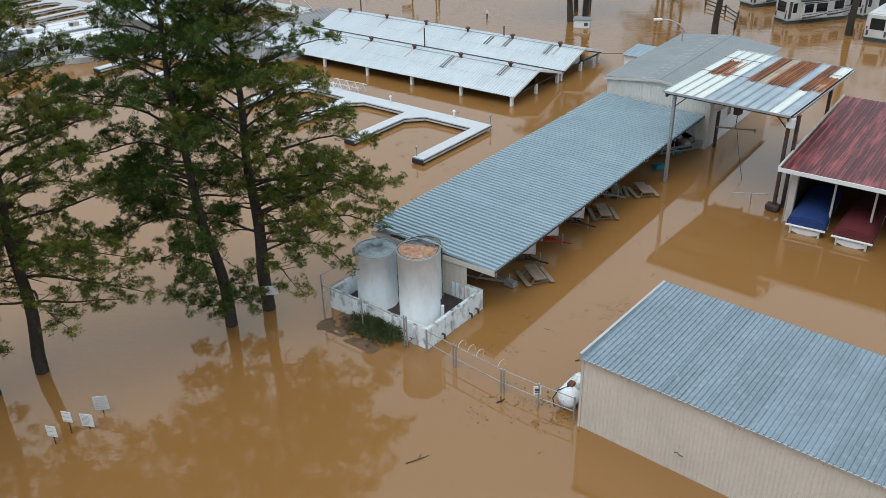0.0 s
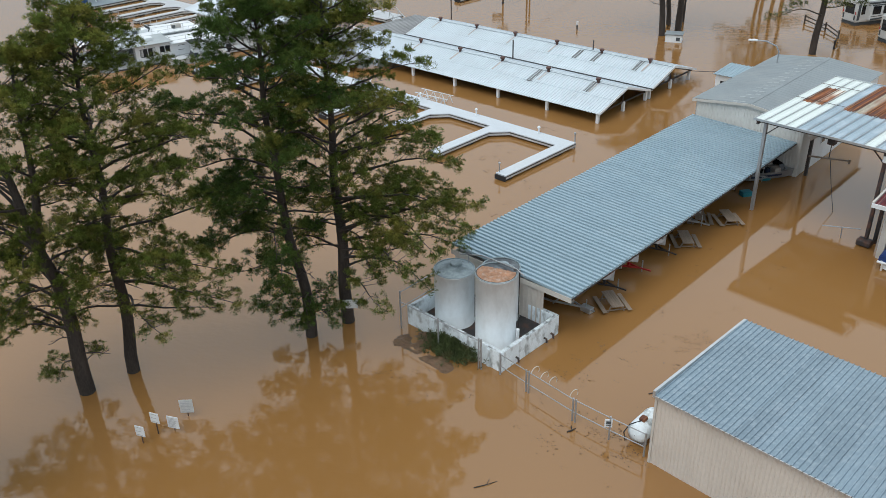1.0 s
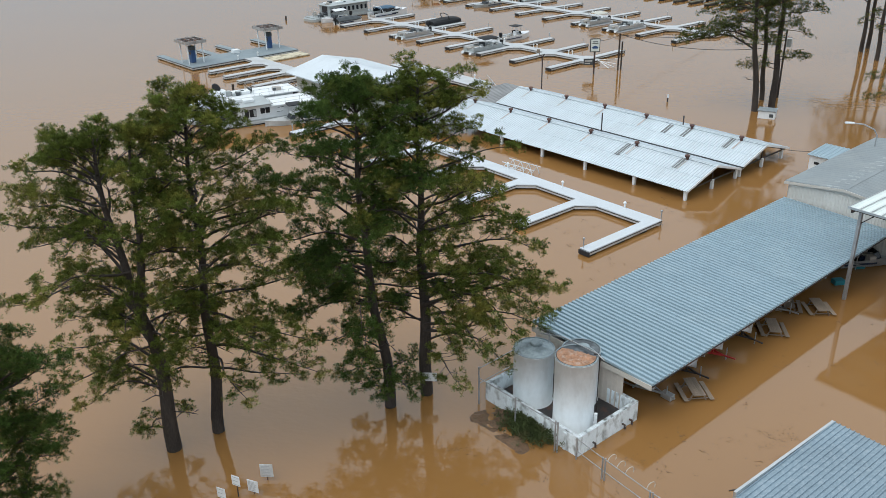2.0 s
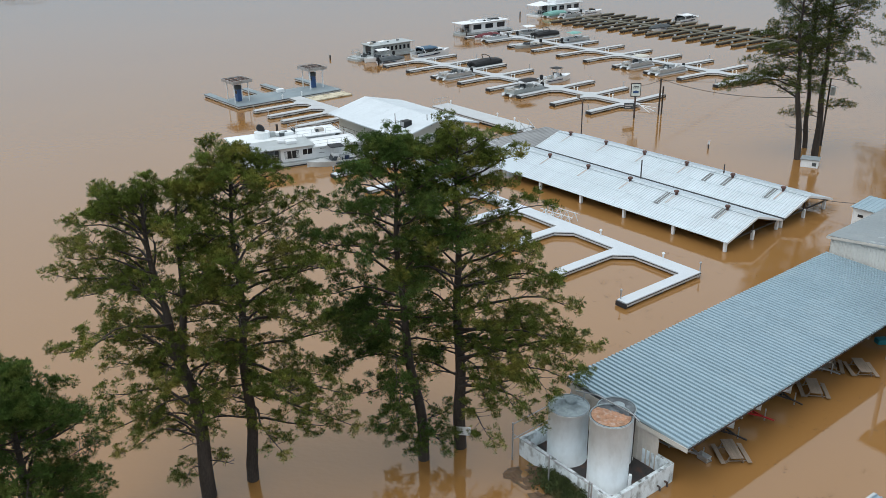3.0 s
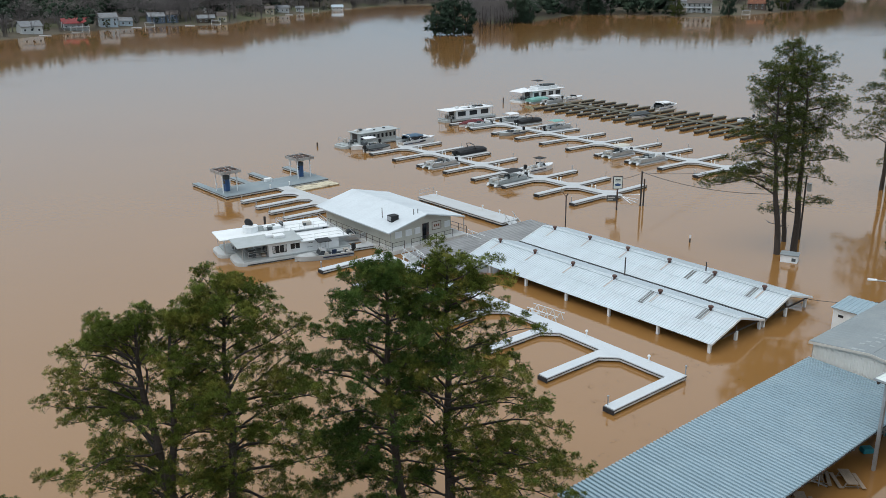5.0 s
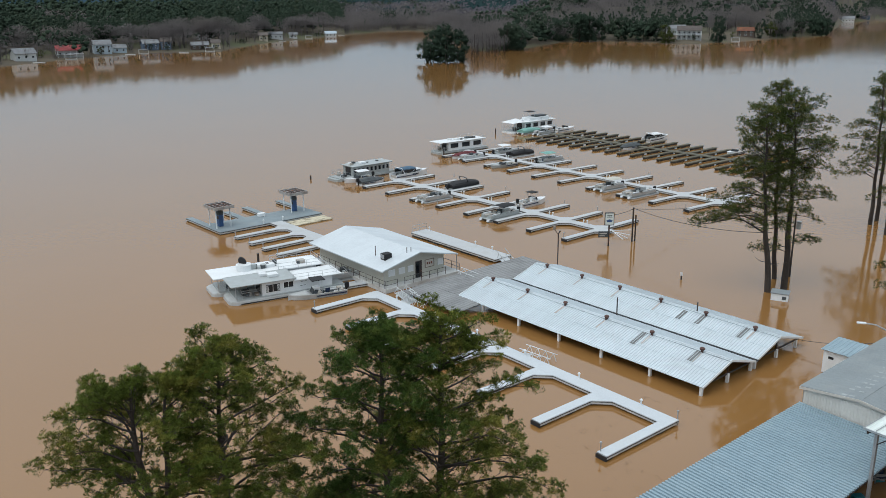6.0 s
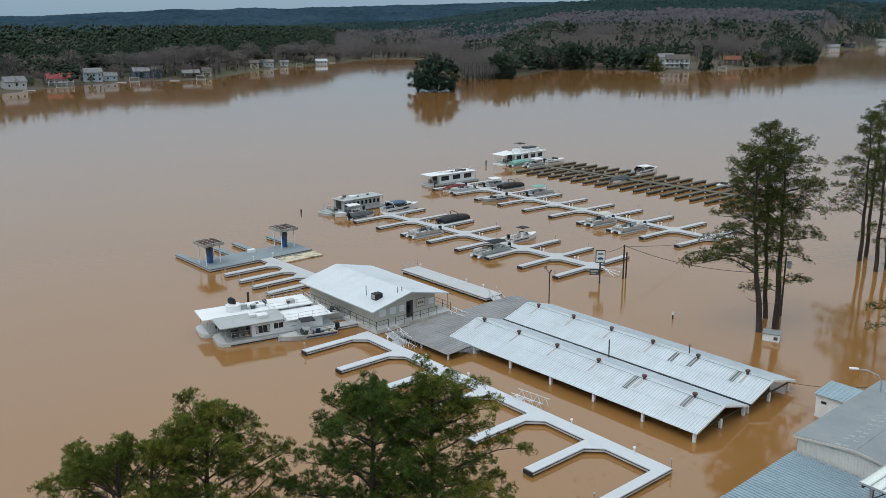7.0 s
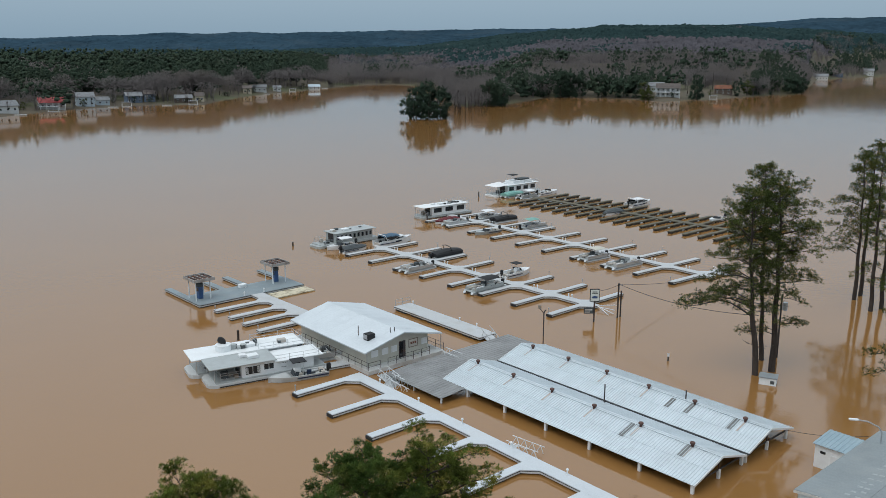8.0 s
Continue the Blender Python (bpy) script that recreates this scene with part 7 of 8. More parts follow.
def storage_tank(m, label, r, h, litter=False, dome=0.0, wet=False):
    t = thing("storage_tank", m, label, "tank", "storage tanks")
    bm = lathe(bmesh.new(), [(r + 0.04, 0.2), (r, 0.26), (r, h - 0.03), (r + 0.03, h - 0.02), (r + 0.03, h)], 48)
    for f in bm.faces:
        f.smooth = len(f.verts) == 4 and abs(f.calc_center_median().z - h / 2) < 0.3 * h
    part("shell", bm, M_tank, t)
    lid = lathe(bmesh.new(), [(r + 0.02, h + 0.003), (r - 0.05, h + 0.012), (0.36, h + 0.03 + dome), (0.05, h + 0.035 + dome)], 40)
    part("lid", lid, M_wet_lid if wet else M_tank_top, t, "stained grey lid")
    if not litter:
        part("hatch", lathe(bmesh.new(), [(0.34, h + 0.02 + dome), (0.34, h + 0.16 + dome), (0.30, h + 0.19 + dome), (0.05, h + 0.2 + dome)], 24, (0.1, 0.1)), M_tank_top, t)
    part("rim", tube(bmesh.new(), [(r * math.cos(a), r * math.sin(a), h + 0.03) for a in [2 * math.pi * i / 40 for i in range(41)]], 0.035, 6), M_tank_top, t)
    if litter:
        bm = bmesh.new()
        rng = random.Random(4)
        def heap(a, q):
            """Height of the litter heap, which has slid to the front of the lid."""
            lean = -math.sin(a + 0.25) * q / r
            return max(0.0, 0.16 * min(1.0, 0.9 + 1.6 * lean) * (1 - 0.75 * (q / r) ** 2))

        rings = [[bm.verts.new(((r - 0.07) * k / 7 * math.cos(a), (r - 0.07) * k / 7 * math.sin(a), h - 0.02 + heap(a, (r - 0.07) * k / 7) + rng.uniform(0, 0.025))) for a in [2 * math.pi * i / 26 for i in range(26)]] for k in range(1, 8)]
        for u, w in zip(rings, rings[1:]):
            for i in range(26):
                bm.faces.new((u[i], w[i], w[(i + 1) % 26], u[(i + 1) % 26]))
        bm.faces.new(rings[0])
        for _ in range(700):
            a, q = rng.uniform(0, 6.28), (r - 0.12) * math.sqrt(rng.random())
            if heap(a, q) < 0.035:
                continue
            x, y, s = q * math.cos(a), q * math.sin(a), rng.uniform(0.025, 0.075)
            z = h + heap(a, q) + 0.03 * rng.random()
            v = [bm.verts.new((x + s * rng.uniform(-1, 1), y + s * rng.uniform(-1, 1), z + s * rng.uniform(-0.3, 0.5))) for _ in range(3)]
            bm.faces.new(v)
        part("leaf_litter", bm, M_litter, t, "brown leaf litter on the lid")
        pipe = tube(bmesh.new(), [(r + 0.1, 0.1, 0.3), (r + 0.12, 0.1, h + 0.15), (r - 0.2, 0.05, h + 0.22)], 0.05, 8)
        part("vent_pipe", pipe, M_dark_steel, t)
        part("fill_pipe", soft_box(r + 0.02, r + 0.2, -0.6, -0.42, 0.25, 1.3, 0.03), M_white, t)
    return t


storage_tank(pose(-1.55, 38.45, 0), "tall white steel tank topped with brown leaf litter", 1.1, 4.4, litter=True, wet=True)
storage_tank(pose(-3.95, 40.3, 0), "white steel tank with stained domed lid and hatch", 1.12, 3.5, dome=0.2)
storage_tank(pose(-1.4, 40.85, 0), "shorter white tank with dark wet lid", 1.06, 3.4, wet=True)
t = thing("pipe_run", pose(0, 0, 0), "thin grey pipe bridging the tank tops", "pipe")
part("pipe", tube(bmesh.new(), [(-3.7, 41.3, 3.9), (-2.4, 40.2, 4.45), (-0.5, 38.6, 4.6), (-0.1, 38.2, 4.45)], 0.04, 8), M_steel, t)
part("pipe_stand", tube(bmesh.new(), [(-3.2, 40.9, 3.2), (-3.2, 40.9, 4.2)], 0.03, 6), M_steel, t)


def fence(points, h, label, rails, double=()):
    t = thing("fence", pose(0, 0, 0), label, "fence")
    for i, (x, y) in enumerate(points):
        part("post", tube(bmesh.new(), [(x, y, -1.2), (x, y, h)], 0.045, 8), M_steel, t)
        if i in double:
            part("post", tube(bmesh.new(), [(x + 0.13, y - 0.1, -1.2), (x + 0.13, y - 0.1, h)], 0.045, 8), M_steel, t)
    for z in rails:
        for a, b in zip(points, points[1:]):
            part("rail", tube(bmesh.new(), [(*a, z), (*b, z)], 0.025, 6), M_steel, t)
    return t


fn = fence([(-1.15, 35.6), (0.2, 34.3), (2.45, 32.25), (4.1, 31.05), (5.6, 30.05)], 1.35, "galvanised pipe and wire fence half under flood water", (1.28, 0.55), double=(1, 2))
a, b = Vector((0.2, 34.3, 0)), Vector((2.45, 32.25, 0))
side = Vector((0.67, 0.74, 0))
for c in (0.1, 0.3, 0.48, 0.92):
    p = a.lerp(b, c)
    loop = [p + side * (0.32 - 0.3 * math.cos(q)) + Vector((0, 0, 1.25 + 0.27 * math.sin(q))) for q in (0, 0.5, 1.0, 1.57, 2.1, 2.6, 3.14, 3.7)]
    part("coiled_wire", tube(bmesh.new(), loop, 0.018, 5), M_cream_trim, fn, "loose coil of pale wire")
sg = part("warning_sign", boxes((3.85, 4.2, 31.02, 31.05, 0.75, 1.2)), M_white, fn, "small white warning sign")
part("sign_bars", boxes((3.92, 4.13, 31.005, 31.018, 0.85, 0.9), (3.92, 4.13, 31.005, 31.018, 0.95, 1.1)), M_charcoal, sg)
fence([(-2.3, 36.05), (-4.6, 37.75), (-6.9, 39.45)], 1.9, "galvanised fence posts and wire along the masonry wall", (1.75,), double=(0,))
fence([(-6.95, 39.7), (-4.2, 43.6)], 2.3, "galvanised fence behind the tanks", (2.2, 1.2))


def propane_tank():
    t = thing("gas_tank", pose(5.2, 30.7, 0.62, 0, 0, -37), "white horizontal gas tank behind the fence", "tank")
    n, L, r = 24, 2.0, 0.52
    bm = bmesh.new()
    rings = []
    for y, q in ((0, 0.05), (0.03, 0.45), (0.1, 0.75), (0.2, 0.93), (0.35, 1), (L - 0.35, 1), (L - 0.2, 0.93), (L - 0.1, 0.75), (L, 0.05)):
        rings.append([bm.verts.new((r * q * math.cos(2 * math.pi * k / n), y, r * q * math.sin(2 * math.pi * k / n))) for k in range(n)])
    for a, b in zip(rings, rings[1:]):
        for k in range(n):
            bm.faces.new((a[k], b[k], b[(k + 1) % n], a[(k + 1) % n]))
    for f in bm.faces:
        f.smooth = True
    part("shell", bm, M_white_dirty, t)
    part("valve_hood", soft_box(-0.15, 0.15, 0.5, 0.85, 0.46, 0.66, 0.05), M_dark_rust, t, "rusty valve hood")
    part("hose", tube(bmesh.new(), [(0, 0.5, 0.55), (-0.35, 0.1, 0.4), (-0.5, -0.1, 0), (-0.4, -0.1, -0.45)], 0.03, 6), M_black, t)
    for y in (0.45, L - 0.45):
        part("saddle", boxes((-0.4, 0.4, y - 0.08, y + 0.08, -1.4, -0.3)), M_steel, t)


propane_tank()


M_faint = material("faded_print", (0.42, 0.43, 0.44), 0.6, 0, 0.1, 2.0, 12.0)


def notice(x, y, z, turn, w, h, mat, lines):
    t = thing("notice_sign", pose(x, y, 0, 0, 0, turn), "white notice board on a thin post in flood water", "sign", "notice signs")
    part("post", tube(bmesh.new(), [(0, 0.03, -1.2), (0, 0.03, z + h * 0.4)], 0.03, 6), M_dark_steel, t)
    b = part("board", soft_box(-w / 2, w / 2, -0.03, 0.0, z - h / 2, z + h / 2, 0.012, 1), mat, t)
    bars = bmesh.new()
    rng = random.Random(int(x * 10))
    for i in range(lines):
        zz = z + h * (0.36 - 0.72 * i / max(1, lines - 1))
        box(bars, -w * 0.38, w * rng.uniform(0.15, 0.38), -0.036, -0.032, zz - h * 0.025, zz + h * 0.025)
    part("printed_lines", bars, M_faint, b, "rows of unreadable dark print")


notice(-17.55, 28.9, 0.75, -12, 0.5, 0.6, M_white, 3)
notice(-17.1, 29.6, 0.98, -14, 0.5, 0.6, M_white, 3)
notice(-16.4, 29.9, 0.52, -10, 0.62, 0.7, M_white, 8)
notice(-16.15, 31.0, 0.62, 8, 0.66, 0.78, M_fascia, 7)

pl = thing("name_plate", pose(-9.75, 39.5, 1.45, 0, 0, 8), "white metal plate nailed to a pine trunk", "plate")
part("plate", soft_box(-0.42, 0.42, -0.05, -0.02, -0.28, 0.28, 0.02), M_white, pl)
part("band", boxes((-0.46, 0.46, -0.02, 0.05, -0.03, 0.03)), M_dark_steel, pl)


# ---- mud bank with weeds beside the tanks ----
bm = bmesh.new()
n, k = 26, 16
grid = []
for j in range(k):
    row = []
    for i in range(n):
        u, v = i / (n - 1), j / (k - 1)
        x, y = -7.9 + 7.2 * u, -2.7 + 2.85 * v
        edge = min(u, 1 - u, v * 0.9 + 0.05) * 2
        z = -0.19 + 0.40 * min(1, edge * 1.3) * (0.6 + 0.8 * noise.noise((x * 0.9, y * 0.9, 2)) + 0.35 * noise.noise((x * 3, y * 3, 5)))
        row.append(bm.verts.new((x, y, z)))
    grid.append(row)
for a, b in zip(grid, grid[1:]):
    for i in range(n - 1):
        bm.faces.new((a[i], a[i + 1], b[i + 1], b[i]))
M_mud = material("dark_wet_mud", (0.13, 0.075, 0.04), 0.7, 0, 0.4, 1.5, 14.0, 0.02, dirt=(0.07, 0.06, 0.03), dirt_amount=0.7, dirt_scale=2.5)
ob = part("mud_bank", bm, M_mud)
ob.matrix_basis = YARD
tagged(ob, "dark mud and leaf bank against the masonry wall", "mud", kind="stuff")
M_weed = material("wild_weeds", (0.055, 0.075, 0.02), 0.7, 0, 0.5, 2.0, 9.0, dirt=(0.12, 0.09, 0.04), dirt_amount=0.7, dirt_scale=1.2)
soup = TriSoup()
rng = random.Random(8)
for _ in range(900):
    x = rng.gauss(-3.3, 0.75)
    y = -0.06 - abs(rng.gauss(0, 0.45))
    if x > -0.3 or x < -6.8:
        continue
    soup.tuft(Vector((x, y, rng.uniform(0.0, 0.75) * max(0.2, 1 + y))), Vector((0, 0, 1)), rng.uniform(0.14, 0.32), 11, rng, 0.02)
ob = part("weeds", soup.mesh("weeds", M_weed), None)
ob.matrix_basis = YARD
tagged(ob, "low green weeds growing against the masonry wall", "weeds", kind="stuff")

# ---- drifting litter on the water ----
M_drift = material("floating_leaf_debris", (0.15, 0.078, 0.032), 0.9, 0, 0.5, 2.0, 20.0, dirt=(0.05, 0.03, 0.018), dirt_amount=0.6, dirt_scale=1.3)
bm = bmesh.new()
rng = random.Random(12)


def patch(x, y, r):
    """A small ragged raft of leaves: a few uneven scraps lying together."""
    for _ in range(rng.randint(4, 10)):
        n = rng.randint(4, 6)
        a0, long = rng.uniform(0, 3.14), rng.uniform(1.0, 1.9)
        cx, cy, rr = x + rng.gauss(0, r * 2.6), y + rng.gauss(0, r * 1.7), r * rng.uniform(0.18, 0.6)
        pts = []
        for i in range(n):
            a = 2 * math.pi * i / n
            q = rr * rng.uniform(0.35, 1.15)
            px, py = q * math.cos(a) * long, q * math.sin(a)
            pts.append((cx + px * math.cos(a0) - py * math.sin(a0), cy + px * math.sin(a0) + py * math.cos(a0)))
        prism(bm, pts, -0.004, 0.006)


for _ in range(60):
    s, o = rng.uniform(-6, 20), rng.gauss(3.2, 1.7)
    patch(2.5 + 0.593 * s + 0.805 * o, 38.9 + 0.805 * s - 0.593 * o, rng.uniform(0.02, 0.08) * rng.choice((1, 1, 1.9)))
for cx, cy, cs, n in ((4.6, 30.2, 0.8, 26), (9.2, 39.4, 0.5, 18), (8.5, 38.4, 0.9, 14), (2.4, 36.2, 0.7, 12), (1.4, 31.5, 1.6, 16), (-4.5, 35.0, 1.6, 14), (3.5, 71.0, 2.0, 30), (-1.5, 66.5, 2.2, 18), (1.0, 57.0, 2.6, 22), (-2.5, 60.5, 2.4, 16), (4.2, 31.0, 0.9, 14)):
    for _ in range(n):
        patch(rng.gauss(cx, cs), rng.gauss(cy, cs), rng.uniform(0.03, 0.1))
ob = part("floating_debris", bm, M_drift)
tagged(ob, "dark leaves and bark drifting on the water", "debris", kind="stuff")
for (x0, y0), (x1, y1), r in (((6.3, 34.6), (8.4, 35.6), 0.035), ((-1.9, 27.4), (-0.9, 27.9), 0.03), ((2.2, 31.4), (2.6, 31.7), 0.05)):
    t = thing("drifting_branch", pose(x0, y0, 0), "thin brown branch drifting on the water", "branch", "drifting branches")
    d = Vector((x1 - x0, y1 - y0, 0))
    bm = tube(bmesh.new(), [(0, 0, 0.01), tuple(d * 0.5 + Vector((0.04, -0.05, 0.05))), tuple(d)], r, 6, r * 0.4)
    tube(bm, [tuple(d * 0.55), tuple(d * 0.75 + Vector((-0.1, 0.18, 0.06)))], r * 0.6, 5, r * 0.3)
    part("stem", bm, M_bark, t)


# ---- tables and trailers by the shelter ----
def picnic_table(m):
    t = thing("picnic_table", m, "weathered wooden picnic table half under flood water", "table", "picnic tables")
    for i in range(5):
        y = -0.36 + i * 0.145
        part("top_board", soft_box(-0.92, 0.92, y, y + 0.141, 0.46, 0.5, 0.006, 1), M_wood, t)
    for s in (-1, 1):
        part("bench", soft_box(-0.92, 0.92, s * 0.75 - 0.13, s * 0.75 + 0.13, 0.16, 0.2, 0.008, 1), M_wood, t)
    for x in (-0.65, 0.65):
        bm = bmesh.new()
        beam(bm, (x, -0.3, 0.46), (x, -0.6, -0.3), 0.04, 0.08)
        beam(bm, (x, 0.3, 0.46), (x, 0.6, -0.3), 0.04, 0.08)
        beam(bm, (x, -0.86, 0.13), (x, 0.86, 0.13), 0.04, 0.06)
        part("leg_frame", bm, M_wood, t)
    return t


pt = picnic_table(pose(5.03, 42.75, 0, 0, 0, -73))
for x, y, a in ((10.33, 50.9, -85), (13.7, 54.35, -80), (11.75, 54.4, -92)):
    copy_thing(pt, pose(x, y, 0, 0, 0, a))


def trailer(m, label, frame_mat, cargo=None, z=0.3):
    t = thing("boat_trailer", m, label, "trailer", "boat trailers")
    bm = bmesh.new()
    beam(bm, (0, 0, z), (-1.6, 0.5, z + 0.05), 0.08, 0.1)
    beam(bm, (0, 0, z), (-1.6, -0.5, z + 0.05), 0.08, 0.1)
    beam(bm, (-1.6, 0.55, z + 0.05), (-4.6, 0.65, z + 0.05), 0.08, 0.1)
    beam(bm, (-1.6, -0.55, z + 0.05), (-4.6, -0.65, z + 0.05), 0.08, 0.1)
    beam(bm, (0, 0, z), (0.75, 0, z - 0.02), 0.08, 0.08)
    for x in (-1.6, -3.2, -4.5):
        beam(bm, (x, -0.65, z), (x, 0.65, z), 0.07, 0.07)
    part("chassis", bm, frame_mat, t)
    part("jack", tube(bmesh.new(), [(0.15, 0.12, -0.3), (0.15, 0.12, z + 0.5)], 0.04, 8), M_steel, t)
    part("winch_post", boxes((-0.75, -0.62, -0.06, 0.06, z, z + 0.75)), frame_mat, t)
    for s in (-1, 1):
        part("wheel", tube(bmesh.new(), [(-3.6, s * 0.9 - 0.1, 0.05), (-3.6, s * 0.9 + 0.1, 0.05)], 0.3, 16), M_rubber, t)
    if cargo == "boat":
        part("hull", hull(bmesh.new(), 4.8, 1.9, 0.7), M_gel, t, "white boat hull", m=pose(-2.5, 0, z + 0.4, 0, 0, -90))
    return t


trailer(pose(3.3, 42.0, 0, 0, 0, -32), "grey boat trailer with box under the shelter edge", M_steel)
trailer(pose(5.3, 44.55, 0, 0, 0, -30), "black boat trailer with white boat under the shelter", M_dark_steel, "boat", 0.25)
trailer(pose(6.95, 46.85, 0, 0, 0, -24), "red boat trailer carrying a white boat", M_red_paint, "boat", 0.3)
trailer(pose(8.85, 49.1, 0, 0, 0, -36), "dark boat trailer carrying a white boat", M_dark_steel, "boat", 0.35)
trailer(pose(11.6, 53.5, 0, 0, 0, -30), "grey boat trailer under the shelter", M_steel, None, 0.3)
trailer(pose(17.3, 61.3, 0, 0, 0, -20), "grey flat trailer with a tilted skiff", M_steel, "boat", 0.5)
t = thing("tool_box", pose(3.55, 42.0, 0, 0, 0, -40), "small silver box floating by a trailer tongue", "box")
part("body", soft_box(-0.35, 0.35, -0.2, 0.2, 0.02, 0.3, 0.03), M_alu, t)
part("lid", soft_box(-0.36, 0.36, -0.21, 0.21, 0.3, 0.36, 0.02), M_alu, t)
for x, y in ((15.8, 58.85), (17.8, 61.9)):
    t = thing("plastic_tub", pose(x, y, 0, 0, 0, 20), "teal plastic tub floating under the shelter", "tub", "plastic tubs")
    part("tub", soft_box(-0.4, 0.4, -0.3, 0.3, -0.1, 0.35, 0.06), M_teal_paint, t)
t = thing("antenna_mast", pose(20.6, 52.4, 0, 0, 0, -10), "thin grey aerial bar on a stub mast in flood water", "aerial")
part("mast", tube(bmesh.new(), [(0.1, 0, -1), (0, 0, 0.75)], 0.035, 6), M_steel, t)
part("boom", tube(bmesh.new(), [(-1.2, 0.1, 0.75), (1.1, -0.1, 0.85)], 0.035, 6), M_steel, t)

# ---- poles, signs and small buildings by the lake ----
def light_pole():
    t = thing("lamp_post", pose(-10.9, 108.4, 0), "slim dark pole with two floodlight heads", "lamp post")
    part("pole", tube(bmesh.new(), [(0, 0, -2), (0, 0, 5.0), (0.25, 0, 5.4)], 0.09, 8), M_dark_steel, t)
    part("lamp_head", soft_box(-0.75, -0.35, -0.15, 0.15, 5.5, 6.0, 0.08), M_wood, t)
    part("lamp_arm", tube(bmesh.new(), [(0, 0, 4.9), (-0.55, 0, 5.6)], 0.05, 6), M_dark_steel, t)


light_pole()


def marina_sign():
    t = thing("marina_sign", pose(-4.9, 121.6, 0, 0, 0, 14), "framed blue-white sign board on a dark pole", "sign")
    part("pole", tube(bmesh.new(), [(0, 0, -2), (0, 0, 4.0)], 0.12, 8), M_dark_steel, t)
    b = part("board", soft_box(-0.7, 0.7, -0.1, 0.1, 3.1, 5.0, 0.04), M_black, t)
    part("face", boxes((-0.6, 0.6, -0.12, -0.102, 3.22, 4.88)), M_clear_sheet, b, "pale lit face")
    part("emblem", prism(bmesh.new(), [(-0.35, 3.6), (0.35, 3.6), (0.45, 3.85), (0, 4.0), (-0.45, 3.85)], 0.122, 0.13), M_pump_blue, b, "blue emblem", m=pose(0, 0, 0, 90))
    part("lettering_bars", boxes((-0.42, 0.42, -0.135, -0.122, 4.3, 4.4), (-0.35, 0.35, -0.135, -0.122, 4.5, 4.62)), M_charcoal, b)
    low = part("lower_board", soft_box(-1.5, -0.12, -0.08, 0.08, 1.3, 2.2, 0.04), M_charcoal, t)
    part("lettering_bars", boxes((-1.35, -0.3, -0.1, -0.082, 1.8, 1.98), (-1.35, -0.6, -0.1, -0.082, 1.48, 1.62)), M_fascia, low)


marina_sign()
for x, y, h, w in ((-1.6, 124.6, 5.2, 0.12), (-1.2, 125.0, 4.0, 0.11)):
    t = thing("utility_pole", pose(x, y, 0), "short dark timber utility pole in the lake", "pole", "utility poles")
    part("pole", tube(bmesh.new(), [(0, 0, -2), (0, 0, h)], w, 8), M_bark, t)


def cable(name, p, q, sag, label, r=0.02):
    pts = []
    for i in range(13):
        s = i / 12
        c = Vector(p).lerp(Vector(q), s)
        c.z -= sag * 4 * s * (1 - s)
        pts.append(tuple(c))
    t = thing(name, pose(0, 0, 0), label, "cable", "overhead cables")
    part("wire", tube(bmesh.new(), pts, r, 5), M_black, t)


cable("overhead_cable", (-1.6, 124.6, 5.1), (15.0, 105.2, 7.4), 0.9, "thin black cable sagging from pole to pine", 0.035)
cable("overhead_cable", (-1.6, 124.6, 5.0), (12.0, 146.0, 1.2), 0.3, "thin black cable from pole to dock", 0.03)
cable("overhead_cable", (-1.6, 124.6, 5.0), (-4.9, 121.6, 4.6), 0.2, "thin black cable from pole to sign", 0.03)
cable("overhead_cable", (15.6, 87.0, 1.0), (22.5, 84.0, 2.4), 0.3, "thin black cable from pavilion to hut", 0.025)


def cobra_lamp():
    t = thing("street_lamp", pose(21.6, 77.6, 0, 0, 0, 0), "slim street lamp with curved arm above the workshop", "street lamp")
    part("pole", tube(bmesh.new(), [(0, 0, -1), (0, 0, 5.6), (-0.3, 0, 6.1), (-1.2, 0.1, 6.5), (-2.0, 0.15, 6.55)], 0.06, 8), M_steel, t)
    part("lamp_head", soft_box(-2.75, -1.95, 0.02, 0.28, 6.48, 6.66, 0.07), M_white, t, "white lamp head")


cobra_lamp()


def pump_hut():
    t = thing("pump_hut", pose(17.25, 81.5, 0, 0, 0, -36), "small white hut with blue ribbed roof in flood water", "hut")
    W, D, z = 2.9, 3.1, 2.25
    part("wall", boxes((0, W, 0, D, -1.5, z)), M_white, t)
    roof = part("roof", boxes((-0.1, W + 0.1, -0.1, D + 0.1, z, z + 0.06)), M_cream_trim, t)
    s = Vector((0, -D - 0.5, -0.25))
    lay_panels(roof, (W + 0.2, D + 0.25, z + 0.36), (-1, 0, 0), s, W + 0.4, s.length, 0.8, 2, 0.05, M_blue_roof, 51)
    part("vent", boxes((-0.02, -0.003, 0.5, 1.0, 1.5, 1.75)), M_black, t)
    part("vent", boxes((0.5, 1.0, -0.02, -0.003, 1.5, 1.75)), M_black, t)
    part("door", boxes((1.5, 2.4, -0.03, -0.003, -0.5, 1.6)), M_gel, t)


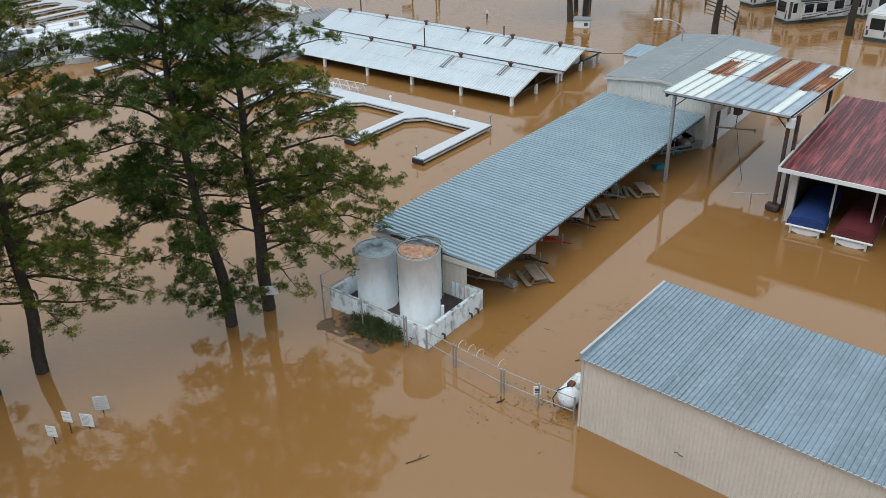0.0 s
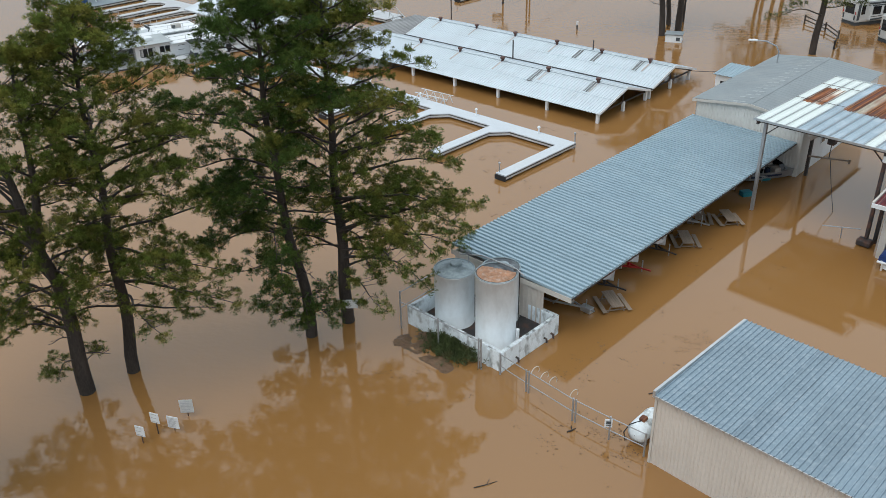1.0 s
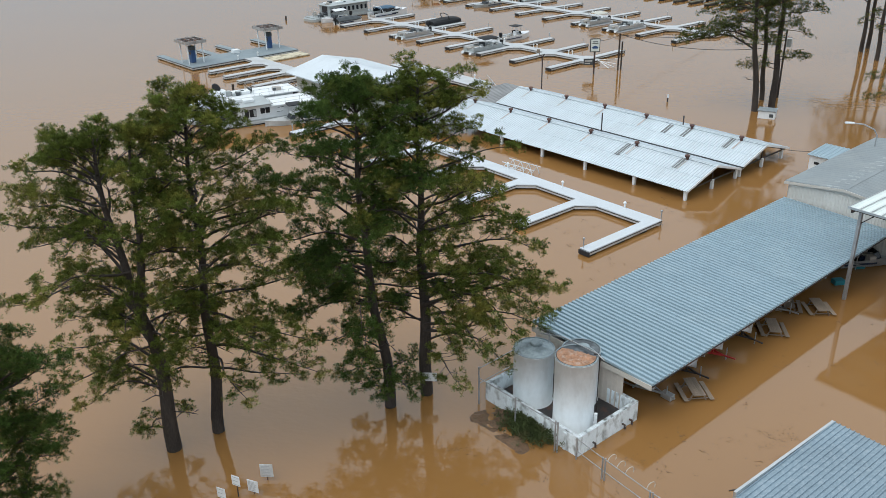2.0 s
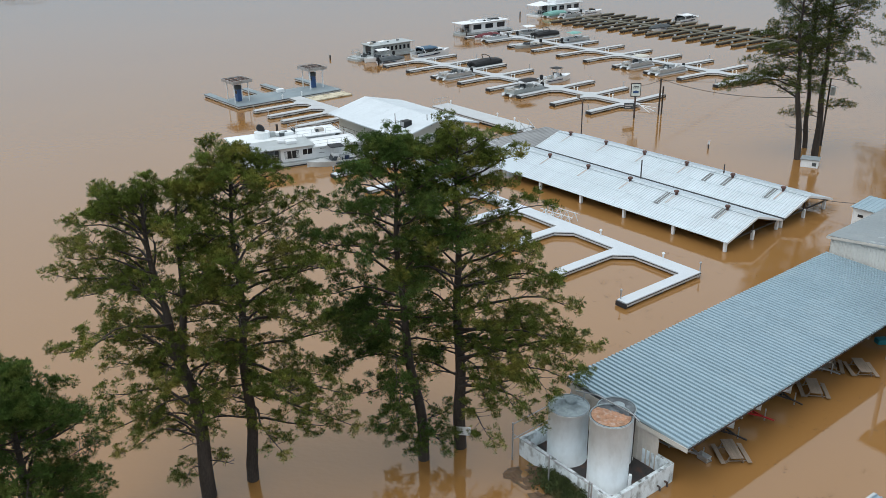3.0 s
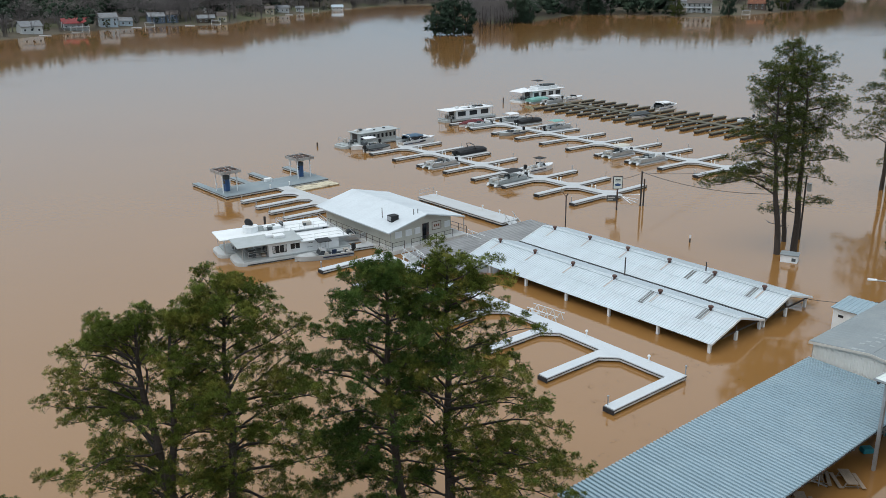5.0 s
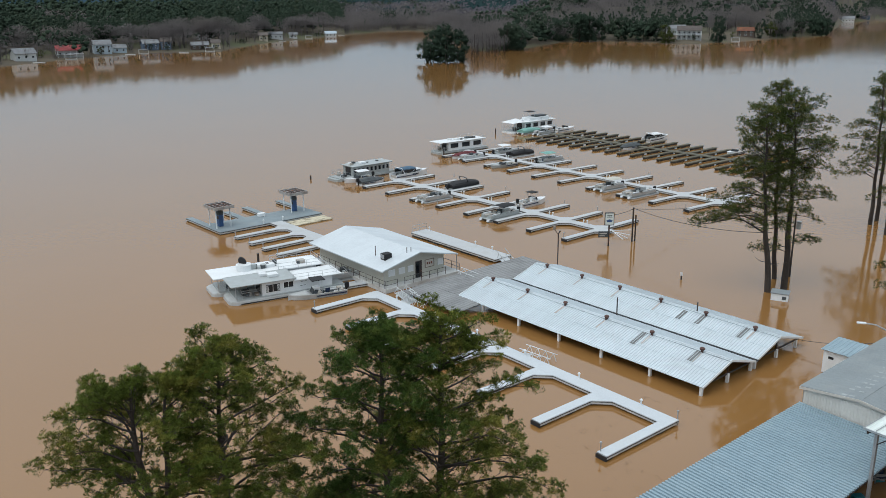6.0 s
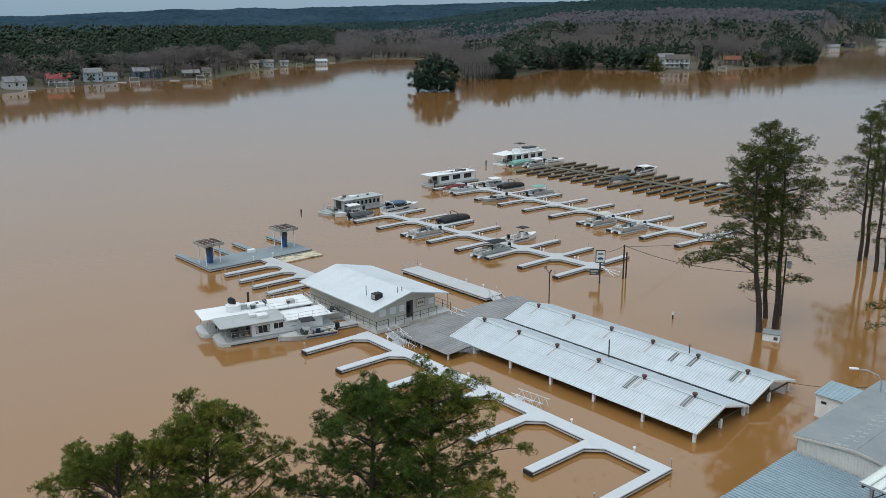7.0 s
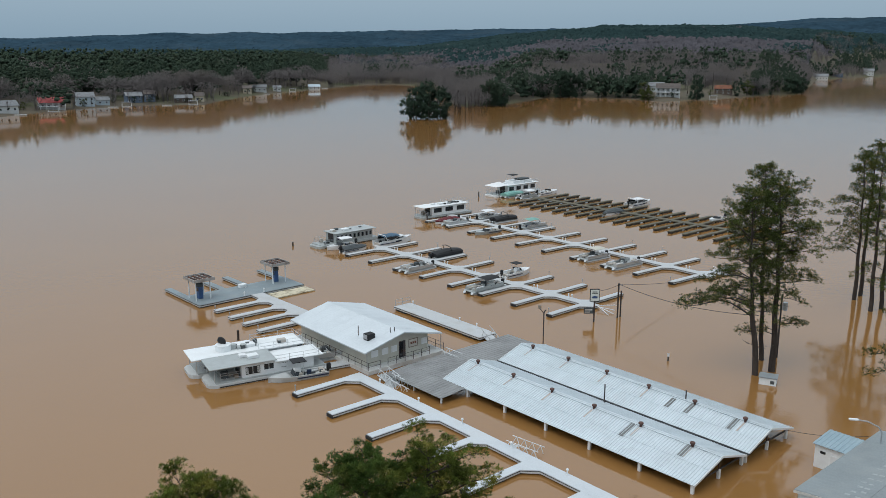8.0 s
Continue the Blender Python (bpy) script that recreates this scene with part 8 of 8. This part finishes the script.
pump_hut()
t = thing("well_box", pose(16.2, 102.4, 0, 0, 0, -14), "small white box hut with grey lid at the pine's foot", "box")
part("body", boxes((-0.95, 0.95, -0.75, 0.75, -1, 0.85)), M_white, t)
part("lid", soft_box(-1.05, 1.05, -0.85, 0.85, 0.85, 0.98, 0.03), M_grey_roof, t)
part("vent", boxes((0.3, 0.75, -0.77, -0.752, 0.2, 0.6)), M_charcoal, t)
t = thing("channel_marker", pose(5.0, 107.6, 0), "small pale marker post in the lake", "marker")
part("post", tube(bmesh.new(), [(0, 0, -1), (0, 0, 0.9)], 0.09, 8), M_dark_steel, t)
part("plate", boxes((-0.13, 0.13, -0.11, -0.08, 0.55, 1.0)), M_gel, t)
for x, y, h in ((-46.0, 190.0, 1.3), (-40.5, 227.5, 1.4), (-66.5, 159.0, 0.8), (-51.5, 103.0, 1.4)):
    t = thing("mooring_pile", pose(x, y, 0), "dark timber mooring pile standing in the lake", "pile", "mooring piles")
    part("pile", tube(bmesh.new(), [(0, 0, -2), (0.03, 0, h)], 0.16, 9), M_bark, t)


def gangway(m, label, L=4.2, w=1.3):
    t = thing("gangway", m, label, "gangway", "gangways")
    part("deck", boxes((-w / 2, w / 2, 0, L, -0.06, 0.0)), M_alu, t)
    for s in (-1, 1):
        bm = bmesh.new()
        x = s * w / 2
        beam(bm, (x, 0, 0.95), (x, L, 0.95), 0.05, 0.05)
        beam(bm, (x, 0, 0.03), (x, L, 0.03), 0.05, 0.06)
        n = max(2, round(L / 0.9))
        for i in range(n):
            y0, y1 = L * i / n, L * (i + 1) / n
            beam(bm, (x, y0, 0.03), (x, (y0 + y1) / 2, 0.95), 0.05, 0.05)
            beam(bm, (x, (y0 + y1) / 2, 0.95), (x, y1, 0.03), 0.05, 0.05)
        part("side_truss", bm, M_white, t, "white tubular truss")
    return t


gangway(pose(-11.3, 79.2, 0.05, -4, 0, -113), "white truss gangway collapsed beside the slip dock", 3.6)
gangway(pose(-27.4, 92.2, 0.3, -14, 0, -110), "white truss gangway sloping from the store into the water", 3.4)
gangway(pose(-28.6, 93.8, 0.6, -13, 0, -125), "bright metal ramp at the store's corner", 2.6)
gangway(pose(-23.0, 101.6, 0.6, -12, 0, -105), "bright metal ramp at the store's far corner", 3.0)
t = thing("collapsed_gangway", pose(-4.6, 127.6, 0), "collapsed white gangway frame at the dock's end", "gangway", "gangways")
for k, (dx, dy, z1) in enumerate(((2.6, -0.6, 0.35), (2.4, -1.6, 0.1), (1.7, -2.3, 0.05), (3.0, 0.4, 0.9))):
    part("frame_pole", tube(bmesh.new(), [(0, 0.2 * k, 0.6), (dx, dy, z1)], 0.05, 6), M_white, t)
gangway(pose(14.4, 153.2, 0.5, -9, 0, -75), "pale ramp slumped beside the dock", 3.2)


# pole with a pale can-shaped transformer behind the pines
t = thing("utility_pole", pose(18.6, 111.8, 0), "thin dark pole with a grey can-shaped transformer among the pines", "pole")
part("pole", tube(bmesh.new(), [(0, 0, -1), (0, 0, 8.4)], 0.13, 8, 0.1), M_bark, t)
part("transformer", tube(bmesh.new(), [(0.42, -0.1, 6.4), (0.42, -0.1, 7.4)], 0.3, 14), M_gel_grey, t)


# ---- campers ----
M_camper = material("off_white_fibreglass", (0.60, 0.61, 0.60), 0.4, 0, 0.08, 0.5, 6.0, dirt=(0.42, 0.41, 0.38), dirt_amount=0.4, dirt_scale=0.7)


def camper(m, label, L=9.0, W=2.5, H=2.9):
    t = thing("camper", m, label, "camper", "parked campers")
    bm = boxes((-W / 2, W / 2, 0, L, 0.2, H))
    bmesh.ops.bevel(bm, geom=bm.edges[:], offset=0.14, segments=3, affect="EDGES")
    part("body", bm, M_camper, t)
    part("skirt", boxes((-W / 2 + 0.1, W / 2 - 0.1, 0.1, L - 0.1, -0.6, 0.22)), M_charcoal, t)
    e = W / 2
    part("slide_out", soft_box(e - 0.1, e + 0.5, 1.6, 5.2, 0.5, 2.5, 0.05), M_camper, t)
    part("awning", tube(bmesh.new(), [(e + 0.55, 1.2, 2.65), (e + 0.55, 6.4, 2.65)], 0.1, 8), M_charcoal, t)
    for y, w in ((1.9, 1.2), (3.5, 1.5), (6.4, 1.3)):
        x = e + (0.5 if y < 5 else 0)
        win = part("window", boxes((x, x + 0.025, y, y + w, 1.2, 2.2)), M_black, t)
        part("pane", boxes((x + 0.026, x + 0.035, y + 0.06, y + w - 0.06, 1.26, 2.14)), M_glass, win)
    part("rear_window", boxes((-0.75, 0.75, -0.03, -0.002, 1.2, 2.4)), M_glass, t, "dark rear window")
    part("door", boxes((e + 0.002, e + 0.02, 7.9, 8.6, 0.3, 2.3)), M_gel_grey, t)
    for y0, y1, x in ((5.3, 8.8, e + 0.012), (1.7, 5.1, e + 0.512)):
        for lo, hi, wd, mat in ((0.62, 0.95, 0.22, M_charcoal), (0.95, 1.22, 0.07, M_black), (2.32, 2.34, 0.16, M_charcoal)):
            st = bmesh.new()
            for k in range(6):
                ya, yb = y0 + (y1 - y0) * k / 6, y0 + (y1 - y0) * (k + 1) / 6
                za, zb = lo + (hi - lo) * (k / 6) ** 2, lo + (hi - lo) * ((k + 1) / 6) ** 2
                beam(st, (x, ya, za), (x, yb, zb), 0.02, wd * (1 - 0.1 * k))
            part("side_stripe", st, mat, t, "dark swooping stripe")
    for s in (-1, 1):
        part("corner_stripe", boxes((s * (e - 0.32) - 0.12, s * (e - 0.32) + 0.12, -0.012, -0.002, 0.5, 1.1)), M_charcoal, t)
        part("tail_light", boxes((s * (e - 0.2) - 0.08, s * (e - 0.2) + 0.08, -0.03, -0.003, 1.2, 1.5)), M_red_paint, t)
    part("slide_roof", boxes((e - 0.1, e + 0.55, 1.55, 5.25, 2.5, 2.56)), M_black, t)
    part("end_cap", boxes((e + 0.002, e + 0.014, 0.12, 0.5, 0.5, 2.5)), M_charcoal, t, "dark curved end cap")
    part("side_window", boxes((e + 0.002, e + 0.03, 0.65, 1.2, 1.2, 2.3)), M_glass, t)
    part("roof_unit", soft_box(-0.5, 0.5, 3.5, 4.6, H, H + 0.3, 0.08), M_gel, t)
    for s in (-1, 1):
        for y in (3.9, 4.8):
            part("wheel", tube(bmesh.new(), [(s * 1.0 - 0.12, y, -0.25), (s * 1.0 + 0.12, y, -0.25)], 0.36, 14), M_rubber, t)
    return t


camper(pose(39.9, 102.5, 0.15, 0, 0, -74), "white camper with grey swooping stripes in flood water", 8.5)
camper(pose(38.6, 111.4, 0.15, 0, 0, -66), "white camper standing in flood water", 9.0)
camper(pose(47.0, 93.0, 0.15, 0, 0, -40), "white camper seen from its rear window end", 9.0)
camper(pose(49.6, 104.6, 0.15, 0, 0, -62), "white camper with dark window standing in flood water", 9.5)
t = thing("rail_fence", pose(0, 0, 0), "broken dark timber rail fence in flood water", "fence")
pts = [(33.6, 112.0), (35.0, 108.0), (35.4, 104.2), (33.6, 99.5)]
for x, y in pts:
    part("post", boxes((x - 0.08, x + 0.08, y - 0.08, y + 0.08, -1, 1.0)), M_bark, t)
for a, b in zip(pts, pts[1:]):
    for z in (0.35, 0.8):
        part("rail", beam(bmesh.new(), (*a, z), (*b, z - 0.15), 0.06, 0.12), M_bark, t)


# ---- far shore houses ----
def house(az, r, w, d, h, wall, roof, label, storeys=1, turn=0, porch=False):
    x, y = r * math.sin(radians(az)), r * math.cos(radians(az))
    z = max(0.2, land_height(x, y)) - 0.1
    t = thing("house", pose(x, y, z, 0, 0, -az + turn), label, "house", "lake houses")
    part("wall", boxes((-w / 2, w / 2, -d / 2, d / 2, -1.5, h)), wall, t)
    rf = bmesh.new()
    e = 0.6
    rise = d * 0.36
    prof = [(-d / 2 - e, h - 0.05), (0, h + rise), (d / 2 + e, h - 0.05), (d / 2 + e, h + 0.2), (0, h + rise + 0.25), (-d / 2 - e, h + 0.2)]
    a = [rf.verts.new((-w / 2 - e, p, q)) for p, q in prof]
    b = [rf.verts.new((w / 2 + e, p, q)) for p, q in prof]
    rf.faces.new(a)
    rf.faces.new(b[::-1])
    for i in range(6):
        rf.faces.new((a[i], b[i], b[(i + 1) % 6], a[(i + 1) % 6]))
    bmesh.ops.recalc_face_normals(rf, faces=rf.faces[:])
    part("roof", rf, roof, t)
    for s in (-1, 1):
        g = bmesh.new()
        v = [g.verts.new(p) for p in ((s * w / 2, -d / 2, h - 0.05), (s * w / 2, d / 2, h - 0.05), (s * w / 2, 0, h + rise))]
        v2 = [g.verts.new((p.co.x - s * 0.1, p.co.y, p.co.z)) for p in v]
        g.faces.new(v)
        g.faces.new(v2[::-1])
        part("gable", g, wall, t)
    n = max(2, int(w / 3.8))
    for k in range(storeys):
        zz = h * (k + 0.35) / storeys
        for i in range(n):
            xx = -w / 2 + w * (i + 0.5) / n
            win = part("window", boxes((xx - 0.75, xx + 0.75, -d / 2 - 0.06, -d / 2 + 0.02, zz, zz + 1.5)), M_white, t)
            part("pane", boxes((xx - 0.62, xx + 0.62, -d / 2 - 0.09, -d / 2 - 0.05, zz + 0.12, zz + 1.38)), M_glass, win)
    if porch:
        pc = part("porch", boxes((-w / 2 - 0.5, w / 2 + 0.5, -d / 2 - 3.0, -d / 2, h * 0.48, h * 0.48 + 0.25)), M_white, t)
        for i in range(n + 1):
            xx = -w / 2 + w * i / n
            part("column", boxes((xx - 0.16, xx + 0.16, -d / 2 - 2.9, -d / 2 - 2.6, -1.5, h)), M_white, pc)
        part("porch_roof", boxes((-w / 2 - 0.6, w / 2 + 0.6, -d / 2 - 3.2, -d / 2, h, h + 0.25)), roof, pc)
    return t


M_h_white = material("white_lap_siding", (0.48, 0.50, 0.50), 0.7, 0, 0.08, 0.4, 3.0)
M_h_blue = material("pale_blue_siding", (0.40, 0.48, 0.54), 0.7, 0, 0.08, 0.4, 3.0)
M_h_navy = material("slate_blue_siding", (0.10, 0.14, 0.20), 0.7, 0, 0.1, 0.4, 3.0)
M_h_brown = material("dark_brown_siding", (0.09, 0.065, 0.05), 0.75, 0, 0.15, 0.4, 3.0)
M_h_cream = material("cream_siding", (0.45, 0.40, 0.31), 0.7, 0, 0.1, 0.4, 3.0)
M_h_red_roof = material("red_metal_roof", (0.36, 0.06, 0.06), 0.5, 0.1, 0.1, 0.4, 3.0)
M_grey_shingle = material("grey_shingles", (0.20, 0.21, 0.22), 0.85, 0, 0.2, 0.4, 4.0)
house(-39.4, 618, 13, 9, 4.4, M_h_white, M_grey_shingle, "white house with grey roof by the lake", 1, 20)
house(-36.9, 655, 16, 9, 4.6, M_h_white, M_h_red_roof, "white house with red metal roof by the lake", 1, 8, True)
house(-35.0, 680, 12, 9, 6.4, M_h_blue, M_grey_shingle, "pale blue two-storey house by the lake", 2, 10)
house(-34.0, 690, 9, 7, 3.4, M_h_blue, M_grey_shingle, "low pale blue cottage by the lake", 1, 10)
house(-32.2, 715, 12, 8, 5.0, M_h_navy, M_grey_shingle, "slate blue house with white trim by the lake", 2, 14)
house(-31.2, 718, 8, 8, 6.0, M_h_navy, M_shingle, "tall slate blue house by the lake", 2, -6)
house(-29.2, 708, 13, 7, 3.4, M_h_brown, M_grey_shingle, "dark brown boathouse at the waterline", 1, 4)
house(-28.2, 712, 7, 7, 4.6, M_h_cream, M_shingle, "cream lake cottage at the waterline", 1, 0)
house(-28.9, 800, 12, 8, 5.0, M_h_white, M_shingle, "white house up the wooded bank", 1, 10)
house(-25.2, 846, 8, 7, 5.0, M_h_cream, M_shingle, "cream cottage at the waterline", 1, 0)
house(-24.4, 878, 13, 7, 4.4, M_h_white, M_grey_shingle, "white cottage at the waterline", 1, 0)
house(-23.3, 905, 8, 6, 3.6, M_h_white, M_grey_shingle, "small white boathouse by the water", 1, 0)
house(-20.9, 965, 12, 7, 3.2, M_h_white, M_h_blue, "white boathouse standing in the water", 1, 6)
house(2.2, 785, 20, 10, 7.4, M_h_white, M_shingle, "white two-storey house with columned porch and brown roof", 2, 0, True)
house(1.4, 830, 16, 9, 5.5, M_h_white, M_grey_shingle, "long white house behind the columned house", 1, 16)
house(5.6, 850, 15, 9, 5.0, M_h_brown, M_dark_rust, "brown house with rust red roof on the bank", 2, -6)
house(-8.6, 900, 16, 9, 5.0, M_h_white, M_grey_shingle, "white house on the wooded rise", 1, 0)
house(11.2, 1515, 22, 12, 5, M_h_white, M_grey_shingle, "long white boathouse at the far inlet", 1, 0)
house(12.1, 1640, 18, 12, 5, M_h_navy, M_shingle, "dark house at the far inlet", 1, 0)
house(13.8, 1790, 18, 12, 8, M_h_white, M_grey_shingle, "white house with grey roof at the far inlet", 2, 0)


# ---- single trees on the far shore ----
def shore_tree(az, r, h, w, template, tris, mat, label, seed):
    rg = random.Random(seed)
    x, y = r * math.sin(radians(az)), r * math.cos(radians(az))
    z = max(-0.3, land_height(x, y))
    t = thing("shore_tree", pose(x, y, z), label, "tree", "far shore trees")
    tm = template(rg, tris)
    v = (tm * np.array((w, w, h))).reshape(-1, 3)
    me = bpy.data.meshes.new("crown")
    me.from_pydata([tuple(p) for p in v], [], [(i, i + 1, i + 2) for i in range(0, len(v), 3)])
    part("crown", me, mat, t)
    part("trunk", tube(bmesh.new(), [(0, 0, -2), (0.1, 0, h * 0.45), (0, 0, h * 0.85)], 0.35, 7, 0.1), M_bark, t)


rng = random.Random(31)
for i, (az, r, h, w) in enumerate(((-14.55, 528, 16, 16), (-14.2, 520, 20, 18), (-13.75, 533, 23, 19), (-13.3, 524, 22, 20), (-12.8, 530, 21, 20), (-12.45, 538, 17, 16), (-13.6, 545, 24, 18), (-14.4, 516, 12, 14), (-12.6, 518, 13, 15), (-13.4, 514, 13, 15))):
    shore_tree(az, r, h, w, round_tree_template, 2000, M_far_pine, "dark evergreen on the flooded islet", 100 + i)
for i in range(34):
    shore_tree(rng.uniform(-11.7, -9.5), rng.uniform(565, 660), rng.uniform(11, 17), rng.uniform(9, 12), bare_template, 200, M_far_bare, "slender leafless tree standing in the water", 140 + i)
for i in range(7):
    shore_tree(rng.uniform(-9.6, -8.3), rng.uniform(640, 668), rng.uniform(17, 23), rng.uniform(14, 18), round_tree_template, 1800, M_far_pine, "dark evergreen at the water's edge", 180 + i)
for i in range(14):
    shore_tree(rng.uniform(-7.2, -2.6), rng.uniform(775, 830), rng.uniform(18, 27), rng.uniform(18, 26), round_tree_template, 1800, M_far_pine, "large dark evergreen on the far bank", 200 + i)
for i, (az, r, h, w) in enumerate(((0.2, 775, 19, 20), (-0.6, 790, 16, 22), (4.0, 775, 24, 15), (3.9, 780, 22, 16), (6.35, 845, 15, 12), (7.4, 880, 19, 22), (8.6, 900, 21, 18), (9.4, 930, 22, 22), (9.9, 940, 18, 20), (10.2, 950, 24, 15), (-2.0, 800, 22, 18))):
    shore_tree(az, r, h, w, round_tree_template, 1800, M_far_pine, "broad evergreen on the lake bank", 240 + i)
for i in range(34):
    az = rng.uniform(-40, -19.5)
    shore_tree(az, shore(az) + rng.uniform(34, 80), rng.uniform(16, 24), rng.uniform(24, 34), bare_template, 950, M_far_bare, "spreading leafless tree by the lake houses", 270 + i)
for i in range(12):
    az = rng.uniform(-2.5, 9)
    shore_tree(az, shore(az) + rng.uniform(40, 110), rng.uniform(14, 20), rng.uniform(15, 22), bare_template, 420, M_far_bare, "spreading leafless tree on the far bank", 310 + i)
M_far_olive = material("sunlit_cedar_foliage", (0.060, 0.072, 0.022), 0.9, 0, 0.3, 0.05, 0.3)
foliage(M_far_olive, 0.8, 0.12)
for az, r, h, w in ((0.75, 752, 17, 15), (1.0, 756, 13, 13), (7.0, 862, 15, 16)):
    shore_tree(az, r, h, w, round_tree_template, 1800, M_far_olive, "yellow-green cedar at the water's edge", int(az * 100))
for i in range(26):
    az = rng.uniform(-40, -20.5) if i < 19 else rng.uniform(0.8, 8.5)
    shore_tree(az, shore(az) + rng.uniform(12, 34), rng.uniform(3.5, 7), rng.uniform(5, 9), round_tree_template, 620, M_far_pine if i % 3 else M_far_olive, "rounded evergreen shrub by the lake houses", 330 + i)
# small docks along the far shore
for i, az in enumerate((-38.6, -36.8, -33.4, -32.6, -30.2, -28.6, -24.0, -22.3, -20.2, 5.0, 11.2)):
    r = shore(az) - 8
    t = thing("boat_dock", pose(r * math.sin(radians(az)), r * math.cos(radians(az)), 0, 0, 0, -az), "small pale dock on the far shore", "dock", "far shore docks")
    part("deck", boxes((-3.6, 3.6, -1.6, 1.6, 0.2, 0.55)), M_far_deck, t)
    if i % 2:
        part("roof", boxes((-3.5, 3.5, -2.2, 2.2, 3.2, 3.6)), M_grey_shingle, t)
        for x in (-3.2, 3.2):
            for y in (-1.8, 1.8):
                part("post", boxes((x - 0.12, x + 0.12, y - 0.12, y + 0.12, 0.7, 3.2)), M_white, t)
